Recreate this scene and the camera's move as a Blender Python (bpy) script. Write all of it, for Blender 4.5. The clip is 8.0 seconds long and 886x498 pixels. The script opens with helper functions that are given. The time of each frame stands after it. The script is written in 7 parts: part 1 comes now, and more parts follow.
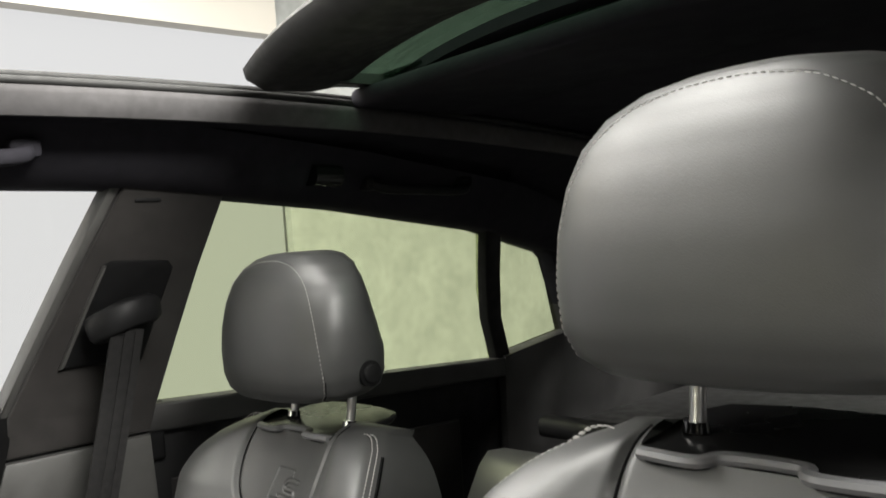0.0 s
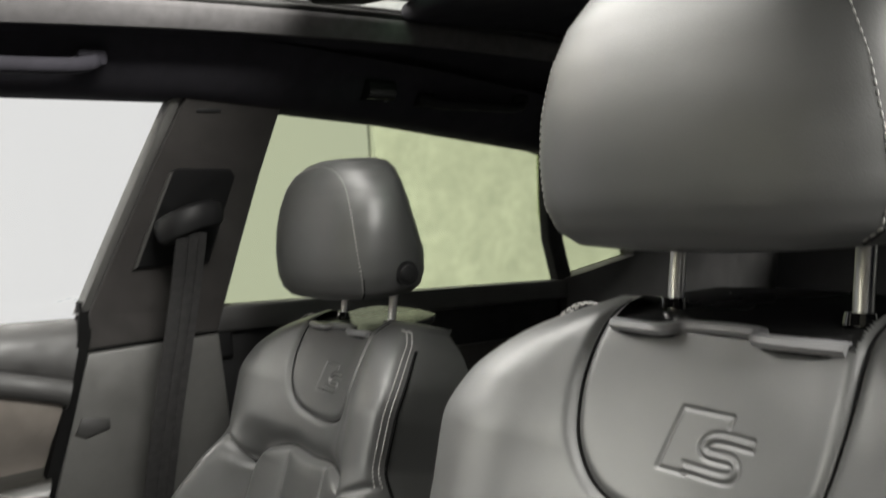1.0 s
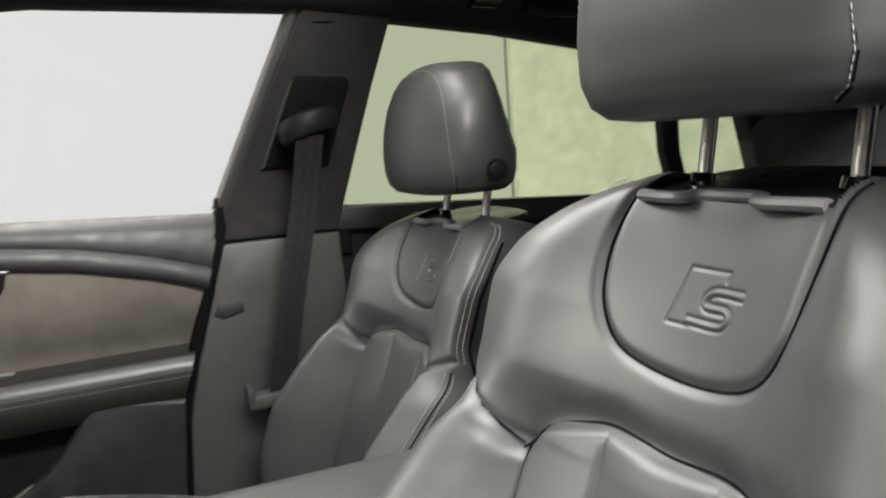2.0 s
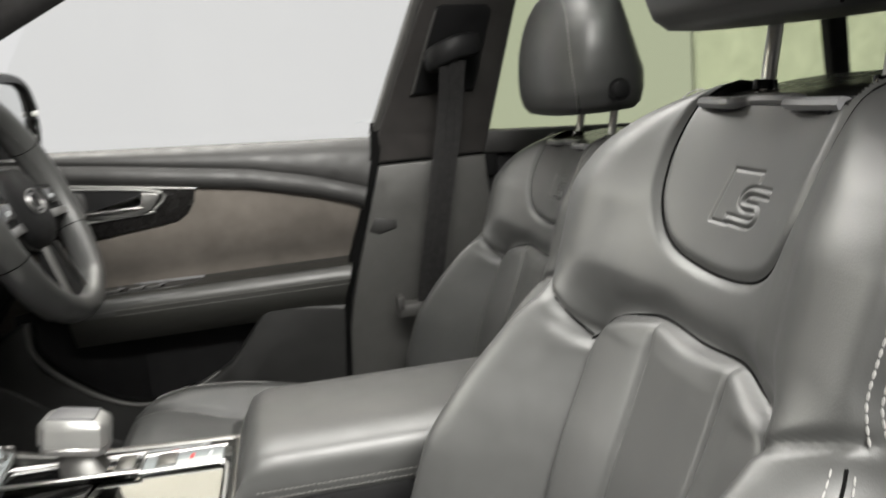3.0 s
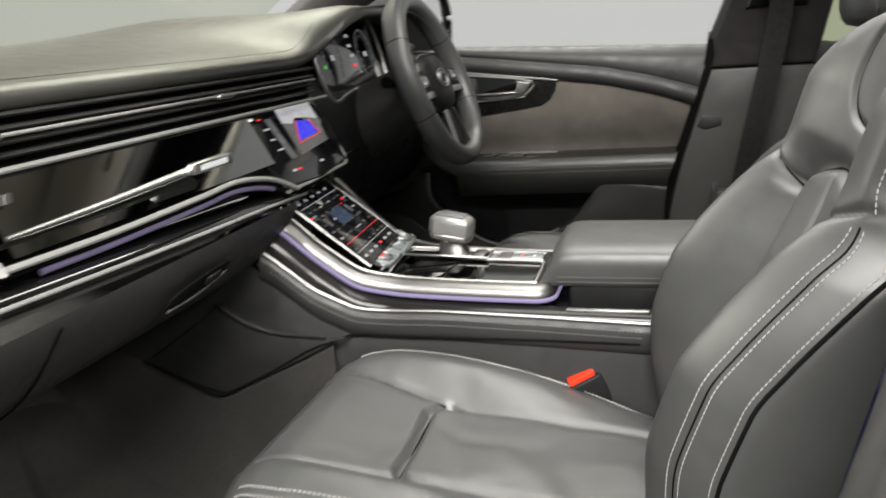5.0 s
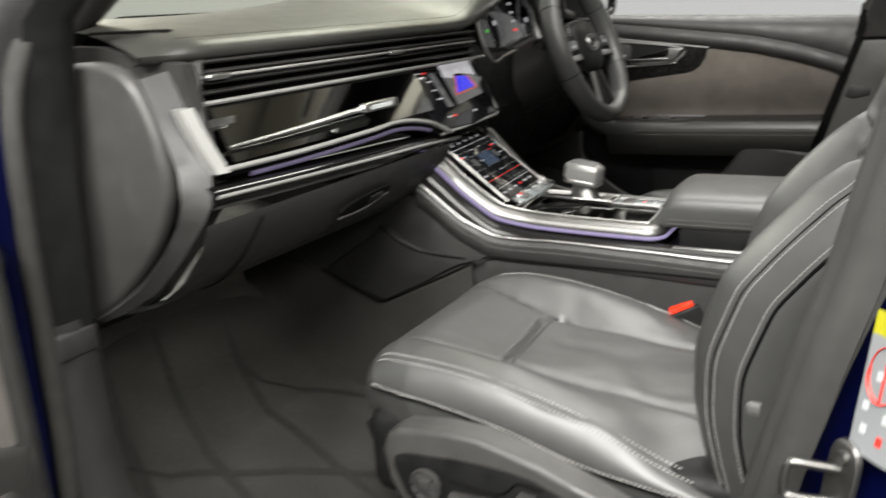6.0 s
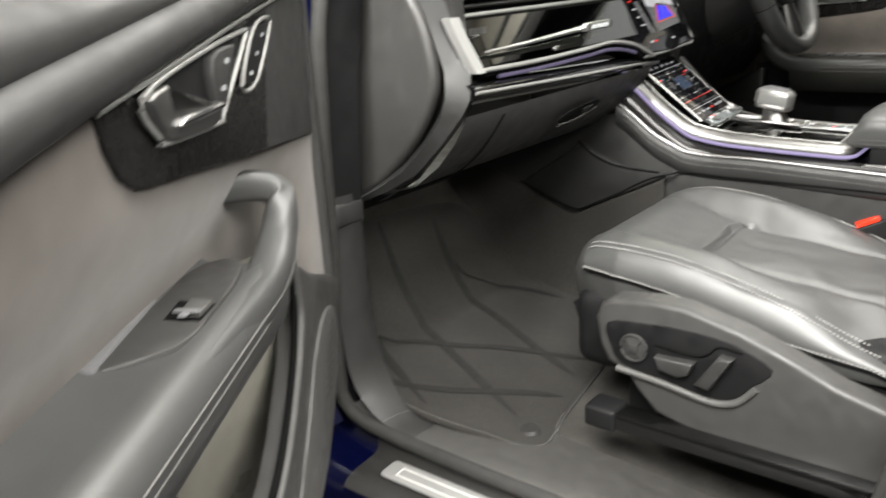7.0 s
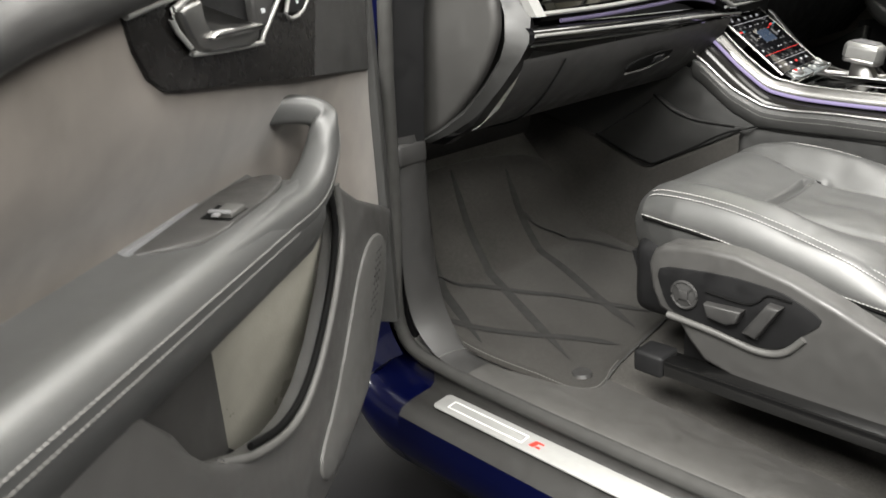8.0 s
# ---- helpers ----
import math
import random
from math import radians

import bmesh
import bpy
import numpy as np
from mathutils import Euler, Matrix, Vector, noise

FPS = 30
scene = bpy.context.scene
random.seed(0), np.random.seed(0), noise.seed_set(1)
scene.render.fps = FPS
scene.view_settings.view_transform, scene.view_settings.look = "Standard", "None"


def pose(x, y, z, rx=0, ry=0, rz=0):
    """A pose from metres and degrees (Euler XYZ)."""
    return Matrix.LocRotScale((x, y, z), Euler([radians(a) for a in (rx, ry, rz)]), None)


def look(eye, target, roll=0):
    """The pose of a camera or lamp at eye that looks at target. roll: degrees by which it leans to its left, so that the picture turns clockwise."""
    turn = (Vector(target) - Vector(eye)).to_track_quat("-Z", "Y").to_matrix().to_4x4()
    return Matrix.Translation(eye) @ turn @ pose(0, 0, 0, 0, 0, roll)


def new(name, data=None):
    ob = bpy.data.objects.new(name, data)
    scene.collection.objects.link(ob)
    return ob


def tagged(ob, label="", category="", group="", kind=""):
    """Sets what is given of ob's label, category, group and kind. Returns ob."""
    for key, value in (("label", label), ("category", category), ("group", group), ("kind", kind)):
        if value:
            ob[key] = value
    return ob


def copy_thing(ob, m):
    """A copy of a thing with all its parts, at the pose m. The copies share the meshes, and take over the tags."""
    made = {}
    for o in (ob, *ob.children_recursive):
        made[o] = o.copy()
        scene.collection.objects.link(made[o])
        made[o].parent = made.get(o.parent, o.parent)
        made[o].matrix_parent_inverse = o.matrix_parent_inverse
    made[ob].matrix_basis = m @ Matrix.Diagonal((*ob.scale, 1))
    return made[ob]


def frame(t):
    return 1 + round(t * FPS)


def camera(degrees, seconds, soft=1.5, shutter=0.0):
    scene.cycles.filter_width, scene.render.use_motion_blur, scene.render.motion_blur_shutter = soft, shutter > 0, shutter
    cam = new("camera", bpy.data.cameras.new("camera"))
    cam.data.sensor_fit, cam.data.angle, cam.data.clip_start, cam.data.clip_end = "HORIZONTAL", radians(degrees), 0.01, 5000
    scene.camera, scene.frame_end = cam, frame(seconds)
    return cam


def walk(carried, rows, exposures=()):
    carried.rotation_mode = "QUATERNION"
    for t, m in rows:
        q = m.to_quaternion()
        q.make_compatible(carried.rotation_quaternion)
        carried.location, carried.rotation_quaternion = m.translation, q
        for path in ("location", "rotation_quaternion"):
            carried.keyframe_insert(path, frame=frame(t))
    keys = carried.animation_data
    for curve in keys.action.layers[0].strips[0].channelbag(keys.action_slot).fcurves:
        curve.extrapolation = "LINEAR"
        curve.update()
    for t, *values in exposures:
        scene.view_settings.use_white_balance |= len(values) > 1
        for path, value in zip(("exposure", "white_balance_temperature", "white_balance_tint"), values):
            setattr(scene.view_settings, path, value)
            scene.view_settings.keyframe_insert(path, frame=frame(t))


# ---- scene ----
cam = camera(56.4, 8.0, 1.6, 0.6)
PATH = [
    (0, (-0.646, 0.238, 1.43), (0.855, -1.084, 1.422), -4.5),
    (0.5, (-0.681, 0.234, 1.41), (0.866, -1.033, 1.354), -4.2),
    (1, (-0.726, 0.201, 1.376), (0.922, -0.925, 1.245), -3.8),
    (1.5, (-0.776, 0.183, 1.354), (0.962, -0.782, 1.134), -3.8),
    (2.8, (-0.928, 0.118, 1.311), (0.988, -0.322, 0.941), -4.8),
    (3, (-0.948, 0.099, 1.31), (0.984, -0.232, 0.911), -5.3),
    (3.5, (-1.016, 0.083, 1.299), (0.932, -0.005, 0.853), -5.5),
    (4, (-1.111, 0.065, 1.287), (0.825, 0.206, 0.809), -5.1),
    (4.5, (-1.24, 0.035, 1.288), (0.663, 0.391, 0.789), -4.7),
    (4.7, (-1.293, 0.023, 1.287), (0.594, 0.457, 0.785), -4.5),
    (5.8, (-1.512, -0.168, 1.284), (0.191, 0.729, 0.738), -3.8),
    (6, (-1.565, -0.189, 1.281), (0.1, 0.771, 0.729), -3.7),
    (6.5, (-1.742, -0.188, 1.273), (-0.175, 0.906, 0.682), -3.4),
    (7, (-1.839, -0.189, 1.248), (-0.377, 1.019, 0.615), -3.6),
    (7.5, (-1.858, -0.224, 1.228), (-0.498, 1.082, 0.56), -3.7),
    (8, (-1.827, -0.289, 1.209), (-0.557, 1.095, 0.523), -3.9),
]
walk(cam, [(t, look(eye, aim, roll)) for t, eye, aim, roll in PATH],
     exposures=((0.0, 0.08), (1.5, 0.10), (3.5, -0.08), (4.5, -0.27), (6.0, -0.29), (7.0, -0.03), (8.0, 0.05)))

# ---------------------------------------------------------------- light
world = bpy.data.worlds.new("showroom_world")
scene.world = world
world.use_nodes = True
world.node_tree.nodes["Background"].inputs["Color"].default_value = (0.95, 1.0, 0.93, 1)
world.node_tree.nodes["Background"].inputs["Strength"].default_value = 0.55


def area_lamp(name, eye, aim, w, h, watts, colour=(1.0, 0.98, 0.93)):
    data = bpy.data.lights.new(name, "AREA")
    data.shape, data.size, data.size_y, data.energy, data.color = "RECTANGLE", w, h, watts, colour
    ob = new(name, data)
    ob.matrix_world = look(eye, aim)
    return ob


# unseen overhead area lamps, placed and powered to brighten chosen parts of the cabin
for px, py, w, h, watts in ((-3.2, -0.4, 2.2, 2.2, 790), (-2.4, -3.6, 2.4, 2.0, 590), (0.3, 5.6, 4.2, 2.6, 800), (0.2, 0.1, 1.8, 1.8, 125), (2.1, 0.8, 1.3, 2.6, 150), (2.0, -4.2, 1.3, 2.6, 25)):
    area_lamp("ceiling_lamp", (px, py, 3.35), (px, py, 0), w, h, watts)

# ---------------------------------------------------------------- materials
def mat(name, colour, rough=0.5, metal=0.0, var=0.25, scale=30.0, bump=0.0, bump_scale=900.0, coat=0.0, spec=0.5,
        emit=None, power=0.0, big=4.0, rough_var=0.12, sheen=0.0):
    m = bpy.data.materials.new(name)
    m.use_nodes = True
    t, b = m.node_tree, m.node_tree.nodes["Principled BSDF"]
    co = t.nodes.new("ShaderNodeTexCoord")

    def tex(size, detail=4.0):
        n = t.nodes.new("ShaderNodeTexNoise")
        n.inputs["Scale"].default_value, n.inputs["Detail"].default_value = size, detail
        t.links.new(co.outputs["Object"], n.inputs["Vector"])
        return n.outputs["Fac"]

    def ramp(value, low, high):
        n = t.nodes.new("ShaderNodeMapRange")
        n.inputs["From Min"].default_value, n.inputs["From Max"].default_value = 0.3, 0.7
        n.inputs["To Min"].default_value, n.inputs["To Max"].default_value = low, high
        t.links.new(value, n.inputs["Value"])
        return n.outputs["Result"]

    mul = t.nodes.new("ShaderNodeMath")
    mul.operation = "MULTIPLY"
    t.links.new(ramp(tex(big, 3.0), 1 - var, 1 + var), mul.inputs[0])
    t.links.new(ramp(tex(scale), 1 - var * 0.6, 1 + var * 0.6), mul.inputs[1])
    vec = t.nodes.new("ShaderNodeVectorMath")
    vec.operation = "SCALE"
    vec.inputs[0].default_value = colour
    t.links.new(mul.outputs[0], vec.inputs["Scale"])
    t.links.new(vec.outputs[0], b.inputs["Base Color"])
    t.links.new(ramp(tex(scale * 0.5), max(0.02, rough - rough_var), min(1, rough + rough_var)), b.inputs["Roughness"])
    b.inputs["Metallic"].default_value = metal
    b.inputs["Specular IOR Level"].default_value = spec
    b.inputs["Coat Weight"].default_value = coat
    b.inputs["Coat Roughness"].default_value = 0.04
    if sheen:
        b.inputs["Sheen Weight"].default_value = sheen
        b.inputs["Sheen Roughness"].default_value = 0.4
    if emit:
        b.inputs["Emission Color"].default_value = (*emit, 1)
        b.inputs["Emission Strength"].default_value = power
    if bump:
        bn = t.nodes.new("ShaderNodeBump")
        bn.inputs["Strength"].default_value, bn.inputs["Distance"].default_value = bump, 0.0006
        t.links.new(tex(bump_scale, 3.0), bn.inputs["Height"])
        t.links.new(bn.outputs[0], b.inputs["Normal"])
    return m


def glass(name, tint, rough=0.0):
    """Thin pane: tinted see-through with a mirror gloss that grows at grazing angles."""
    m = bpy.data.materials.new(name)
    m.use_nodes = True
    t = m.node_tree
    t.nodes.remove(t.nodes["Principled BSDF"])
    out = t.nodes["Material Output"]
    see, shine, mix, face, power, half = (t.nodes.new(k) for k in ("ShaderNodeBsdfTransparent", "ShaderNodeBsdfGlossy", "ShaderNodeMixShader", "ShaderNodeLayerWeight", "ShaderNodeMath", "ShaderNodeMath"))
    see.inputs["Color"].default_value = (*tint, 1)
    shine.inputs["Roughness"].default_value = rough
    face.inputs["Blend"].default_value = 0.5
    power.operation, power.inputs[1].default_value = "POWER", 5.0
    half.operation, half.inputs[1].default_value, half.inputs[2].default_value = "MULTIPLY_ADD", 0.6, 0.025
    t.links.new(face.outputs["Facing"], power.inputs[0])
    t.links.new(power.outputs[0], half.inputs[0])
    t.links.new(half.outputs[0], mix.inputs[0])
    t.links.new(see.outputs[0], mix.inputs[1])
    t.links.new(shine.outputs[0], mix.inputs[2])
    t.links.new(mix.outputs[0], out.inputs["Surface"])
    return m


LEATHER = mat("black_leather", (0.050, 0.0505, 0.0495), 0.45, spec=0.75, rough_var=0.04, var=0.07, scale=60, bump=0.20, bump_scale=900)
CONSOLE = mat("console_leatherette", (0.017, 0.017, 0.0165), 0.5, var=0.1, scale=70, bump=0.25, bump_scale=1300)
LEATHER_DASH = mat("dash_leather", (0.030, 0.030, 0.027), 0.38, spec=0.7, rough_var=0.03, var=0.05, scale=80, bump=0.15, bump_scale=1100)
PADDING = mat("soft_plastic", (0.025, 0.0245, 0.024), 0.50, var=0.12, scale=60, bump=0.3, bump_scale=1500)
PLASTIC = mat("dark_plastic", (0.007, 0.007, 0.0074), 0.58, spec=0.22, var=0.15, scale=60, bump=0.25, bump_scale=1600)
GREYPLASTIC = mat("grey_plastic", (0.066, 0.065, 0.062), 0.48, var=0.1, scale=60, bump=0.25, bump_scale=1500)
# paler than the door plastic: light falling into the pocket is in the colour
LINER = mat("lit_pocket_liner", (0.25, 0.24, 0.208), 0.36, var=0.12, scale=40, bump=0.5, bump_scale=420)
GAP = mat("joint_black", (0.005, 0.005, 0.005), 0.8, spec=0.05)
SUEDE = mat("grey_suede", (0.122, 0.109, 0.097), 0.95, var=0.16, scale=26, bump=0.12, bump_scale=1500, big=9, spec=0.12, sheen=0.3)
SUEDE_DARK = mat("dark_suede", (0.027, 0.025, 0.024), 0.95, var=0.25, scale=25, bump=0.5, bump_scale=600, spec=0.2, sheen=0.15)
# roof edge cloth lightened for light from above; also covers one pillar
LIPCLOTH = mat("grey_edge_cloth", (0.082, 0.079, 0.080), 0.95, var=0.2, scale=60, bump=0.4, bump_scale=900, spec=0.15)
HEADLINER = mat("black_headliner", (0.024, 0.023, 0.028), 0.95, var=0.2, scale=60, bump=0.4, bump_scale=900, spec=0.15)
CARPET = mat("black_carpet", (0.050, 0.0475, 0.0435), 1.0, var=0.35, scale=220, bump=1.0, bump_scale=500, spec=0.1, sheen=0.2, big=9)
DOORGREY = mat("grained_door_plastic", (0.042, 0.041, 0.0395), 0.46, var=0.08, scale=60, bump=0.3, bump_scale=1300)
PADGLASS = mat("pale_glass_keys", (0.24, 0.26, 0.265), 0.14, var=0.06, coat=0.5, rough_var=0.04)
KNOBGREY = mat("dark_silver_knob", (0.36, 0.36, 0.35), 0.36, metal=0.6, var=0.04, scale=60, rough_var=0.03)
# darker copy of the floor carpet, with the footwell's shade in its colour
BULKCARPET = mat("shaded_bulkhead_carpet", (0.022, 0.021, 0.020), 1.0, var=0.3, scale=200, bump=0.8, bump_scale=500, spec=0.1)
MATCLOTH = mat("floor_mat_velour", (0.027, 0.0257, 0.0236), 1.0, var=0.25, scale=160, bump=0.9, bump_scale=700, spec=0.1, sheen=0.25, big=6)
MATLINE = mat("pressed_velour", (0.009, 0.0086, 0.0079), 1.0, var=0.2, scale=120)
PIANO = mat("piano_black", (0.004, 0.004, 0.004), 0.05, var=0.1, coat=0.6, rough_var=0.03)
# piano black with a metal base added to brighten its reflections
GLOSSMIRROR = mat("mirror_black_gloss", (0.21, 0.215, 0.205), 0.05, metal=1.0, var=0.03, rough_var=0.02)
WOOD = mat("black_open_pore_wood", (0.0075, 0.0070, 0.0067), 0.24, spec=0.25, var=0.5, scale=140, bump=0.8, bump_scale=260)
ALU = mat("satin_aluminium", (0.46, 0.455, 0.45), 0.34, metal=1.0, var=0.03, scale=60, rough_var=0.02)
BRUSHED = mat("brushed_sill_metal", (0.36, 0.36, 0.35), 0.48, metal=0.35, var=0.05, scale=90, rough_var=0.04)
SATIN = mat("dark_satin_metal", (0.20, 0.198, 0.192), 0.40, metal=1.0, var=0.04, scale=60, rough_var=0.03)
GLOSSDARK = mat("dark_gloss_trim", (0.012, 0.0115, 0.011), 0.14, var=0.2, scale=40, spec=0.22, rough_var=0.03)
COVERBLACK = mat("semi_gloss_black", (0.012, 0.012, 0.012), 0.24, var=0.1, rough_var=0.05)
CHROME = mat("chrome", (0.80, 0.80, 0.79), 0.10, metal=1.0, var=0.03, rough_var=0.04)
THREAD = mat("grey_thread", (0.34, 0.335, 0.325), 0.85, var=0.12, scale=500)
SILLGREY = mat("sill_plastic", (0.044, 0.0425, 0.040), 0.6, var=0.1, scale=60, bump=0.35, bump_scale=1300)
SILLSTEP = mat("dark_step_plastic", (0.019, 0.0185, 0.0175), 0.5, var=0.12, scale=60, bump=0.3, bump_scale=1300)
PAINT = mat("dark_blue_paint", (0.0005, 0.0012, 0.016), 0.3, spec=0.15, metal=0.0, var=0.03, coat=0.6, scale=300, rough_var=0.02)
RUBBER = mat("black_rubber", (0.022, 0.022, 0.021), 0.62, var=0.2, scale=90, bump=0.2)
SEAL = mat("flocked_door_seal", (0.024, 0.0235, 0.022), 0.85, var=0.2, scale=90, bump=0.4, bump_scale=900)
RED = mat("red_plastic", (0.75, 0.035, 0.012), 0.35, var=0.06)
REDINK = mat("red_print", (0.70, 0.03, 0.02), 0.5, var=0.05)
WHITEINK = mat("white_print", (0.75, 0.75, 0.73), 0.5, var=0.05)
STICKERWHITE = mat("sticker_paper", (0.20, 0.21, 0.22), 0.5, var=0.05)
DOORTHREAD = mat("dim_thread", (0.12, 0.118, 0.112), 0.85, var=0.1, scale=500)
# mostly diffuse, so the shine of chrome sits in the pale colour
FRAMEMETAL = mat("pale_frame_metal", (0.31, 0.31, 0.30), 0.3, metal=0.4, var=0.04, rough_var=0.03)
LIPGREY = mat("satin_grey_plastic", (0.16, 0.16, 0.165), 0.4, var=0.06)
YELLOWINK = mat("yellow_print", (0.36, 0.34, 0.012), 0.5, var=0.05)
BLACKINK = mat("black_print", (0.02, 0.02, 0.02), 0.5, var=0.05)
GREYINK = mat("grey_print", (0.45, 0.47, 0.48), 0.5, var=0.05)
WEBBING = mat("seat_belt_webbing", (0.009, 0.0085, 0.0085), 0.75, var=0.2, scale=200, bump=0.8, bump_scale=1200)
SCREEN = mat("display_glass", (0.006, 0.006, 0.007), 0.08, var=0.1, coat=0.5, rough_var=0.03)
GLOW_BLUE = mat("display_blue", (0.02, 0.02, 0.3), 0.3, emit=(0.03, 0.03, 1.0), power=0.75)
GLOW_WHITE = mat("display_white", (0.2, 0.2, 0.2), 0.3, emit=(0.75, 0.74, 0.78), power=0.55)
GLOW_GREY = mat("display_grey", (0.05, 0.05, 0.05), 0.3, emit=(0.6, 0.6, 0.62), power=0.13)
GLOW_RED = mat("display_red", (0.2, 0.02, 0.02), 0.3, emit=(1.0, 0.05, 0.04), power=0.9)
GLOW_TEAL = mat("display_teal", (0.02, 0.1, 0.12), 0.3, emit=(0.1, 0.5, 0.6), power=0.35)
GLOW_NAVY = mat("display_navy", (0.02, 0.03, 0.05), 0.3, emit=(0.10, 0.14, 0.22), power=0.25)
GLOW_GREEN = mat("display_green", (0.02, 0.2, 0.02), 0.3, emit=(0.15, 0.9, 0.1), power=0.6)
AMBIENT = mat("ambient_light_strip", (0.06, 0.05, 0.09), 0.6, spec=0.2, emit=(0.60, 0.51, 0.86), power=0.50)
AMBIENT_DIM = mat("faint_ambient_strip", (0.06, 0.05, 0.09), 0.6, spec=0.2, emit=(0.52, 0.45, 0.70), power=0.10)
MIRROR = mat("mirror_glass", (0.85, 0.86, 0.86), 0.03, metal=1.0, var=0.0, rough_var=0.01)
GLASS_CLEAR = glass("clear_side_glass", (0.99, 0.99, 0.985))
GLASS_SHIELD = glass("windscreen_glass", (0.95, 0.965, 0.90))
GLASS_PRIVACY = glass("green_rear_glass", (0.77, 0.80, 0.66))
GLASS_ROOF = glass("dark_roof_glass", (0.30, 0.38, 0.32))
WALLWHITE = mat("white_wall_paint", (0.80, 0.80, 0.78), 0.8, var=0.03, scale=3, big=0.6)
WALLCREAM = mat("cream_ceiling_panel", (0.80, 0.76, 0.68), 0.8, var=0.05, scale=2, big=0.8)
CONCRETE = mat("mottled_grey_wall", (0.46, 0.475, 0.46), 0.9, var=0.10, scale=22, big=5.5, spec=0.0)
WALLMID = mat("fill_grey_wall_paint", (0.15, 0.15, 0.145), 0.8, var=0.05, scale=3, big=0.6)
WALLDIM = mat("grey_showroom_wall", (0.16, 0.16, 0.155), 0.8, var=0.1, scale=3, big=0.6)
# near-black base holds the shade on the ground beside the car
FLOORTILE = mat("shaded_showroom_floor", (0.005, 0.005, 0.0055), 0.6, spec=0.06, var=0.3, scale=8)
# emission replaces the light that falls on this wall
BACKDROP = mat("glowing_backdrop", (0.02, 0.02, 0.02), 0.9, var=0.02, emit=(1.0, 1.0, 1.0), power=0.69, big=0.4, spec=0.0)


# ---------------------------------------------------------------- building kit
ORIGIN = {}


def thing(name, origin, label, category, group="", kind=""):
    """An Empty at the thing's base; its parts are given in world metres."""
    ob = new(name)
    ob.empty_display_size = 0.05
    ob.location = origin
    ORIGIN[ob] = Vector(origin)
    return tagged(ob, label, category, group, kind)


def mesh_of(name, geo, mats, smooth=35):
    verts, faces = geo[0], geo[1]
    me = bpy.data.meshes.new(name)
    me.from_pydata([tuple(v) for v in verts], [], [tuple(f) for f in faces])
    for m in (mats if isinstance(mats, (list, tuple)) else [mats]):
        me.materials.append(m)
    me.update()
    if smooth:
        me.shade_smooth()
        if smooth < 180:
            me.set_sharp_from_angle(angle=radians(smooth))
    if len(geo) > 2:
        me.normals_split_custom_set_from_vertices(geo[2])                 # one shading across cut sheets
    return me


def part(name, geo, material, parent, label="", kind="", smooth=35):
    root = parent
    while root.parent:
        root = root.parent
    o = ORIGIN.get(root, Vector((0, 0, 0)))
    ob = new(name, mesh_of(name, ([Vector(v) - o for v in geo[0]], *geo[1:]), material, smooth))
    ob.parent = parent
    return tagged(ob, label, kind=kind)


def solid(name, geo, material, label, category, group="", kind="", smooth=35):
    """A thing that is one mesh."""
    lo = np.min(np.array([tuple(v) for v in geo[0]]), axis=0)
    hi = np.max(np.array([tuple(v) for v in geo[0]]), axis=0)
    o = Vector(((lo[0] + hi[0]) / 2, (lo[1] + hi[1]) / 2, lo[2]))
    ob = new(name, mesh_of(name, ([Vector(v) - o for v in geo[0]], geo[1]), material, smooth))
    ob.location = o
    ORIGIN[ob] = o
    return tagged(ob, label, category, group, kind)


def join(*geos):
    verts, faces = [], []
    for v, f in geos:
        n = len(verts)
        verts += [tuple(p) for p in v]
        faces += [tuple(i + n for i in q) for q in f]
    return verts, faces


def moved(geo, m):
    return [m @ Vector(v) for v in geo[0]], geo[1]


def from_bm(bm):
    bmesh.ops.recalc_face_normals(bm, faces=bm.faces)
    bm.verts.index_update()
    geo = [v.co.copy() for v in bm.verts], [[v.index for v in f.verts] for f in bm.faces]
    bm.free()
    return geo


def box(lo, hi, r=0.004, seg=2, m=None):
    """A box with rounded edges between two corners."""
    bm = bmesh.new()
    bmesh.ops.create_cube(bm, size=1)
    for v in bm.verts:
        v.co = Vector([lo[k] + (v.co[k] + 0.5) * (hi[k] - lo[k]) for k in range(3)])
    if r:
        r = min(r, 0.48 * min(abs(hi[k] - lo[k]) for k in range(3)))
        bmesh.ops.bevel(bm, geom=bm.edges[:], offset=r, segments=seg, profile=0.5, affect="EDGES")
    geo = from_bm(bm)
    return moved(geo, m) if m else geo


def prism(outline, depth, m=None, r=0.003, seg=2):
    """A flat outline in x, y raised along z by depth, with rounded edges, then set by m."""
    bm = bmesh.new()
    vs = [bm.verts.new((p[0], p[1], 0)) for p in outline]
    f = bm.faces.new(vs)
    ext = bmesh.ops.extrude_face_region(bm, geom=[f])
    top = [g for g in ext["geom"] if isinstance(g, bmesh.types.BMVert)]
    for v in top:
        v.co.z += depth
    if r:
        edges = [e for e in bm.edges if all(abs(v.co.z - depth) < 1e-6 for v in e.verts)]
        bmesh.ops.bevel(bm, geom=edges, offset=r, segments=seg, profile=0.5, affect="EDGES")
    geo = from_bm(bm)
    return moved(geo, m) if m else geo


def axes(o, x, y):
    """A pose with the given origin, x along x and y near y."""
    x = Vector(x).normalized()
    z = x.cross(Vector(y)).normalized()
    y = z.cross(x)
    return Matrix.Translation(o) @ Matrix((x, y, z)).transposed().to_4x4()


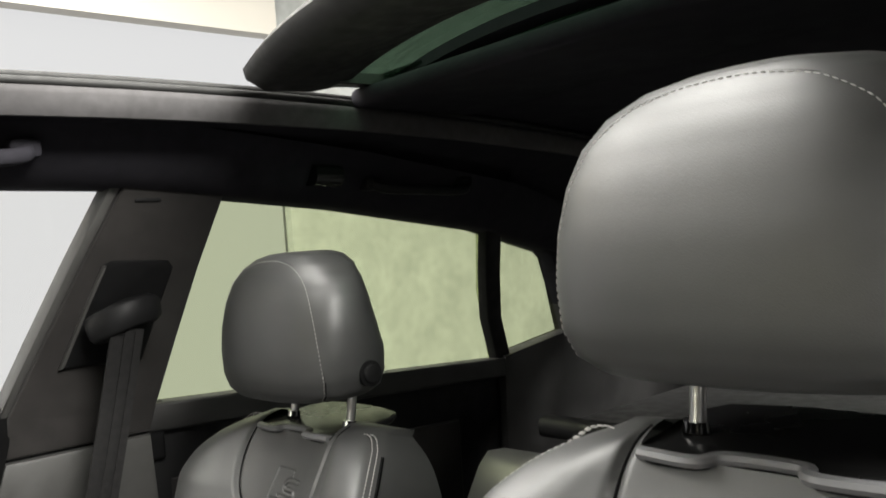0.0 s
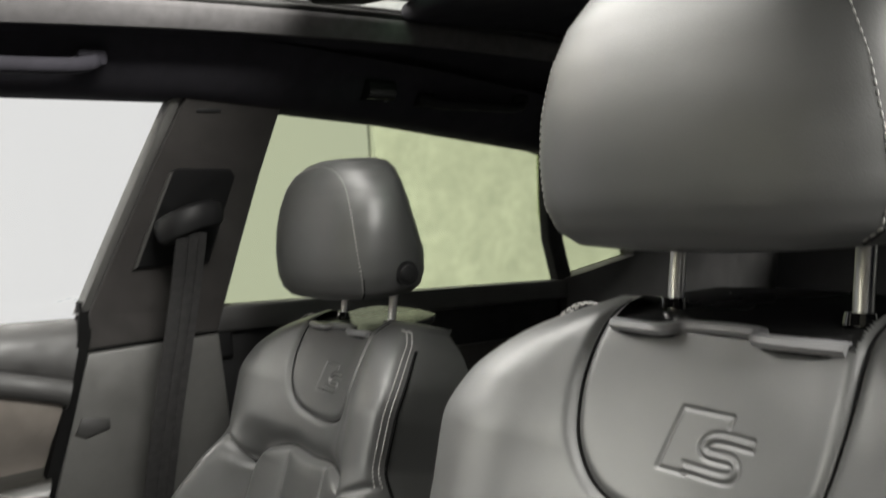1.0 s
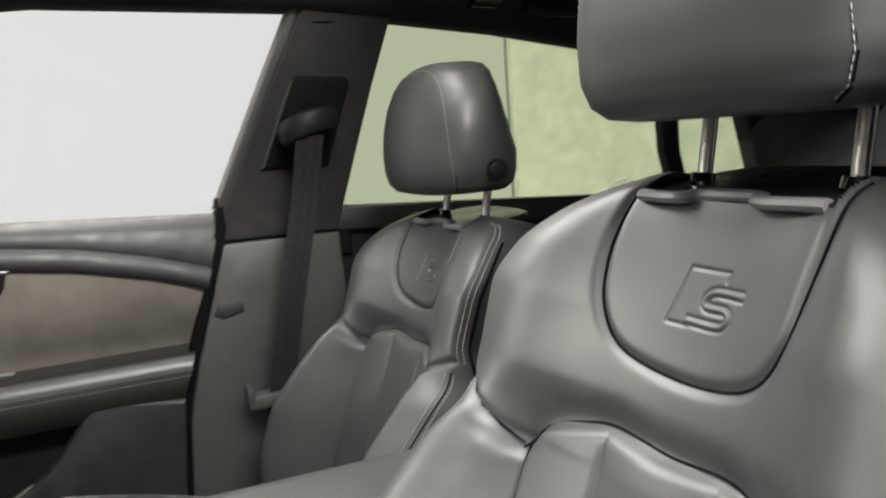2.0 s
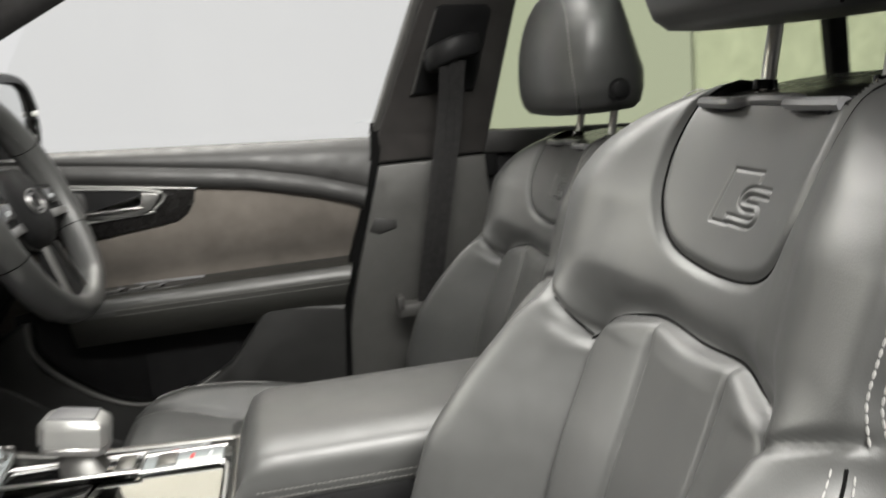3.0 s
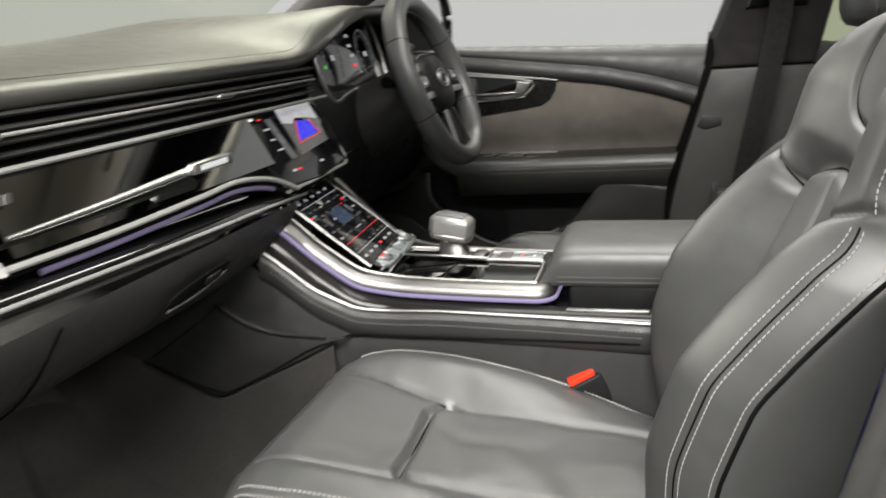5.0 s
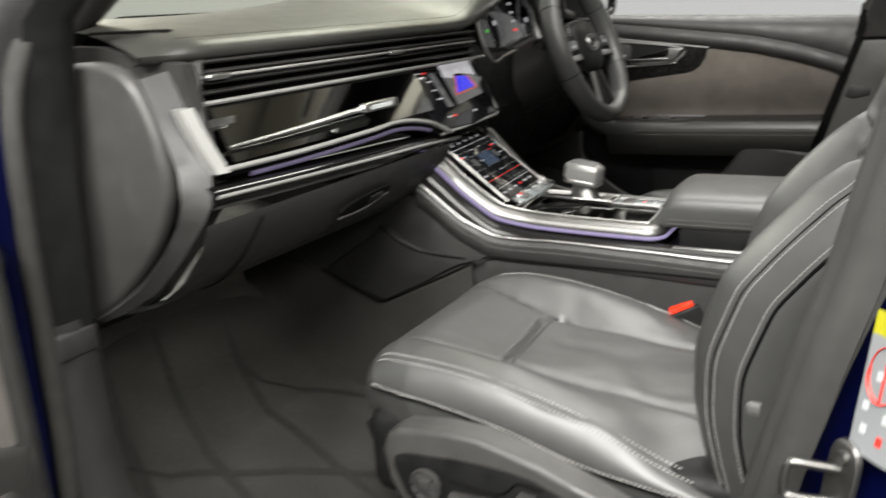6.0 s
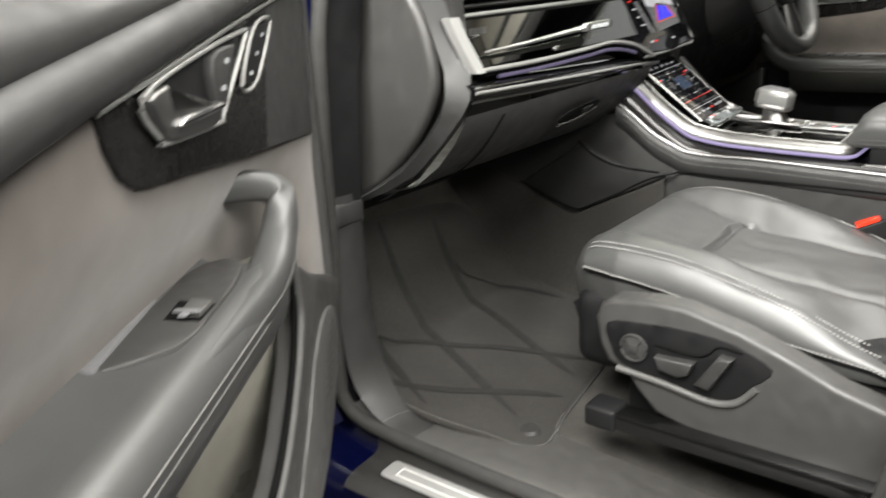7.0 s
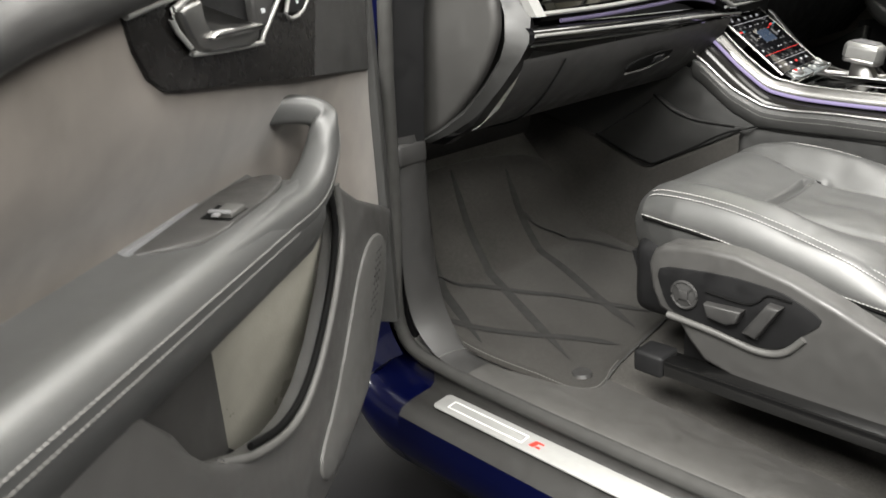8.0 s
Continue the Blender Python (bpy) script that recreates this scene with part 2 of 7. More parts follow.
def curve(points, n=8, closed=False):
    """A smooth line through the points."""
    p = [np.array(q, float) for q in points]
    out, k = [], len(p)
    for i in range(k if closed else k - 1):
        a, b, c, d = (p[(i - 1) % k] if closed or i else 2 * p[0] - p[1], p[i], p[(i + 1) % k],
                      p[(i + 2) % k] if closed or i + 2 < k else 2 * p[-1] - p[-2])
        for j in range(n):
            t = j / n
            out.append(0.5 * (2 * b + (c - a) * t + (2 * a - 5 * b + 4 * c - d) * t * t + (3 * b - a - 3 * c + d) * t ** 3))
    return out if closed else out + [p[-1]]


def tube(points, r, seg=10, closed=False, flat=1.0, caps=True, up=(0, 0, 1), square=2.0):
    """A round bar along a line; r a number or one for each point; flat squeezes it along up."""
    p = [Vector(q) for q in points]
    k = len(p)
    verts, faces = [], []
    for i, q in enumerate(p):
        ahead = (p[(i + 1) % k] - p[i - 1]) if closed else (p[min(i + 1, k - 1)] - p[max(i - 1, 0)])
        ahead.normalize()
        side = ahead.cross(Vector(up))
        if side.length < 1e-3:
            side = ahead.cross(Vector((0, 1, 0.1)))
        side.normalize()
        top = side.cross(ahead)
        rad = r[i] if isinstance(r, (list, tuple)) else r
        for j in range(seg):
            a = 2 * math.pi * j / seg
            c, s = math.cos(a), math.sin(a)
            c, s = math.copysign(abs(c) ** (2 / square), c), math.copysign(abs(s) ** (2 / square), s)
            verts.append(q + side * rad * c + top * rad * flat * s)
    for i in range(k if closed else k - 1):
        for j in range(seg):
            a, b = i * seg + j, i * seg + (j + 1) % seg
            c, d = ((i + 1) % k) * seg + (j + 1) % seg, ((i + 1) % k) * seg + j
            faces.append((a, b, c, d))
    if caps and not closed:
        faces += [tuple(range(seg))[::-1], tuple(range((k - 1) * seg, k * seg))]
    return verts, faces


def loft(rings, closed=True, caps=True):
    """Skin over rings of points, all of one count."""
    n = len(rings[0])
    verts = [tuple(p) for ring in rings for p in ring]
    faces = []
    for i in range(len(rings) - 1):
        for j in range(n if closed else n - 1):
            faces.append((i * n + j, i * n + (j + 1) % n, (i + 1) * n + (j + 1) % n, (i + 1) * n + j))
    if caps and closed:
        faces += [tuple(range(n))[::-1], tuple(range((len(rings) - 1) * n, len(rings) * n))]
    return verts, faces


def slab(rows, thick, away=(0, 0, -1)):
    """A sheet through rows of points, given thickness along away."""
    nr, nc = len(rows), len(rows[0])
    off = Vector(away).normalized() * thick
    top = [Vector(p) for row in rows for p in row]
    verts = top + [p + off for p in top]
    n = nr * nc
    faces = []
    for i in range(nr - 1):
        for j in range(nc - 1):
            a, b, c, d = i * nc + j, i * nc + j + 1, (i + 1) * nc + j + 1, (i + 1) * nc + j
            faces += [(a, b, c, d), (d + n, c + n, b + n, a + n)]
    rim = [j for j in range(nc)] + [i * nc + nc - 1 for i in range(1, nr)] + [(nr - 1) * nc + j for j in range(nc - 2, -1, -1)] + [i * nc for i in range(nr - 2, 0, -1)]
    for a, b in zip(rim, rim[1:] + rim[:1]):
        faces.append((b, a, a + n, b + n))
    return verts, faces


def stitches(line, step=0.0055, length=0.0034, r=0.00065, lift=0.0004, normal=(0, 0, 1)):
    """Short threads along a line."""
    p = [Vector(q) for q in line]
    verts, faces = [], []
    gone = 0.0
    for a, b in zip(p, p[1:]):
        d = (b - a)
        L = d.length
        if L < 1e-6:
            continue
        d /= L
        while gone < L:
            c = a + d * gone
            nrm = Vector(normal)
            side = d.cross(nrm)
            if side.length < 1e-3:
                side = d.cross(Vector((1, 0.2, 0)))
            side.normalize()
            up = side.cross(d)
            k = len(verts)
            for e, w in ((-0.5, 0.55), (0.0, 1.0), (0.5, 0.55)):
                for sx, sz in ((-1, -1), (1, -1), (1, 1), (-1, 1)):
                    verts.append(c + d * (e * length) + side * (sx * r * w) + up * (sz * r * w + lift))
            for i in range(2):
                for j in range(4):
                    faces.append((k + i * 4 + j, k + i * 4 + (j + 1) % 4, k + i * 4 + 4 + (j + 1) % 4, k + i * 4 + 4 + j))
            faces += [(k + 3, k + 2, k + 1, k), (k + 8, k + 9, k + 10, k + 11)]
            gone += step
        gone -= L
    return verts, faces


def to_line(pu, ps, line):
    """How far points lie from a line of two coordinates."""
    best = np.full(np.shape(pu), 9.0)
    for (x0, y0), (x1, y1) in zip(line, line[1:]):
        dx, dy = x1 - x0, y1 - y0
        t = np.clip(((pu - x0) * dx + (ps - y0) * dy) / (dx * dx + dy * dy + 1e-12), 0, 1)
        best = np.minimum(best, np.hypot(pu - x0 - t * dx, ps - y0 - t * dy))
    return best


def hermite(x, xs, ys):
    """A smooth curve through given values, with no overshoot."""
    xs, ys, x = np.array(xs, float), np.array(ys, float), np.clip(np.array(x, float), xs[0], xs[-1])
    d = np.diff(ys) / np.diff(xs)
    m = np.zeros(len(xs))
    for i in range(1, len(xs) - 1):
        m[i] = 0 if d[i - 1] * d[i] <= 0 else 2 * d[i - 1] * d[i] / (d[i - 1] + d[i])
    m[0], m[-1] = d[0], d[-1]
    i = np.clip(np.searchsorted(xs, x) - 1, 0, len(xs) - 2)
    h = xs[i + 1] - xs[i]
    t = (x - xs[i]) / h
    return ((2 * t ** 3 - 3 * t ** 2 + 1) * ys[i] + (t ** 3 - 2 * t ** 2 + t) * h * m[i]
            + (-2 * t ** 3 + 3 * t ** 2) * ys[i + 1] + (t ** 3 - t ** 2) * h * m[i + 1])


def split_sheet(P, region):
    """Cuts a sheet of points (rows, columns, 3) into one mesh for each value of region (per face)."""
    N = np.cross(np.gradient(P, axis=1), np.gradient(P, axis=0))
    N /= np.linalg.norm(N, axis=2, keepdims=True) + 1e-12
    out = {}
    for key in np.unique(region):
        use, verts, faces, normals = {}, [], [], []
        for i, j in zip(*np.nonzero(region == key)):
            q = []
            for a, b in ((i, j), (i, j + 1), (i + 1, j + 1), (i + 1, j)):
                if (a, b) not in use:
                    use[(a, b)] = len(verts)
                    verts.append(tuple(P[a, b]))
                    normals.append(tuple(N[a, b]))
                q.append(use[(a, b)])
            faces.append(q)
        out[key] = (verts, faces, normals)
    return out


# ---------------------------------------------------------------- showroom round the car
def plane_box(name, lo, hi, material, label, category):
    return solid(name, box(lo, hi, 0), material, label, category, kind="structure", smooth=0)


plane_box("ground", (-6, -7, -0.1), (6, 9, 0.0), FLOORTILE, "dark polished showroom floor", "floor")
plane_box("wall_north", (-6, 9.0, 0), (6, 9.2, 3.6), WALLCREAM, "cream painted showroom wall", "wall")
# south and west walls only close the room; their greys limit the fill light
plane_box("wall_south", (-6, -7.2, 0), (6, -7, 3.6), WALLDIM, "grey painted showroom wall", "wall")
plane_box("wall_west", (-6.2, -7, 0), (-6, 9, 3.6), WALLMID, "light grey painted showroom wall", "wall")
plane_box("wall_east", (3.6, -7, 0), (3.8, 9, 3.6), WALLWHITE, "white painted showroom wall", "wall")
plane_box("ceiling", (-6.2, -7.2, 3.6), (6.2, 9.2, 3.7), WALLCREAM, "cream showroom ceiling with faint joints", "ceiling")
# this wall glows by itself instead of being lit
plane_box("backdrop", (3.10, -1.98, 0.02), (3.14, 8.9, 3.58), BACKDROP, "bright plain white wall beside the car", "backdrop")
solid("wall_panel", box((3.02, -6.8, 0.01), (3.08, -1.98, 3.5), 0.004), CONCRETE, "mottled grey concrete-look wall panel", "wall panel", kind="structure")

# stands in for a lower ceiling, which would block the lamps
plane_box("wall_trim", (3.0, -1.97, 2.56), (3.095, 8.9, 3.58), WALLCREAM, "cream upper wall band below the ceiling", "wall")

# ---------------------------------------------------------------- car floor, sills, bulkhead
FZ = 0.455


def sheet(xs, ys, zf, thick=0.02, away=(0, 0, -1)):
    return slab([[(x, y, zf(x, y)) for x in xs] for y in ys], thick, away)


def floor_z(x, y):
    z = 0.435 + (0.20 * (y - 0.53) if y > 0.2 else -0.066 + 0.05 * (y - 0.2))
    return z + max(0, (y - 0.90)) * 0.8


solid("floor", sheet(np.linspace(-0.82, 0.82, 34), np.linspace(-1.9, 1.16, 50), floor_z, 0.03), CARPET, "black carpeted car floor", "floor", kind="structure", smooth=60)
solid("bulkhead", sheet(np.linspace(-0.86, 0.86, 6), np.linspace(0, 0.5, 6), lambda x, y: 0, 0.02), BULKCARPET, "black carpeted bulkhead", "bulkhead", kind="structure").matrix_world = axes((0, 1.14, 0.70), (1, 0, 0), (0, 0.25, 1))


# unseen panels added ahead of the cabin to stop light leaking in
for side in (-1, 1):
    solid("cowl_side", box((side * 0.855 - 0.012, 0.93, 0.30), (side * 0.855 + 0.012, 1.52, 1.16), 0.004), PLASTIC, "dark inner side of the front bodywork", "car body", kind="structure")
solid("cowl_front", box((-0.85, 1.50, 0.30), (0.85, 1.54, 1.16), 0.004), PLASTIC, "dark inner front of the bodywork", "car body", kind="structure")


def sill(side):
    prof = [(0.70, 0.452), (0.78, 0.456), (0.84, 0.458), (0.876, 0.460), (0.890, 0.455), (0.898, 0.440), (0.901, 0.424), (0.910, 0.416), (0.962, 0.412), (0.984, 0.406), (0.996, 0.394), (1.002, 0.36), (0.998, 0.32), (0.984, 0.288), (0.93, 0.262), (0.80, 0.25)]
    ys = [-0.42, -0.2, 0.0, 0.2, 0.4, 0.55, 0.66, 0.74, 0.77, 0.80, 0.84]
    lift = [0.06, 0.02, 0.0, 0.0, 0.0, 0.0, 0.004, 0.012, 0.019, 0.030, 0.065]
    return [[(side * x, y, z + 0.07 * (y - 0.74) * max(0, 1 - (x - 0.70) / 0.15) + dz * (min(1, max(0, (x - 0.76) / 0.07)) if x < 0.90 else 0.12)) for x, z in prof] for y, dz in zip(ys, lift)]


for side in (-1, 1):
    rings = sill(side)
    s = thing("door_sill", (side * 0.86, 0.25, 0.28), "dark plastic door sill trim over blue bodywork", "door sill", kind="structure")
    part("sill_trim", loft([r[:6] for r in rings], False), SILLGREY, s, "black grained sill cover", smooth=50)
    part("sill_step", loft([r[5:11] for r in rings[:9]], False), SILLSTEP, s, "dark grey plastic step", smooth=50)
    part("sill_paint", loft([r[10:] for r in rings[:9]], False), PAINT, s, "glossy dark blue painted sill", smooth=60)
    ahead = [[(x, y, z - 0.002 + up) for x, _, z in rings[8][5:]] for y, up in ((0.769, 0.0), (0.80, 0.002), (0.835, 0.010), (0.87, 0.027), (0.91, 0.060), (0.96, 0.12), (1.02, 0.20), (1.10, 0.32))]
    part("sill_corner", loft(ahead, False), PAINT, s, "painted corner ahead of the step", smooth=70)

# scuff plate on the passenger sill
scuff = thing("scuff_plate", (-0.936, 0.32, 0.414), "brushed aluminium sill plate with a red and silver emblem", "sill plate")
sc = axes((-0.936, 0.716, 0.4205), (0, -1, 0), (-1, 0, -0.07))
part("plate_body", prism([(0.80, -0.023), (0.80, 0.023)] + [(0.010 - 0.010 * math.sin(t), 0.013 + 0.010 * math.cos(t)) for t in np.linspace(0, math.pi / 2, 5)] + [(0.010 - 0.010 * math.cos(t), -0.013 - 0.010 * math.sin(t)) for t in np.linspace(0, math.pi / 2, 5)], -0.003, sc, 0.0012), BRUSHED, scuff)
for y in (-0.010, 0.010):
    part("plate_line", box((0.030, y - 0.0009, -0.0038), (0.205, y + 0.0009, -0.003), 0, m=sc), WHITEINK, scuff)
for x in (0.030, 0.205):
    part("plate_line", box((x - 0.0009, -0.010, -0.0038), (x + 0.0009, 0.010, -0.003), 0, m=sc), WHITEINK, scuff)
part("emblem_red", prism([(0.224, -0.008), (0.233, -0.008), (0.229, 0.008), (0.220, 0.008)], -0.0042, sc, 0), REDINK, scuff, "red slanted emblem")
part("emblem_bars", join(*[box((0.232, -0.0075 + 0.011 * k, -0.0046), (0.242, -0.004 + 0.011 * k, -0.003), 0.0005, m=sc) for k in range(2)]), REDINK, scuff)

# ---------------------------------------------------------------- roof
roof = thing("headliner", (0, -0.2, 1.6), "black cloth headliner round an open glass roof", "headliner", kind="structure")


def roof_z(x, y):
    return 1.672 - 0.10 * (abs(x) / 0.62) ** 3 - 0.035 * ((y + 0.25) / 0.8) ** 2


OPEN_X, OPEN_F, OPEN_R = 0.41, 0.46, -1.25
for side in (-1, 1):
    xs, ys = np.linspace(OPEN_X, 0.60, 8), np.linspace(-1.75, 0.62, 30)
    part("headliner_side", slab([[(side * x, y, roof_z(x, y)) for x in xs] for y in ys], 0.012, (0, 0, 1)), HEADLINER, roof, smooth=60)
    # the light on this headliner edge is put into its paler cloth
    edge = [[(side * (OPEN_X + dx), y, roof_z(OPEN_X, y) + dz) for dx, dz in ((-0.002, 0.020), (-0.010, 0.017), (-0.012, 0.008), (-0.010, -0.008), (-0.004, -0.018), (0.010, -0.017), (0.035, -0.008), (0.035, 0.02))] for y in np.linspace(OPEN_R, OPEN_F, 20)]
    part("opening_lip", loft(edge), LIPCLOTH, roof, "grey cloth edge of the roof opening", smooth=60)
    for dx, dz in ((-0.004, 0.024), (0.004, 0.032)):
        part("opening_seal", tube([(side * (OPEN_X + dx), y, roof_z(OPEN_X, y) + dz) for y in np.linspace(OPEN_R, OPEN_F, 20)], 0.0055, 8), RUBBER, roof, "black rubber ridge of the roof frame", smooth=60)
    part("roof_frame", loft([[(side * (OPEN_X + dx), y, roof_z(OPEN_X, y) + dz) for dx, dz in ((0.002, 0.021), (0.006, 0.032), (0.014, 0.037), (0.03, 0.038), (0.06, 0.038), (0.06, 0.014))] for y in np.linspace(OPEN_R, OPEN_F, 12)]), RUBBER, roof, smooth=50)
    skin = [[(side * x, y, roof_z(min(x, 0.6), y) + 0.036 - 0.25 * max(0, x - 0.6)) for x in np.linspace(0.44, 0.70, 7)] for y in np.linspace(-1.9, 0.7, 20)]
    part("roof_skin", slab(skin, 0.004), PAINT, roof, "dark blue roof skin", smooth=60)
xs = np.linspace(-0.60, 0.60, 24)
part("headliner_front", slab([[(x, y, roof_z(x, y) - 0.02 * max(0, (y - 0.5) / 0.15)) for x in xs] for y in np.linspace(OPEN_F, 0.66, 6)], 0.012, (0, 0, 1)), HEADLINER, roof, smooth=60)
part("headliner_rear", slab([[(x, y, roof_z(x, y)) for x in xs] for y in np.linspace(-1.9, OPEN_R, 10)], 0.012, (0, 0, 1)), HEADLINER, roof, smooth=60)
part("fixed_glass", slab([[(x, y, roof_z(0, y) + 0.035) for x in np.linspace(-OPEN_X, OPEN_X, 6)] for y in np.linspace(-1.28, -0.55, 8)], 0.005), GLASS_ROOF, roof, "dark tinted fixed roof glass", smooth=60)
part("roof_skin", slab([[(x, y, roof_z(0, y) + 0.055) for x in np.linspace(-0.44, 0.44, 6)] for y in np.linspace(0.47, 0.72, 5)], 0.004), PAINT, roof, smooth=60)

panel = thing("sunroof_panel", (0, -0.7, 1.70), "dark tinted glass sunroof panel slid open over the roof", "sunroof")


def panel_z(x, y):
    return 1.722 + 0.020 * (-(y + 0.30)) - 0.022 * (x / 0.4) ** 2


def panel_front(x):
    return -0.285 - 0.055 * (x / 0.39) ** 2


gx = np.linspace(-0.385, 0.385, 18)
part("roof_glass", slab([[(x, panel_front(x) - 0.72 * t, panel_z(x, panel_front(x) - 0.72 * t)) for x in gx] for t in np.linspace(0.02, 1, 12)], 0.005), GLASS_ROOF, panel, smooth=60)
part("front_edge", loft([[(x, panel_front(x) + dy, panel_z(x, -0.3) + dz) for dy, dz in ((0.004, 0.004), (0.012, -0.006), (0.008, -0.020), (-0.02, -0.034), (-0.10, -0.030), (-0.16, -0.016), (-0.16, -0.008), (-0.02, 0.010))] for x in gx]), RUBBER, panel, "black front edge of the glass panel", smooth=50)
part("inner_beam", loft([[(x, panel_front(x) - 0.24 + dy, panel_z(x, -0.5) + dz) for dy, dz in ((0.0, -0.010), (0.0, -0.026), (-0.03, -0.030), (-0.03, -0.010))] for x in gx]), HEADLINER, panel, smooth=50)
for side in (-1, 1):
    part("side_edge", loft([[(side * (0.385 + dx), panel_front(0.385) - 0.72 * t, panel_z(0.385, -0.3 - 0.72 * t) + dz) for dx, dz in ((0.010, 0.004), (0.010, -0.02), (-0.03, -0.022), (-0.03, -0.006))] for t in np.linspace(0, 1, 8)]), RUBBER, panel, smooth=50)
    part("guide_arm", tube([(side * 0.385, -0.355, 1.690), (side * 0.38, -0.40, 1.684), (side * 0.37, -0.60, 1.695)], 0.009, 8), ALU, panel, "small metal guide")
part("shade_cassette", box((-0.41, -0.78, 1.655), (0.41, -0.52, 1.685), 0.012, 3), HEADLINER, roof)
part("shade_cloth", slab([[(x, y, roof_z(0, y) + 0.008) for x in (-0.42, 0, 0.42)] for y in (-0.70, -1.0, -1.28)], 0.004), HEADLINER, roof)
part("wind_deflector", tube(curve([(-0.39, 0.36, 1.705), (-0.33, 0.44, 1.715), (0, 0.455, 1.72), (0.33, 0.44, 1.715), (0.39, 0.36, 1.705)], 6), 0.008, 8), RUBBER, roof)
part("deflector_arm", tube([(0.385, 0.12, 1.702), (0.385, 0.36, 1.712)], 0.008, 8), RUBBER, roof)

# ---------------------------------------------------------------- side wall on the driver's side, and its mirror on the passenger's
def wall_x(z):
    """How far out the cabin's side lies at a height."""
    return float(np.interp(z, [0.4, 1.20, 1.40, 1.56, 1.66], [0.80, 0.775, 0.665, 0.555, 0.50]))


def side_plate(name, outline, side, parent, material, inset=0.0, thick=0.03, label="", smooth=45):
    """A trim panel that follows the cabin's side: an outline of (y, z)."""
    bm = bmesh.new()
    vs = [bm.verts.new((y, z, 0)) for y, z in outline]
    f = bm.faces.new(vs)
    ext = bmesh.ops.extrude_face_region(bm, geom=[f])
    for v in (g for g in ext["geom"] if isinstance(g, bmesh.types.BMVert)):
        v.co.z = -thick
    edges = [e for e in bm.edges if all(abs(v.co.z + thick) < 1e-6 for v in e.verts)]
    bmesh.ops.bevel(bm, geom=edges, offset=min(0.006, thick * 0.4), segments=2, profile=0.5, affect="EDGES")
    bmesh.ops.triangulate(bm, faces=[f for f in bm.faces if len(f.verts) > 4])
    bmesh.ops.subdivide_edges(bm, edges=[e for e in bm.edges if e.calc_length() > 0.12], cuts=2)
    geo = from_bm(bm)
    verts = [(side * (wall_x(p[1]) - inset + thick + p[2]), p[0], p[1]) for p in geo[0]]
    return part(name, (verts, geo[1]), material, parent, label, smooth=smooth)


def side_wall(side, back):
    """Pillars and trims of one side; back shifts the centre pillar to the rear."""
    w = thing("side_trim", (side * 0.78, -0.6, 0.5), "dark pillar trims and window frames along the cabin side", "car body", kind="structure")
    rail = [[(side * (wall_x(z) + dx), y, z) for dx, z in ((0.004, zt - 0.006), (-0.032, zt - 0.002), (-0.046, zt + 0.03), (-0.050, zt + 0.085), (0.03, zt + 0.10), (0.06, zt + 0.0))]
            for y, zt in ((-1.75, 1.30), (-1.45, 1.345), (-1.25, 1.40), (-1.0, 1.460), (-0.607, 1.514), (-0.379, 1.536), (-0.20, 1.552), (0.2, 1.560), (0.45, 1.545), (0.68, 1.49))]
    part("roof_rail", loft(rail), HEADLINER, w, "black cloth roof rail", smooth=60)
    q = lambda pts: [(y + back, z) for y, z in pts]
    b = side_plate("pillar_upper", q([(-0.208, 1.555), (-0.205, 1.545), (-0.080, 1.22), (-0.074, 1.155), (-0.300, 1.155), (-0.314, 1.20), (-0.366, 1.54), (-0.366, 1.555)]), side, w, SUEDE_DARK, 0.028, 0.05, "dark suede upper pillar")
    side_plate("pillar_lower", q([(-0.074, 1.150), (-0.035, 1.03), (-0.005, 0.92), (0.03, 0.78), (0.045, 0.45), (-0.34, 0.45), (-0.300, 1.150)]), side, w, GREYPLASTIC, 0.028, 0.06, "grey plastic lower pillar")
    side_plate("pillar_backing", q([(-0.07, 1.20), (-0.04, 1.10), (-0.33, 1.10), (-0.33, 1.20)]), side, w, PLASTIC, 0.015, 0.02)
    # darker flat plate paints the shade of a small dimple
    side_plate("pillar_recess", q([(-0.055, 1.045), (-0.040, 1.015), (-0.060, 1.005), (-0.10, 1.015), (-0.10, 1.035)]), side, w, PADDING, 0.031, 0.02)
    side_plate("pillar_edge", q([(-0.192, 1.56), (-0.064, 1.215), (-0.082, 1.215), (-0.210, 1.56)]), side, w, GREYPLASTIC, 0.020, 0.05)
    side_plate("belt_slot_panel", q([(-0.192, 1.440), (-0.205, 1.446), (-0.292, 1.442), (-0.303, 1.43), (-0.274, 1.285), (-0.145, 1.286)]), side, b, PLASTIC, 0.036, 0.012, "black plastic belt height panel")
    side_plate("slot_edge", q([(-0.192, 1.440), (-0.145, 1.286), (-0.150, 1.286), (-0.198, 1.440)]), side, b, GREYPLASTIC, 0.039, 0.012)
    part("belt_guide", tube(curve([(side * 0.632, -0.178 + back, 1.340), (side * 0.600, -0.195 + back, 1.356), (side * 0.592, -0.225 + back, 1.368), (side * 0.606, -0.266 + back, 1.372)], 4), [0.010] + [0.017] * 11 + [0.013], 12, flat=1.3, square=4), PLASTIC, b, "black belt guide loop", smooth=60)
    side_plate("rear_door_panel", [(-0.30, 1.185), (-1.16, 1.140), (-1.17, 1.05), (-1.1, 0.45), (-0.30, 0.45)], side, w, PLASTIC, 0.0, 0.05, "black rear door trim")
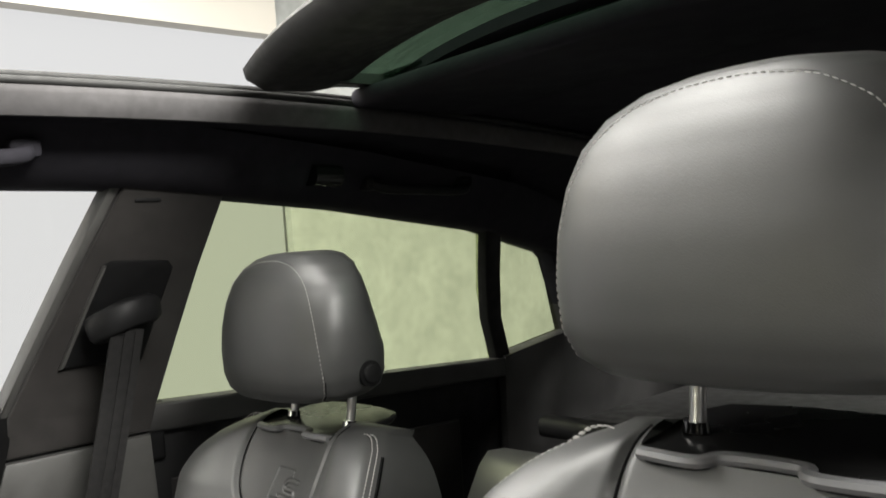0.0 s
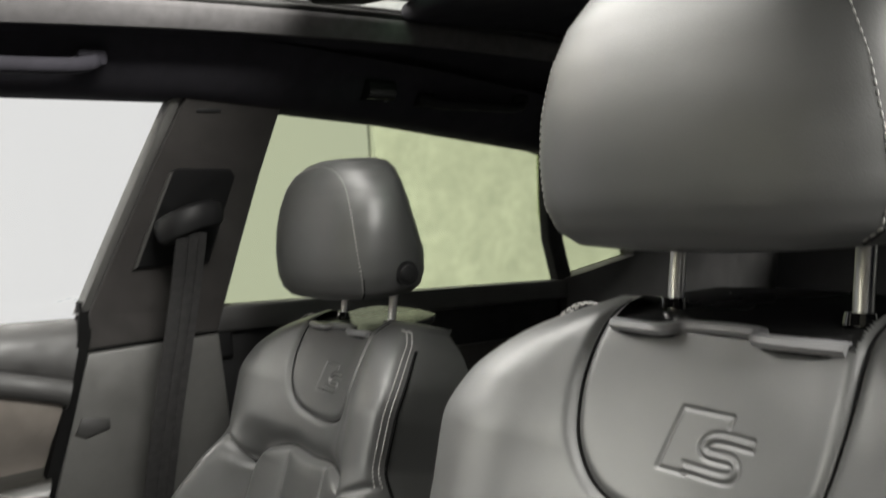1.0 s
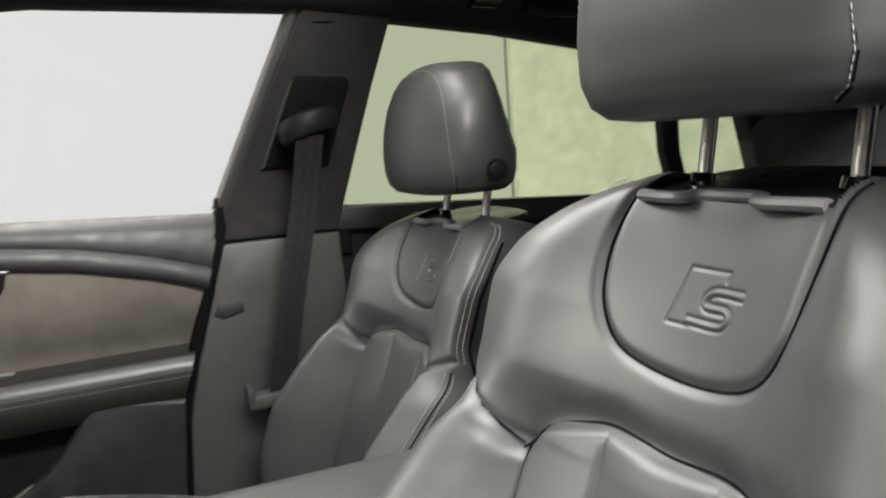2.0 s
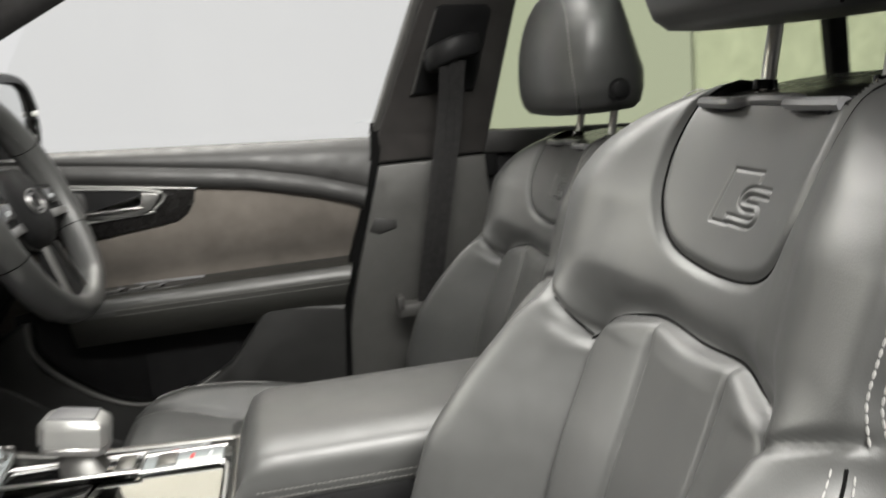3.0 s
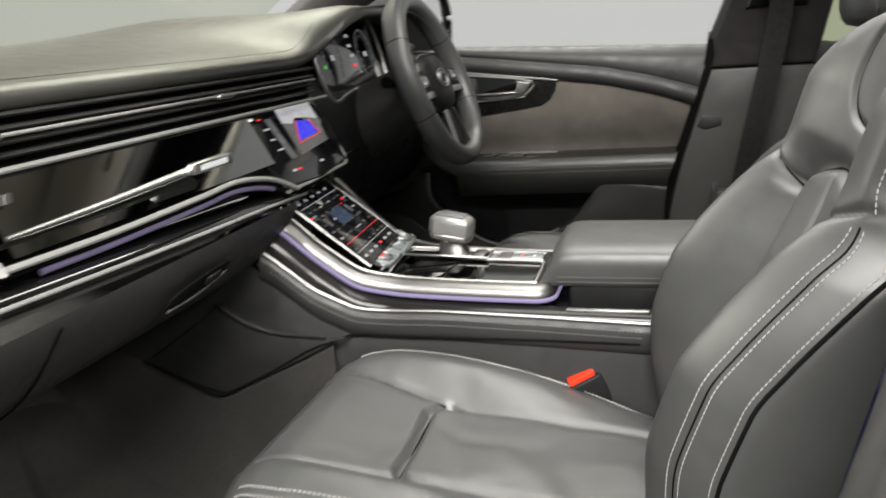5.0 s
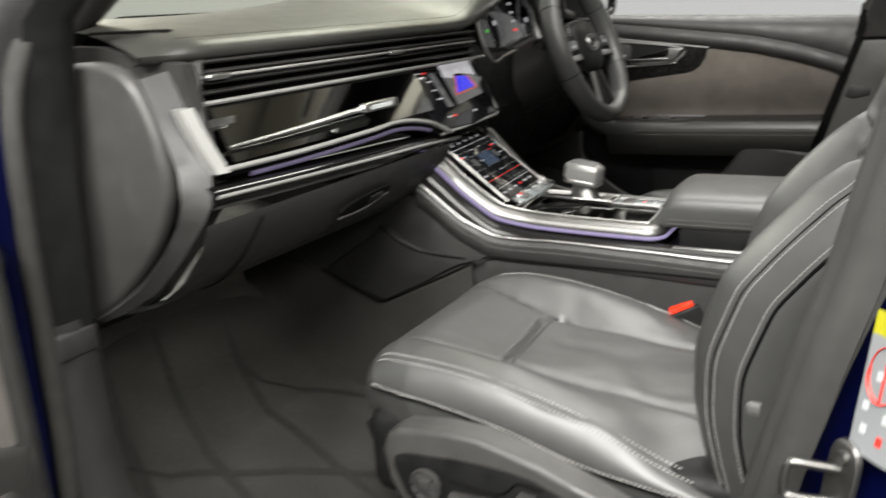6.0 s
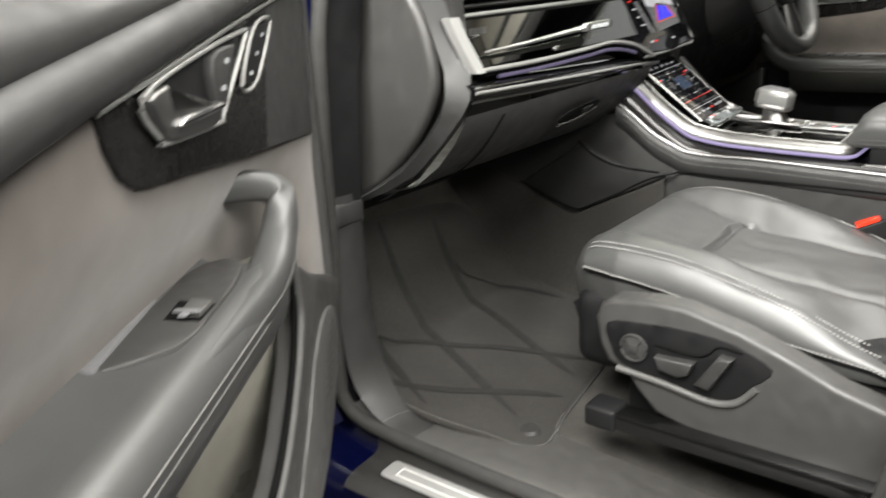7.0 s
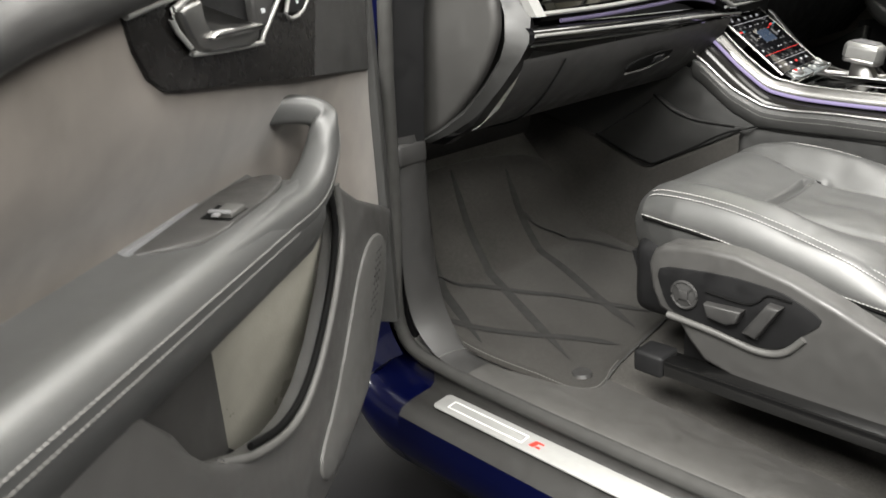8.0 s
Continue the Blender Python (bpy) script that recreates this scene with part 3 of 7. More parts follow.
    side_plate("rear_belt_trim", [(-0.298, 1.200), (-0.60, 1.183), (-0.90, 1.166), (-1.17, 1.150), (-1.17, 1.105), (-0.296, 1.15)], side, w, PADDING, 0.02, 0.045, "dark padded window ledge")
    side_plate("rear_door_insert", [(-0.34, 1.06), (-1.02, 1.03), (-1.02, 0.84), (-0.34, 0.84)], side, w, SUEDE_DARK, 0.012, 0.02)
    side_plate("quarter_pillar", [(-0.998, 1.47), (-1.155, 1.145), (-1.202, 1.145), (-1.048, 1.46)], side, w, PLASTIC, 0.01, 0.03)
    side_plate("rear_quarter", [(-1.17, 1.155), (-1.41, 1.188), (-1.345, 1.29), (-1.40, 1.36), (-1.7, 1.36), (-2.12, 1.20), (-2.12, 0.45), (-1.15, 0.45)], side, w, PADDING, 0.02, 0.05, "grained plastic luggage side trim")
    side_plate("rear_upper", [(-1.05, 1.462), (-1.17, 1.432), (-1.26, 1.382), (-1.32, 1.315), (-1.42, 1.19), (-2.12, 1.19), (-2.12, 1.60), (-1.0, 1.60)], side, w, HEADLINER, 0.014, 0.05)
    # added behind the trims to block the bright wall at the gaps
    part("outer_body", slab([[(side * (0.86 + 0.02 * (z > 0.6)), y, z) for y in np.linspace(0.60 if side > 0 else -0.36, -1.95, 8)] for z in (0.30, 0.7, 1.10)], 0.01, (side, 0, 0)), PAINT, w, smooth=60)
    pil = [Vector((side * 0.735, 1.12, 1.17)), Vector((side * 0.66, 0.90, 1.36)), Vector((side * 0.60, 0.66, 1.52)), Vector((side * 0.56, 0.48, 1.575))]
    if side < 0:
        part("front_pillar", tube(curve(pil, 6), 0.045, 12, flat=0.8), PADDING, w, "grey front pillar trim", smooth=60)
    else:
        rear = curve([(0.57, 0.34, 1.540), (0.63, 0.526, 1.460), (0.685, 0.693, 1.387), (0.715, 0.782, 1.350), (0.765, 0.93, 1.285), (0.80, 1.05, 1.235)], 5)
        fore = curve([(0.55, 0.54, 1.555), (0.61, 0.715, 1.475), (0.64, 0.795, 1.445), (0.69, 0.92, 1.385), (0.74, 1.05, 1.315), (0.775, 1.15, 1.255)], 5)
        rows = []
        for r, f in zip(rear, fore):
            r, f = Vector(r), Vector(f)
            o = Vector((0.06, 0.0, 0.045))
            rows.append([r + o, r + o * 0.15, r + o * -0.06 + (f - r) * 0.05, r.lerp(f, 0.5) - o * 0.25, f + o * -0.06 - (f - r) * 0.05, f + o * 0.15, f + o])
        part("front_pillar", loft(rows), LIPCLOTH, w, "grey cloth front pillar trim", smooth=60)
    return w


side_wall(1, 0.0)
side_wall(-1, -0.145)

# grab handle over the driver's window, hook and lamp by the rear one
grab = thing("grab_handle", (0.49, 0.05, 1.58), "black folding grab handle on the headliner", "grab handle")
part("grip", tube(curve([(0.475, -0.062, 1.594), (0.460, -0.045, 1.580), (0.456, 0.04, 1.577), (0.460, 0.125, 1.580), (0.475, 0.142, 1.594)], 5), 0.015, 10, flat=0.7, square=3), HEADLINER, grab, smooth=60)
for y in (-0.062, 0.142):
    part("mount", box((0.462, y - 0.020, 1.580), (0.50, y + 0.020, 1.606), 0.008), HEADLINER, grab)
solid("reading_lamp", tube([(0.505, -0.500, 1.562), (0.505, -0.552, 1.560)], 0.022, 16, square=2.6, flat=0.8), COVERBLACK, "small black reading lamp in the headliner", "lamp")
rear_grab = thing("grab_handle", (0.49, -0.73, 1.53), "black folding grab handle over the rear door", "grab handle")
part("grip", tube(curve([(0.515, -0.625, 1.552), (0.500, -0.650, 1.538), (0.494, -0.735, 1.534), (0.500, -0.825, 1.532), (0.515, -0.850, 1.544)], 5), 0.013, 10, flat=0.7, square=3), PLASTIC, rear_grab, smooth=60)
for y in (-0.628, -0.846):
    part("mount", box((0.500, y - 0.018, 1.536), (0.54, y + 0.018, 1.560), 0.008), PLASTIC, rear_grab)
solid("coat_hook", box((0.545, -0.265, 1.528), (0.562, -0.225, 1.540), 0.003), PLASTIC, "small black cover on the pillar", "cover")

# glass
solid("window_1", slab([[(wall_x(z) + 0.035, y, z) for y in np.linspace(yf, yr, 10)] for z, yf, yr in ((1.19, 0.72, -0.09), (1.35, 0.62, -0.15), (1.50, 0.50, -0.20), (1.585, 0.42, -0.23))], 0.004, (1, 0, 0)), GLASS_CLEAR, "clear driver's door window", "window", kind="structure")
for k in range(3):
    part("stamp_mark", box((wall_x(1.243) + 0.031, -0.075 + 0.013 * k, 1.2385 + 0.003 * (k % 2)), (wall_x(1.243) + 0.032, -0.066 + 0.013 * k, 1.2415 + 0.003 * (k % 2)), 0), GREYINK, bpy.data.objects["window_1"], smooth=0)
win2 = solid("window_2", slab([[(wall_x(z) + 0.035, y, z) for y in np.linspace(yf, yr, 10)] for z, yf, yr in ((1.13, -0.27, -1.19), (1.30, -0.30, -1.10), (1.56, -0.36, -0.97))], 0.004, (1, 0, 0)), GLASS_PRIVACY, "green tinted rear door window", "window", kind="structure")
win3 = solid("window_3", slab([[(wall_x(z) + 0.033, y, z) for y in np.linspace(yf, yr, 8)] for z, yf, yr in ((1.13, -1.17, -1.47), (1.32, -1.08, -1.40), (1.50, -0.99, -1.20))], 0.004, (1, 0, 0)), GLASS_PRIVACY, "small green tinted quarter window", "window", kind="structure")
shield_glass = solid("windscreen", slab([[(x, 1.52 - 0.85 * t - 0.10 * (x / 0.7) ** 2, 1.16 + 0.50 * t - 0.04 * (x / 0.7) ** 2) for x in np.linspace(-0.74 + 0.16 * t, 0.74 - 0.16 * t, 14)] for t in np.linspace(0, 1, 8)], 0.005, (0, 0.5, 0.8)), GLASS_SHIELD, "raked windscreen", "window", kind="structure", smooth=60)
for g in (win2, win3, shield_glass):
    g.visible_shadow = False
solid("tailgate", slab([[(x, -1.95 - 0.1 * t, 0.5 + 0.75 * t) for x in (-0.8, 0, 0.8)] for t in (0, 0.5, 1)], 0.03, (0, -1, 0)), PLASTIC, "dark inner tailgate", "tailgate", kind="structure")
solid("rear_screen", slab([[(x, -2.05 + 0.45 * t, 1.25 + 0.38 * t) for x in np.linspace(-0.68, 0.68, 6)] for t in (0, 0.5, 1)], 0.005, (0, -1, 1)), GLASS_ROOF, "tinted rear window", "window", kind="structure").visible_shadow = False

# ---------------------------------------------------------------- front seats
SX = -0.378                                    # middle of the passenger seat
BACK = Vector((0, -0.306, 0.952))              # up along the backrest
FORE = Vector((0, 0.952, 0.306))               # out of the backrest
FOOT = Vector((SX, -0.077, 0.75))


def on_back(u, s, v):
    return FOOT + Vector((u, 0, 0)) + BACK * s + FORE * v


SK = [-0.12, -0.04, 0.02, 0.10, 0.168, 0.22, 0.30, 0.36, 0.40, 0.45, 0.49, 0.525, 0.55, 0.57]
CREST_V = [0.042, 0.094, 0.123, 0.142, 0.140, 0.125, 0.090, 0.060, 0.061, 0.062, 0.050, 0.028, 0.004, -0.020]
CREST_U = [0.190, 0.193, 0.196, 0.199, 0.200, 0.199, 0.195, 0.186, 0.180, 0.178, 0.171, 0.152, 0.130, 0.102]
EDGE_U = [0.228, 0.230, 0.234, 0.238, 0.240, 0.240, 0.234, 0.218, 0.212, 0.214, 0.206, 0.184, 0.158, 0.128]
SEAM_U = [0.112, 0.116, 0.120, 0.126, 0.132, 0.137, 0.145, 0.145, 0.135, 0.130, 0.125, 0.115, 0.100, 0.080]
MID_V = [0.0, 0.0, 0.002, 0.004, 0.006, 0.006, 0.002, 0.0, -0.003, -0.008, -0.010, -0.012, -0.014, -0.025]
QK = [0.0, 0.42, 0.50, 0.60, 0.70, 0.80, 0.86, 1.0]


def back_profile(s, q):
    """Across (u) and out (v) of the backrest at height s for q from -1 to 1."""
    vb, ub, ue, uc, vm = (float(hermite(s, SK, k)) for k in (CREST_V, CREST_U, EDGE_U, SEAM_U, MID_V))
    wing = min(1.0, max(0.0, (s - 0.33) / 0.06))
    vs = vm + (0.22 + 0.26 * wing) * max(vb - vm, 0)
    puff, soft = 0.60 - 0.04 * wing, 1 - 0.5 * wing                       # fullness of the face, fall of the outer band
    us = [0, uc, uc + 0.42 * (ub - uc), ub, ue, ue + 0.016 * soft, ue + 0.020 * soft, ue + 0.004]
    vv = [vm, vs, vs + puff * (vb - vs), vb, vb - 0.026 * soft, vb - 0.060 * soft, vb - 0.075 * soft, -0.108]
    u = hermite(np.abs(q), QK, us) * np.sign(q)
    wide, v, total = 0.014 + 0.090 * wing, 0, 0
    for k in range(-4, 5):                                                # eased, as foam under leather is
        w = math.exp(-k * k / 8)
        v, total = v + w * hermite(np.minimum(np.abs(q + k * wide / 2 * np.clip((1 - np.abs(q)) / 0.25, 0, 1)), 1), [-QK[1]] + QK, [vv[1]] + vv), total + w
    return u, v / total - 0.10 * np.maximum(0, -u - 0.10)                 # outer bolster flattened to fit its outline in the camera's view


ARCH = [(0.150, 0.318), (0.130, 0.345), (0.090, 0.360), (0.058, 0.366), (0.0, 0.362), (-0.058, 0.366), (-0.090, 0.360), (-0.130, 0.345), (-0.150, 0.318)]
BADGE = [(0.099, 0.570), (0.102, 0.530), (0.101, 0.495), (0.094, 0.460), (0.078, 0.434), (0.050, 0.421), (0.0, 0.416),
         (-0.050, 0.421), (-0.078, 0.434), (-0.094, 0.460), (-0.101, 0.495), (-0.102, 0.530), (-0.099, 0.570)]


# embossed emblem: a slanted frame and a bent band
BEND = [(u - 0.4 * (t - 0.472), t) for u, t in curve([(-0.036, 0.4840), (-0.008, 0.4840), (-0.001, 0.4780), (-0.006, 0.4722), (-0.026, 0.4718), (-0.032, 0.4658), (-0.026, 0.4600), (0.006, 0.4600)], 5)]

def beside(line, w):
    out = []
    for i, (u, t) in enumerate(line):
        (u0, t0), (u1, t1) = line[max(i - 1, 0)], line[min(i + 1, len(line) - 1)]
        k = w / math.hypot(u1 - u0, t1 - t0)
        out.append((u - (t1 - t0) * k, t + (u1 - u0) * k))
    return out
EMBLEM = beside(BEND, 0.0030) + beside(BEND, -0.0030)[::-1]


def backrest_sheet():
    ss = list(np.linspace(-0.12, 0.445, 180)) + list(np.linspace(0.446, 0.506, 64)) + list(np.linspace(0.508, 0.57, 28))
    tops = [(0.576, -0.012), (0.579, -0.035), (0.575, -0.065), (0.565, -0.095)]
    q = np.concatenate([np.linspace(-1, -0.72, 13)[:-1], np.linspace(-0.72, -0.17, 70)[:-1], np.linspace(-0.17, 0.17, 110), np.linspace(0.17, 0.72, 70)[1:], np.linspace(0.72, 1, 13)[1:]])
    U, S, V = [], [], []
    for s in ss:
        u, v = back_profile(s, q)
        U.append(u), V.append(v), S.append(np.full(len(q), s))
    for s, dv in tops:
        u, v = back_profile(0.57, q)
        U.append(u * (1 - abs(dv))), V.append(np.minimum(v + dv, v)), S.append(np.full(len(q), s))
    U, S, V = np.array(U), np.array(S), np.array(V)
    V = np.maximum(V, -0.115)
    front = np.clip((0.80 - np.abs(q)) / 0.08, 0, 1)[None, :]
    seam = np.interp(S, SK, SEAM_U)
    dent = np.zeros_like(U)
    low = np.clip((0.335 - S) / 0.02, 0, 1)
    flute = np.clip((0.366 - S) / 0.03, 0, 1)
    lean = 0.060 - 0.02 * (0.36 - S)
    lobe = np.where(np.abs(U) < lean, 1 - (U / lean) ** 2, np.clip(1 - ((np.abs(U) - (lean + seam) / 2) / ((seam - lean) / 2 + 1e-6)) ** 2, 0, 1))
    dent -= 0.0065 * lobe * flute * (np.abs(U) < seam)
    for side in (-1, 1):
        dent += 0.009 * np.exp(-((U - side * seam) / 0.006) ** 2) * low
        dent += 0.0030 * np.exp(-((U - side * lean) / 0.0035) ** 2) * flute
        dent += 0.0060 * np.exp(-(to_line(U, S, [(side * 0.147, 0.322), (side * 0.175, 0.345), (side * 0.24, 0.382)]) / 0.0045) ** 2)
    arch_s = np.interp(U, [p[0] for p in ARCH[::-1]], [p[1] for p in ARCH[::-1]])
    far_arch = to_line(U, S, [tuple(p) for p in curve(ARCH, 5)])
    above = np.clip((S - arch_s + 0.004) / 0.012, 0, 1)
    dent += 0.012 * np.exp(-(far_arch / (0.007 + 0.008 * above)) ** 2)
    dent += 0.0055 * np.exp(-(to_line(U, S, [tuple(p) for p in curve(BADGE, 5)]) / 0.0045) ** 2)
    for line in ([(0.008, 0.456), (0.030, 0.456), (0.018, 0.499), (-0.022, 0.499), (-0.020, 0.492)], EMBLEM + EMBLEM[:1]):
        dent += 0.0016 * np.exp(-(to_line(U, S, line) / 0.0013) ** 2)
    dent -= 0.0010 * np.exp(-(to_line(U, S, BEND) / 0.0020) ** 2)
    # soft creases in the leather
    wob = np.array([[noise.noise((u * 22, s * 22, 3.0)) for u, s in zip(ru, rs)] for ru, rs in zip(U, S)])
    V = V - dent * front + 0.0005 * wob * front
    P = np.zeros(U.shape + (3,))
    for a in range(3):
        P[..., a] = FOOT[a] + (U if a == 0 else 0) + BACK[a] * S + FORE[a] * V
    um, sm = (U[:-1, :-1] + U[1:, 1:]) / 2, (S[:-1, :-1] + S[1:, 1:]) / 2
    qm = ((q[:-1] + q[1:]) / 2)[None, :] + 0 * um
    reg = np.full(um.shape, 3)                                            # shoulder panel
    arch = np.interp(um, [p[0] for p in ARCH[::-1]], [p[1] for p in ARCH[::-1]])
    split = np.interp(np.abs(um), [0.147, 0.175, 0.24], [0.322, 0.345, 0.382])
    reg[(np.abs(um) < np.interp(sm, SK, SEAM_U)) & (sm < arch)] = 0      # lumbar panel
    side = (np.abs(um) >= np.interp(sm, SK, SEAM_U)) & (sm < split)
    reg[side & (um > 0)], reg[side & (um < 0)] = 1, 2
    half = np.interp(sm, [0.416, 0.421, 0.434, 0.460, 0.495, 0.530, 0.570], [0.0, 0.050, 0.078, 0.094, 0.101, 0.102, 0.099])
    reg[(np.abs(um) < half) & (sm > 0.416)] = 4                           # badge panel
    reg[(np.abs(um) < 0.094) & (sm > 0.549)] = 9
    reg[(np.abs(qm) > 0.82) & (um > 0)], reg[(np.abs(qm) > 0.82) & (um < 0)] = 5, 6
    return split_sheet(P, reg)


def back_line(q, s0, s1, n=60, lift=0.0):
    out = []
    for s in np.linspace(s0, s1, n):
        u, v = back_profile(s, np.array([q]))
        out.append(on_back(float(u[0]), s, float(v[0]) + lift))
    return out


CY = [-0.06, 0.05, 0.15, 0.26, 0.36, 0.43, 0.48, 0.515]
MID_Z = [0.706, 0.718, 0.727, 0.735, 0.745, 0.762, 0.772, 0.768]
RIDGE_Z = [0.668, 0.700, 0.738, 0.768, 0.786, 0.790, 0.786, 0.772]
PIPE_Z = [0.655, 0.664, 0.676, 0.705, 0.724, 0.732, 0.734, 0.734]


def cushion_sheet():
    ys = list(np.linspace(-0.06, 0.515, 105))
    roll = [(0.532, 0.012), (0.546, 0.034), (0.553, 0.062), (0.552, 0.095), (0.542, 0.118)]
    q = np.concatenate([np.linspace(-1, -0.66, 15)[:-1], np.linspace(-0.66, 0.66, 81), np.linspace(0.66, 1, 15)[1:]])
    U, Y, Z = [], [], []
    for y, drop in [(y, 0) for y in ys] + roll:
        zc, zr, zp = (float(hermite(y, CY, k)) for k in (MID_Z, RIDGE_Z, PIPE_Z))
        turn = 0.02 * max(0, (y - 0.44) / 0.1) + 0.05 * (drop / 0.118)
        us = [0, 0.112, 0.178 - turn, 0.222 - turn, 0.246 - turn, 0.238 - turn]
        zz = [zc, zc + 0.15 * (zr - zc), zr, zr - 0.012, min(zp, zr - 0.03), zp - 0.055]
        U.append(hermite(np.abs(q), [0, 0.40, 0.58, 0.70, 0.86, 1], us) * np.sign(q))
        Z.append(np.maximum(hermite(np.abs(q), [-0.40, 0, 0.40, 0.58, 0.70, 0.86, 1], zz[1:2] + zz) - drop, 0.640))
        Y.append(np.full(len(q), y) - 0.045 * np.abs(q) ** 6 * max(0, (y - 0.40) / 0.15))
    U, Y, Z = np.array(U), np.array(Y), np.array(Z)
    top = np.clip((0.74 - np.abs(q)) / 0.06, 0, 1)[None, :]
    dent = 0.012 * np.exp(-(to_line(U, Y, [(-0.112, 0.30), (-0.108, 0.325), (-0.090, 0.338), (0.080, 0.346), (0.098, 0.336), (0.102, 0.31)]) / 0.005) ** 2) * 1.5
    for side in (-1, 1):
        dent += 0.006 * np.exp(-(to_line(U, Y, [(side * 0.106, -0.06), (side * 0.106, 0.32)]) / 0.010) ** 2)
        dent += 0.009 * np.exp(-(to_line(U, Y, [(side * 0.108, 0.32), (side * 0.130, 0.44), (side * 0.150, 0.56)]) / 0.006) ** 2)
    wob = np.array([[noise.noise((u * 16, y * 16, 7.0)) + 0.5 * noise.noise((u * 37, y * 30, 2.0)) for u, y in zip(ru, ry)] for ru, ry in zip(U, Y)])
    fold = np.array([[noise.noise((u * 9 + 0.6 * noise.noise((u * 14, y * 14, 5.0)), y * 11, 11.0)) for u, y in zip(ru, ry)] for ru, ry in zip(U, Y)])
    Z = Z - dent * top + (0.0008 * wob + 0.0060 * fold * np.clip((0.33 - Y) / 0.04, 0, 1)) * top
    P = np.stack([SX + U, Y, Z], -1)
    um, ym = (U[:-1, :-1] + U[1:, 1:]) / 2, (Y[:-1, :-1] + Y[1:, 1:]) / 2
    reg = np.full(um.shape, 1)
    inner = np.interp(ym, [-0.06, 0.32, 0.44, 0.56], [0.106, 0.108, 0.130, 0.150])
    reg[um < 0] = 2
    reg[np.abs(um) < inner] = 0
    reg[(np.abs(um) < inner) & (ym > 0.338 + 0.04 * um)] = 3
    return split_sheet(P, reg)


HEAD_Z = [1.330, 1.333, 1.343, 1.362, 1.395, 1.43, 1.464, 1.491, 1.510, 1.523, 1.5285, 1.530]
HEAD_K = [0.55, 0.78, 0.91, 0.98, 1.0, 0.99, 0.945, 0.865, 0.74, 0.55, 0.34, 0.08]


def head_point(angle, z, grow=0.0):
    k = float(np.interp(z, HEAD_Z, HEAD_K))
    c, s = math.cos(angle), math.sin(angle)
    e = 2 / 2.7
    fore, aft = 0.078, 0.048 + 0.049 * max(0.0, min(1.0, (1.50 - z) / 0.11))
    x = (0.148 * k + grow) * (1 - 0.16 * max(0, -s)) * math.copysign(abs(c) ** e, c)
    y = -0.272 + ((fore if s > 0 else aft) * (0.35 + 0.65 * k) + grow) * math.copysign(abs(s) ** e, s) - 0.10 * (z - 1.42) ** 2 / 0.1 - 0.10 * (z - 1.42)
    return Vector((SX + x, y, z))


def head_shape(a0, a1, n, zs):
    return [[head_point(a, z) for a in np.linspace(a0, a1, n)] for z in zs]


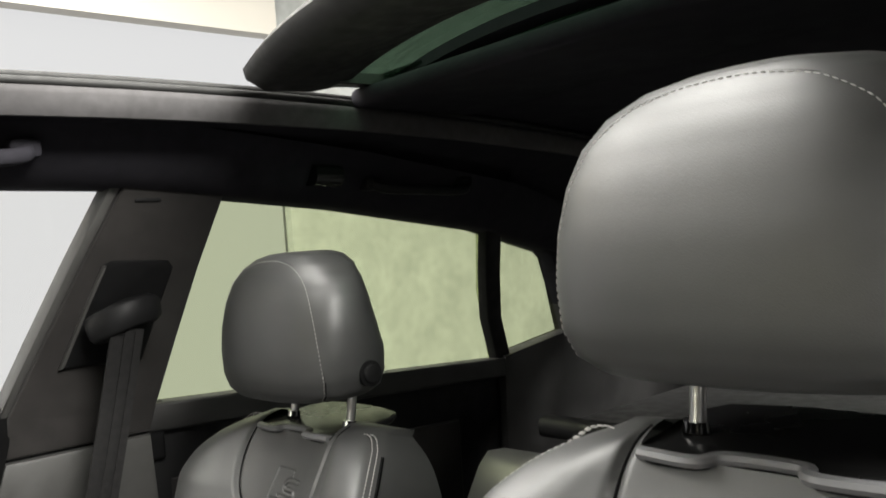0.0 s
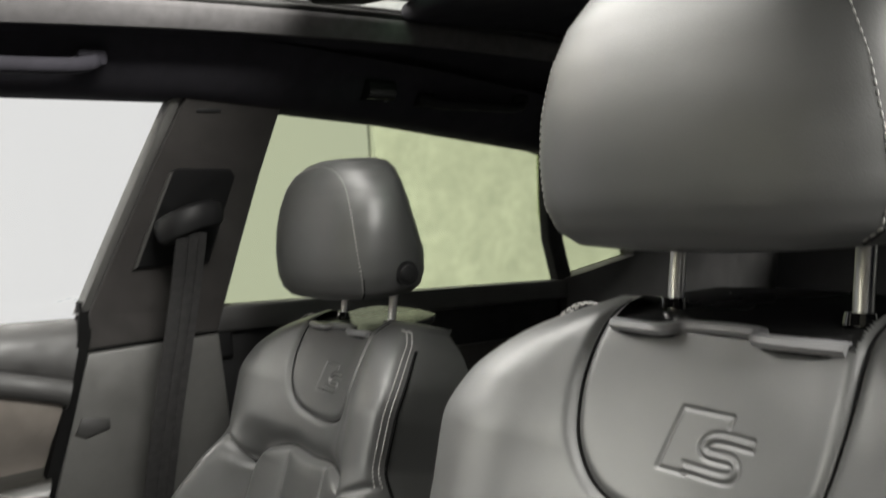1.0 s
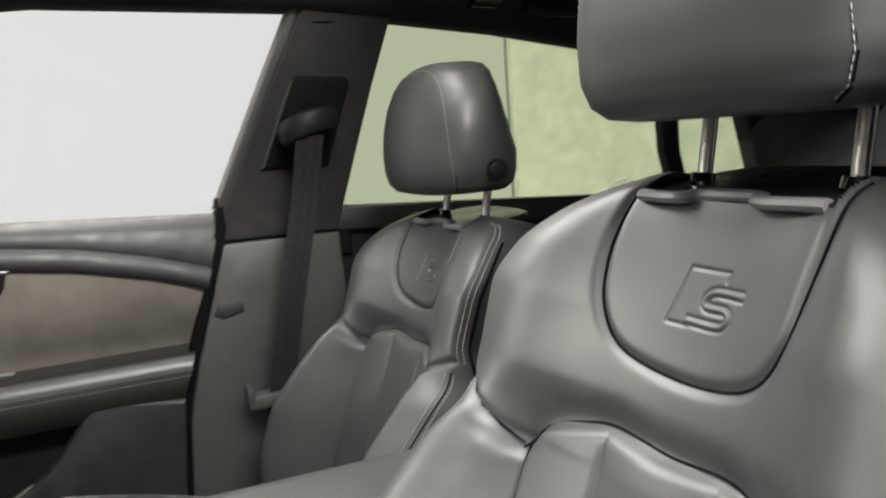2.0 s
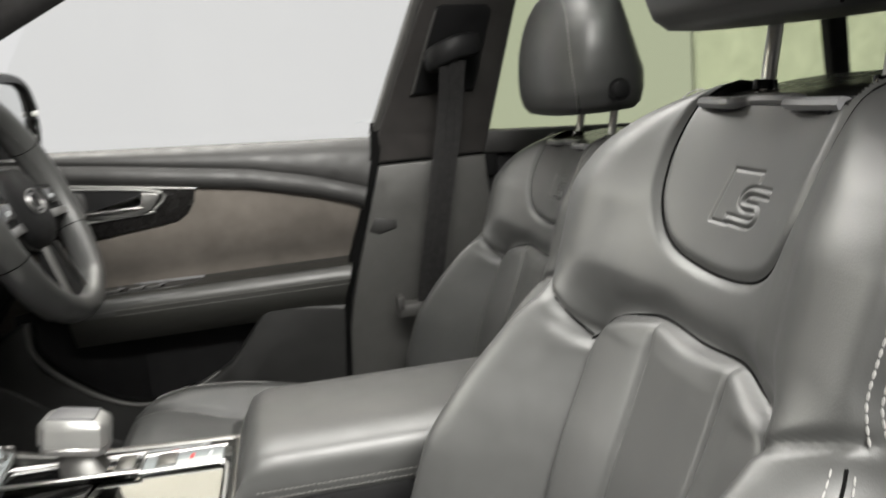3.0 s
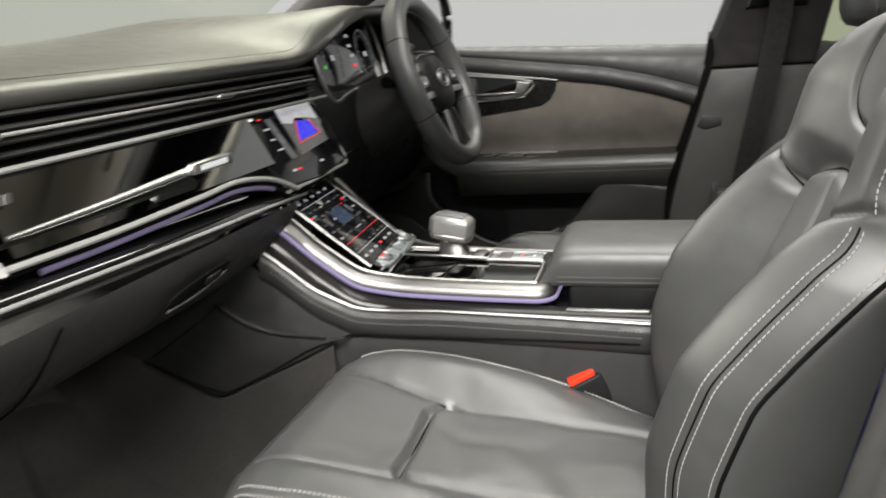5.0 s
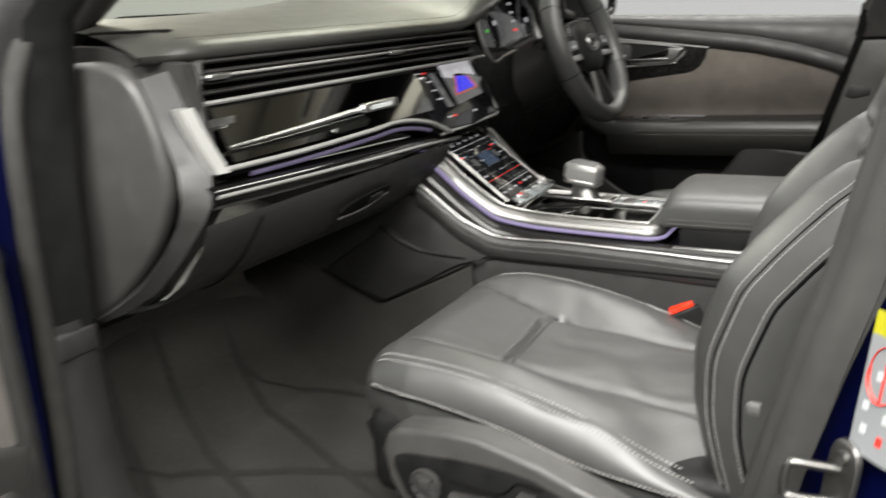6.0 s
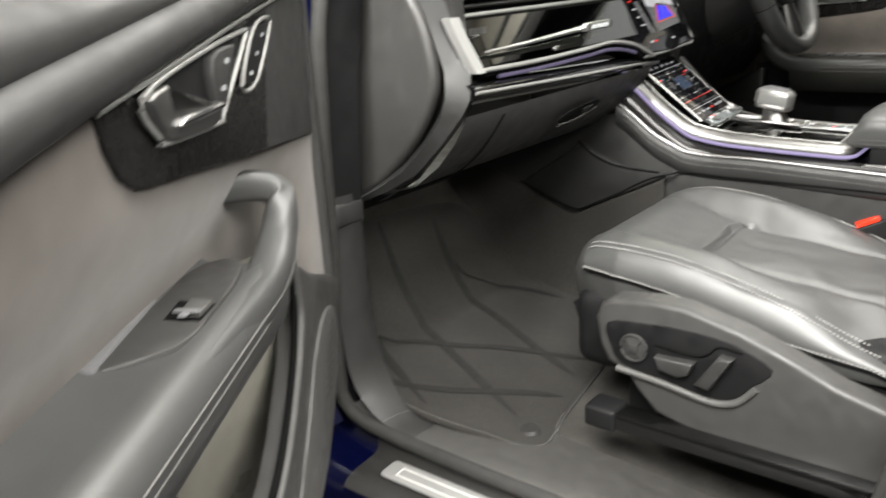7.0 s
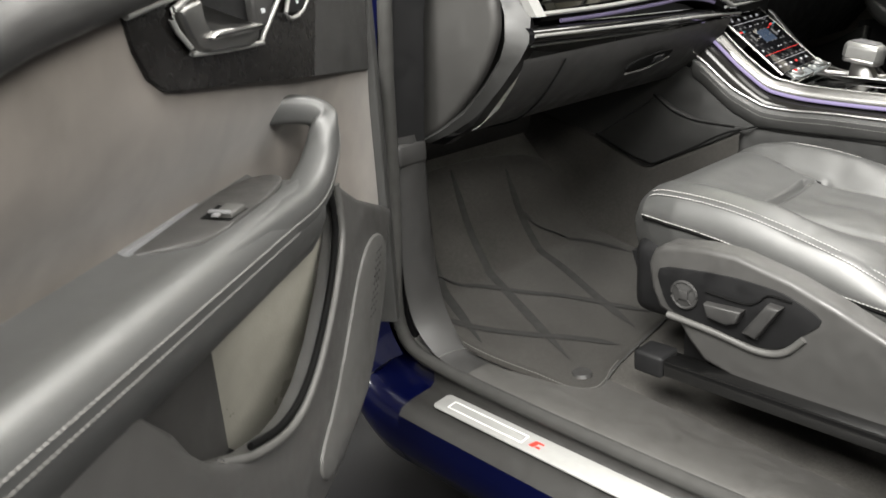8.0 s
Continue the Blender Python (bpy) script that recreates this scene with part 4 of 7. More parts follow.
def build_seat():
    seat = thing("bucket_seat", (SX, 0.2, 0.52), "black leather sports seat with white stitching and raised headrest", "car seat", "front seats")
    sheet = backrest_sheet()
    names = {0: "lumbar_panel", 1: "back_bolster", 2: "back_bolster", 3: "shoulder_panel", 4: "badge_panel", 5: "back_side_panel", 6: "back_side_panel"}
    made = {}
    for key, geo in sheet.items():
        if key == 9:
            continue
        made[key] = part(names[int(key)], geo, LEATHER, seat, smooth=180)
    rings = [[on_back(u, s, v) for u, v in ((-w, -0.09), (-w, -0.125), (-w * 0.8, -0.145), (0, -0.155), (w * 0.8, -0.145), (w, -0.125), (w, -0.09), (0, -0.08))]
             for s, w in ((-0.12, 0.205), (0.1, 0.226), (0.36, 0.206), (0.47, 0.205), (0.53, 0.17), (0.57, 0.11))]
    part("back_shell", loft(rings), PLASTIC, seat, "hard black plastic seat back", smooth=60)
    # top cover between the headrest rods with its wavy lip
    rim = [(0.090, 0.006), (0.046, 0.008), (0.030, -0.006), (-0.022, -0.008), (-0.036, 0.006), (-0.090, 0.004), (-0.099, -0.03), (-0.085, -0.115), (0.085, -0.115), (0.099, -0.03)]
    m = axes(on_back(0, 0.546, -0.012), (1, 0, 0), (0, 1, -0.10))
    cover = part("top_cover", prism(curve(rim, 3, True), 0.008, m, 0.003, 3), COVERBLACK, seat, "glossy black plastic cover with a satin lip", smooth=50)
    lip = [m @ Vector((x, y - 0.001, 0.006)) for x, y in curve(rim[:6], 6)]
    part("lip", tube(lip, 0.0062, 8, flat=0.8), LIPGREY, cover)
    for u in (0.073, -0.073):
        rod = [(SX + u, -0.300 + d, z) for z, d in ((1.262, 0.004), (1.30, -0.002), (1.345, -0.010))]
        part("headrest_rod", tube(rod, 0.0062, 14), ALU, seat, "polished chrome rod", smooth=60)
        part("rod_collar", tube([(SX + u, -0.2965, 1.278), (SX + u, -0.2975, 1.286)], [0.011, 0.0095], 16), PIANO, seat)
    # headrest: front and rear cushions and the gussets at the sides
    zs = list(np.interp(np.linspace(0, 1, 34), np.linspace(0, 1, len(HEAD_Z)), HEAD_Z))
    rest = part("headrest", loft(head_shape(0, 2 * math.pi * 95 / 96, 96, zs)), LEATHER, seat, "padded black leather headrest", smooth=180)
    half = [(27, 1.335), (30, 1.37), (34, 1.41), (39, 1.45), (46, 1.485), (57, 1.506), (72, 1.516)]
    loop = [head_point(radians(a), z, 0.0002) for a, z in curve(half + [(90, 1.5195)] + [(180 - a, z) for a, z in half[::-1]], 9)]
    part("seam_thread", stitches(loop, 0.0056, 0.0036, 0.0005, 0.0002, (0, 1, 0)), THREAD, rest, kind="stuff", smooth=0)
    groove = [p + Vector((0, -0.0025, 0)) for p in loop]
    part("seam_piping", tube(groove, 0.0016, 6), GAP, rest)
    knob = axes((SX - 0.1335, -0.286, 1.365), (0, 1, 0), (0, 0, 1))
    ring = [(0.017 * math.cos(a), 0.017 * math.sin(a)) for a in np.linspace(0, 2 * math.pi, 28)[:-1]]
    part("release_button", join(prism(ring, -0.014, knob, 0), prism([(x * 0.72, y * 0.72) for x, y in ring], -0.018, knob, 0.002)), PLASTIC, rest, "round black push button", smooth=50)
    # dark lines in the seams
    def seam_line(nm, pts, owner, depth, r=0.0012):
        out = []
        for u, s in pts:
            uc, q0, q1 = abs(u), 0.0, 1.0
            for _ in range(22):
                qm = (q0 + q1) / 2
                if float(back_profile(s, np.array([qm]))[0][0]) < uc and qm < 0.84:
                    q0 = qm
                else:
                    q1 = qm
            out.append(on_back(u, s, float(back_profile(s, np.array([math.copysign(q0, u)]))[1][0]) - depth))
        part(nm, tube(out, r, 6), GAP, owner)
    seam_line("seam", curve(BADGE, 5), made[4], 0.0048)
    seam_line("seam", curve(ARCH, 5), made[0], 0.0100, 0.0010)
    seam_line("seam", [(0.147, 0.322), (0.16, 0.333), (0.175, 0.345), (0.19, 0.353), (0.205, 0.361)], made[1], 0.0054, 0.0010)
    for side in (-1, 1):
        seam_line("seam", [(side * float(np.interp(s, SK, SEAM_U)), s) for s in np.linspace(-0.10, 0.322, 40)], made[0], 0.0082, 0.0010)
    # threads along the bolsters and over the shoulders
    for side in (-1, 1):
        for q, owner in ((0.683, 0), (0.716, 0), (0.795, 1)):
            line = back_line(side * q, -0.08, 0.355, 60, 0.0004)
            part("seam_thread", stitches(line, 0.0058, 0.0045, 0.00052, 0.0003, (side * 0.6, 0.8, 0.2)), THREAD, made[1 if side > 0 else 2] if owner == 0 else made[5 if side > 0 else 6], kind="stuff", smooth=0)
        part("piping", tube(back_line(side * 0.70, -0.08, 0.355, 60, -0.0006), 0.0012, 6), GAP, made[1 if side > 0 else 2])
        part("piping", tube(back_line(side * 0.822, -0.10, 0.54, 60, 0.0), 0.0024, 6), GAP, made[5 if side > 0 else 6])
        for q, top in ((0.750, 0.548), (0.790, 0.548)):
            over = back_line(side * q, 0.372, top, 60, 0.0012)
            tip = over[-1]
            over += [tuple(p) for p in curve([tip, tip + Vector((-side * 0.016, -0.010, 0.012)), tip + Vector((-side * 0.036, -0.012, 0.013)), tip + Vector((-side * 0.050, -0.004, 0.004))], 6)]
            part("seam_thread", stitches(over, 0.0058, 0.0045, 0.0007, 0.0003, (0, 0.8, 0.4)), THREAD, made[3], kind="stuff", smooth=0)
    # seat cushion
    cnames = {0: "seat_panel", 1: "seat_bolster", 2: "seat_bolster", 3: "thigh_pad"}
    pads = {key: part(cnames[int(key)], geo, LEATHER, seat, smooth=180) for key, geo in cushion_sheet().items()}
    for side, key in ((1, 1), (-1, 2)):
        for du, dz in ((0.214, -0.008), (0.226, -0.013), (0.247, -0.040)):
            line = []
            for y in np.linspace(0.0, 0.50, 60):
                zr, zp = float(hermite(y, CY, RIDGE_Z)), float(hermite(y, CY, PIPE_Z))
                turn = 0.02 * max(0, (y - 0.44) / 0.1)
                z = zr + dz if du < 0.24 else min(zp, zr - 0.03) + 0.002
                line.append((SX + side * (du - turn + 0.0006), y, z + 0.0006))
            part("seam_thread", stitches(line, 0.0062, 0.0046, 0.0008, 0.0006, (side * 0.7, 0, 0.7)), THREAD, pads[key], kind="stuff", smooth=0)
        part("piping", tube([(x - side * 0.001, y, z - 0.004) for x, y, z in line], 0.003, 6), GAP, pads[key])
    def cushion_z(u, y):
        zc, zr = float(hermite(y, CY, MID_Z)), float(hermite(y, CY, RIDGE_Z))
        return float(hermite(abs(u), [0, 0.112, 0.178], [zc, zc + 0.15 * (zr - zc), zr]))
    for pts, dep in (([(-0.112, 0.30), (-0.108, 0.325), (-0.090, 0.338), (0.080, 0.346), (0.098, 0.336), (0.102, 0.31)], 0.0165),
                     ([(0.108, 0.33), (0.130, 0.44), (0.140, 0.50)], 0.0082), ([(-0.108, 0.33), (-0.130, 0.44), (-0.140, 0.50)], 0.0082)):
        part("seam", tube([(SX + u, y, cushion_z(u, y) - dep) for u, y in curve(pts, 8)], 0.0022, 6), GAP, pads[0])
    front = [[(SX + u, y, z) for u in np.linspace(-0.215, 0.215, 12)] for y, z in ((0.535, 0.655), (0.515, 0.60), (0.47, 0.56))]
    part("front_apron", slab(front, 0.02, (0, -1, 0)), PLASTIC, seat)
    part("seat_base", box((SX - 0.234, -0.06, 0.54), (SX + 0.234, 0.525, 0.690), 0.03, 4), PLASTIC, seat, smooth=60)
    for u in (-0.2, 0.2):
        part("seat_leg", box((SX + u - 0.02, 0.0, 0.43), (SX + u + 0.02, 0.42, 0.55), 0.008), PLASTIC, seat)
    return seat


passenger_seat = build_seat()
driver_seat = copy_thing(passenger_seat, Matrix.Translation((SX + 0.748, 0.2 - 0.101, 0.52 - 0.084)))
tagged(driver_seat, "black leather sports seat set low behind the steering wheel")

# the driver's cushion is raised and the headrest lowered to fit the camera's view
ORIGIN[driver_seat] = Vector((SX + 0.748, 0.2 - 0.101, 0.52 - 0.084))
for c in driver_seat.children:
    if c.name.split(".")[0] in ("seat_panel", "seat_bolster", "thigh_pad", "front_apron"):
        c.location.z += 0.095
    if c.name.split(".")[0] == "headrest":
        c.location.z -= 0.008
part("seat_riser", box((SX + 0.748 - 0.21, -0.15, 0.56), (SX + 0.748 + 0.21, 0.40, 0.668), 0.02), PLASTIC, driver_seat)

# side shield of the passenger seat with its switches
sh = -0.665
shield_line = [(0.428, 0.690), (0.418, 0.716), (0.395, 0.729), (0.332, 0.737), (0.275, 0.737), (0.185, 0.716), (0.118, 0.692), (0.048, 0.663), (-0.02, 0.645), (-0.10, 0.650), (-0.10, 0.512), (0.03, 0.504), (0.169, 0.519), (0.262, 0.528), (0.318, 0.541), (0.350, 0.573), (0.372, 0.604), (0.405, 0.614), (0.420, 0.645)]
mshield = axes((sh, 0, 0), (0, 1, 0), (0, 0, 1))
shield = part("side_shield", prism(shield_line, -0.042, mshield, 0.010, 3), DOORGREY, passenger_seat, "grey plastic side shield", smooth=50)
plate = curve([(0.404, 0.686), (0.340, 0.698), (0.273, 0.702), (0.218, 0.699), (0.183, 0.692), (0.136, 0.668), (0.160, 0.638), (0.184, 0.612), (0.206, 0.601), (0.238, 0.599), (0.306, 0.609), (0.373, 0.617), (0.394, 0.640)], 3, True)
on_shield = axes((sh - 0.0415, 0, 0), (0, 1, 0), (0, 0, 1))
panel_ = part("switch_panel", prism(plate, -0.003, on_shield, 0.001), PLASTIC, shield, "black switch panel", smooth=50)
part("panel_rim", tube([(sh - 0.043, y, z - 0.004) for y, z in curve([(0.386, 0.612), (0.306, 0.605), (0.238, 0.595), (0.204, 0.597), (0.181, 0.609), (0.158, 0.636)], 6)], 0.006, 10), GREYPLASTIC, shield, "raised grey rim", smooth=60)
mk = axes((sh - 0.0445, 0.355, 0.653), (0, 1, 0), (0, 0, 1))
ring = [(math.cos(a), math.sin(a)) for a in np.linspace(0, 2 * math.pi, 32)[:-1]]
part("lumbar_knob", join(tube([mk @ Vector((x * 0.0225, y * 0.0225, -0.003)) for x, y in ring], 0.0026, 8, closed=True), prism([(x * 0.021, y * 0.021) for x, y in ring], -0.0035, mk, 0.001), prism([(-0.008, -0.008), (0.008, -0.008), (0.008, 0.008), (-0.008, 0.008)], -0.007, mk, 0.002),
                         *[box((-0.001, 0.009, -0.006), (0.001, 0.022, -0.003), 0, m=mk @ pose(0, 0, 0, 0, 0, 45 + 90 * k)) for k in range(4)]), PADDING, panel_, "round lumbar switch", smooth=40)
part("seat_switch", prism([(0.315, 0.652), (0.250, 0.655), (0.258, 0.633), (0.275, 0.625), (0.308, 0.630)], -0.016, axes((sh - 0.0445, 0, 0), (0, 1, 0), (0, 0, 1)), 0.005, 3), PADDING, panel_, "long grey seat switch", smooth=50)
part("seat_switch", prism([(0.212, 0.677), (0.190, 0.676), (0.224, 0.617), (0.248, 0.622)], -0.018, axes((sh - 0.0445, 0, 0), (0, 1, 0), (0, 0, 1)), 0.005, 3), PADDING, panel_, "tilting backrest switch", smooth=50)
part("switch_hollow", tube([(sh - 0.0448, y, z) for y, z in curve([(0.318, 0.668), (0.255, 0.664), (0.232, 0.672), (0.215, 0.688), (0.180, 0.686)], 5)], 0.003, 8, flat=0.5), GAP, panel_)
rail = part("seat_rail", box((-0.735, -0.12, 0.505), (-0.690, 0.41, 0.535), 0.004), PIANO, passenger_seat, "glossy black seat rail")
part("rail_cap", box((-0.740, 0.375, 0.500), (-0.685, 0.432, 0.540), 0.007, 3), PLASTIC, rail)

# ---------------------------------------------------------------- front doors
def door_end(z):
    """How far back the door reaches at a height."""
    return float(np.interp(z, [0.45, 0.68, 0.86, 0.93, 1.06, 1.21, 1.30], [0.85, 0.855, 0.868, 0.88, 0.925, 0.968, 0.98]))


def build_door(name, place, label, full):
    """A front door in door measures: a from its front edge to the rear, b out of the trim into the cabin, z up.
    place(a, b, z) sets it in the world; full adds what only the open door shows."""
    put = place

    def place(a, b, z):
        return put(min(a, door_end(z)), b, z)
    d = thing(name, put(0.5, -0.05, 0.45), label, "car door", "front doors")

    def plate(nm, outline, b0, thick, material, parent=d, lab="", r=0.004, smooth=45):
        geo = prism(outline, thick, None, r, 3)
        return part(nm, ([place(p[0], b0 + p[2], p[1]) for p in geo[0]], geo[1]), material, parent, lab, smooth=smooth)

    def bar(nm, pts, r, material, parent=d, lab="", seg=10, flat=1.0, n=6, smooth=60):
        return part(nm, tube([place(*p) for p in curve(pts, n)], r, seg, flat=flat), material, parent, lab, smooth=smooth)

    def skin(nm, rows, material, parent=d, lab="", smooth=60):
        return part(nm, loft([[place(*p) for p in row] for row in rows], False), material, parent, lab, smooth=smooth)

    # painted shell behind the trim
    plate("door_shell", [(-0.02, 1.19), (-0.03, 0.9), (0.03, 0.82), (0.11, 0.735), (0.22, 0.66), (0.36, 0.63), (0.85, 0.60), (0.90, 0.75), (0.96, 1.0), (0.98, 1.16)], -0.195, 0.045, PAINT, lab="dark blue painted door shell", r=0.012)
    # suede field
    srows = []
    for a in np.linspace(0.004, 0.955, 44):
        deep = hermite(a, [0, 0.06, 0.30, 0.97], [0.004, 0.008, 0.050, 0.052])
        zl = float(np.interp(a, [0, 0.12, 0.30, 0.97], [0.838, 0.862, 0.90, 0.92]))
        rear = 0.955 - 0.03 * 0
        srows.append([(a, 0.0 - deep * f, z) for z, f in ((1.205, 0.0), (1.15, 0.0), (1.115, 0.03), (1.085, 0.14), (1.055, 0.36), (1.03, 0.66), (1.01, 0.88), (0.99, 1.0), (zl, 1.0))])
    skin("suede_panel", srows, SUEDE, lab="grey-brown suede door insert")
    # upper pad with its fold
    low = [(0.0, 1.25), (0.18, 1.232), (0.32, 1.216), (0.465, 1.198), (0.61, 1.178), (0.72, 1.163), (0.84, 1.135), (0.965, 1.095)]
    rows = []
    for a in np.linspace(0.0, 0.975, 40):
        zl = float(np.interp(a, [p[0] for p in low], [p[1] for p in low]))
        zt = 1.272 - 0.052 * max(0, a - 0.35)
        zf = zl + 0.034 + 0.010 * a
        zf = min(zf, zt - 0.012)
        rows.append([(a, -0.012, zl - 0.003), (a, 0.008, zl), (a, 0.017, zl + 0.006), (a, 0.020, zl + 0.016), (a, 0.017, zf - 0.006), (a, 0.007, zf), (a, 0.010, zf + 0.006), (a, 0.004, (zf + zt) / 2 + 0.004), (a, -0.012, zt - 0.006), (a, -0.030, zt), (a, -0.052, zt - 0.002), (a, -0.060, zt - 0.03)])
    skin("upper_pad", rows, PADDING, lab="soft dark window ledge pad")
    # wood inlay, matt front corner and chrome strip
    wood = [(0.610, 1.176), (0.604, 1.150), (0.590, 1.128), (0.568, 1.115), (0.535, 1.111), (0.48, 1.105), (0.235, 1.076), (0.175, 1.225), (0.32, 1.211), (0.465, 1.193)]
    plate("wood_inlay", wood, -0.004, 0.007, WOOD, lab="black open-pore wood inlay", r=0.002)
    plate("inlay_corner", [(0.233, 1.0755), (0.010, 1.050), (-0.004, 1.15), (-0.002, 1.245), (0.172, 1.226)], -0.004, 0.006, PADDING, r=0.002)
    bar("chrome_strip", [(0.03, 0.007, 1.245), (0.18, 0.007, 1.2285), (0.32, 0.007, 1.2125), (0.465, 0.007, 1.1945), (0.612, 0.006, 1.1765)], 0.0030, FRAMEMETAL, lab="thin chrome strip")
    # handle in its bezel
    bz = [(0.546, 0.008, 1.176), (0.42, 0.008, 1.195), (0.290, 0.008, 1.205), (0.285, 0.008, 1.198), (0.378, 0.008, 1.139), (0.392, 0.008, 1.132), (0.515, 0.008, 1.138), (0.528, 0.008, 1.144)]
    bez = part("handle_bezel", tube([place(*p) for p in curve(bz, 4, True)], 0.0026, 8, closed=True), FRAMEMETAL, d, "satin aluminium handle surround", smooth=60)
    plate("handle_well", [(p[0], p[2]) for p in bz], 0.0034, 0.0016, PLASTIC, bez, r=0)
    plate("door_handle", curve([(0.543, 1.174), (0.529, 1.149), (0.520, 1.1405), (0.505, 1.1385), (0.44, 1.1355), (0.408, 1.1345), (0.399, 1.1420), (0.398, 1.1490), (0.405, 1.1535), (0.46, 1.1535), (0.490, 1.1560), (0.503, 1.1630), (0.506, 1.1790), (0.515, 1.1800)], 3, True), 0.005, 0.009, SATIN, bez, "satin metal door handle", r=0.004)
    plate("handle_grip", curve([(0.505, 1.1475), (0.45, 1.1470), (0.402, 1.1460), (0.401, 1.1515), (0.45, 1.1525), (0.495, 1.1540)], 3, True), 0.013, 0.006, ALU, bez, "bright upper edge of the handle", r=0.003)
    plate("memory_keys", curve([(0.400, 1.190), (0.345, 1.196), (0.338, 1.190), (0.372, 1.152), (0.384, 1.147), (0.402, 1.150)], 3, True), 0.005, 0.009, PADDING, bez, "dark lock key plate", r=0.003)
    for a, z in ((0.366, 1.184), (0.386, 1.162)):
        plate("key_mark", [(a - 0.004, z - 0.0022), (a + 0.004, z - 0.0022), (a + 0.004, z + 0.0022), (a - 0.004, z + 0.0022)], 0.0140, 0.0006, GREYINK, bez, r=0)
    s2 = [(0.250, 0.008, 1.205), (0.182, 0.008, 1.209), (0.262, 0.008, 1.153), (0.312, 0.008, 1.154)]
    sw = part("seat_memory_bezel", tube([place(*p) for p in curve(s2, 4, True)], 0.0024, 8, closed=True), FRAMEMETAL, d, smooth=60)
    plate("memory_buttons", [(p[0], p[2]) for p in s2], 0.004, 0.005, PLASTIC, sw, r=0.001)
    for k in range(3):
        a, z = 0.222 + 0.029 * k, 1.197 - 0.017 * k
        plate("key_mark", [(a - 0.003, z - 0.0018), (a + 0.003, z - 0.0018), (a + 0.003, z + 0.0018), (a - 0.003, z + 0.0018)], 0.009, 0.0008, GREYINK, sw, r=0)
    # armrest: flat top, rolled edge, grip that rises to the front
    arm_rows = []
    for a in np.linspace(0.34, 0.955, 32):
        zt = 0.984 + 0.012 * (a - 0.5)
        arm_rows.append([(a, -0.056, zt + 0.008), (a, -0.046, zt + 0.001), (a, -0.020, zt - 0.003), (a, 0.002, zt - 0.003), (a, 0.014, zt + 0.001), (a, 0.026, zt - 0.003), (a, 0.035, zt - 0.014), (a, 0.038, zt - 0.028), (a, 0.036, zt - 0.046), (a, 0.028, zt - 0.066), (a, 0.016, zt - 0.085), (a, 0.0, zt - 0.10)])
    # the closed door's armrest takes a darker leather to imitate its shade
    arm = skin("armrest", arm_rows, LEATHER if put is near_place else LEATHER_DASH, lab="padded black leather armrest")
    spine = [(0.60, 0.018, 0.966), (0.50, 0.018, 0.963), (0.42, 0.018, 0.960), (0.365, 0.018, 0.960), (0.320, 0.018, 0.970), (0.288, 0.019, 0.992), (0.268, 0.020, 1.020), (0.262, 0.012, 1.036), (0.272, -0.008, 1.044), (0.298, -0.040, 1.048)]
    line = curve(spine, 6)
    rad = [0.013 + 0.0075 * min(1, i / 12) if i < 24 else 0.0205 - 0.0050 * min(1, (i - 24) / 14) for i in range(len(line))]
    grip = part("pull_handle", tube([place(*p) for p in line], rad, 20, flat=1.05, square=3.6), LEATHER, d, "stitched leather pull handle", smooth=60)
    seam1 = [(a, 0.0388, 0.984 + 0.012 * (a - 0.5) - 0.026) for a in np.linspace(0.955, 0.44, 50)]
    edge = [(p[0] - 0.004, p[1] + rad[i + 14] * 0.97, p[2] - 0.004) for i, p in enumerate(line[14:42])]
    seam1 = seam1 + edge
    seam2 = [(a, b - 0.0012, z - 0.011) for a, b, z in seam1[:50]] + [(a + 0.004, b - 0.003, z - 0.010) for a, b, z in edge[:18]]
    for s in (seam1, seam2):
        part("seam_thread", stitches([place(*p) for p in s], 0.0056, 0.0052, 0.0007, 0.0002, (0.4, -0.6, 0.6)), DOORTHREAD, arm, kind="stuff", smooth=0)
    return d, plate, bar, skin, arm


def tilt_plate(place, outline, z0, thick, r=0.002):
    """A flat piece that lies on the armrest: outline of (a, b)."""
    geo = prism(outline, thick, None, r, 2)
    return [place(p[0], p[1], z0 + p[2]) for p in geo[0]], geo[1]


def near_place(a, b, z):
    return Vector((-1.07 - 0.82 * a + 0.573 * b, 0.667 - 0.573 * a - 0.82 * b, z))


def far_place(a, b, z):
    return Vector((0.752 - b - 0.01 * (a - 0.5), 0.904 - a, z - 0.031))


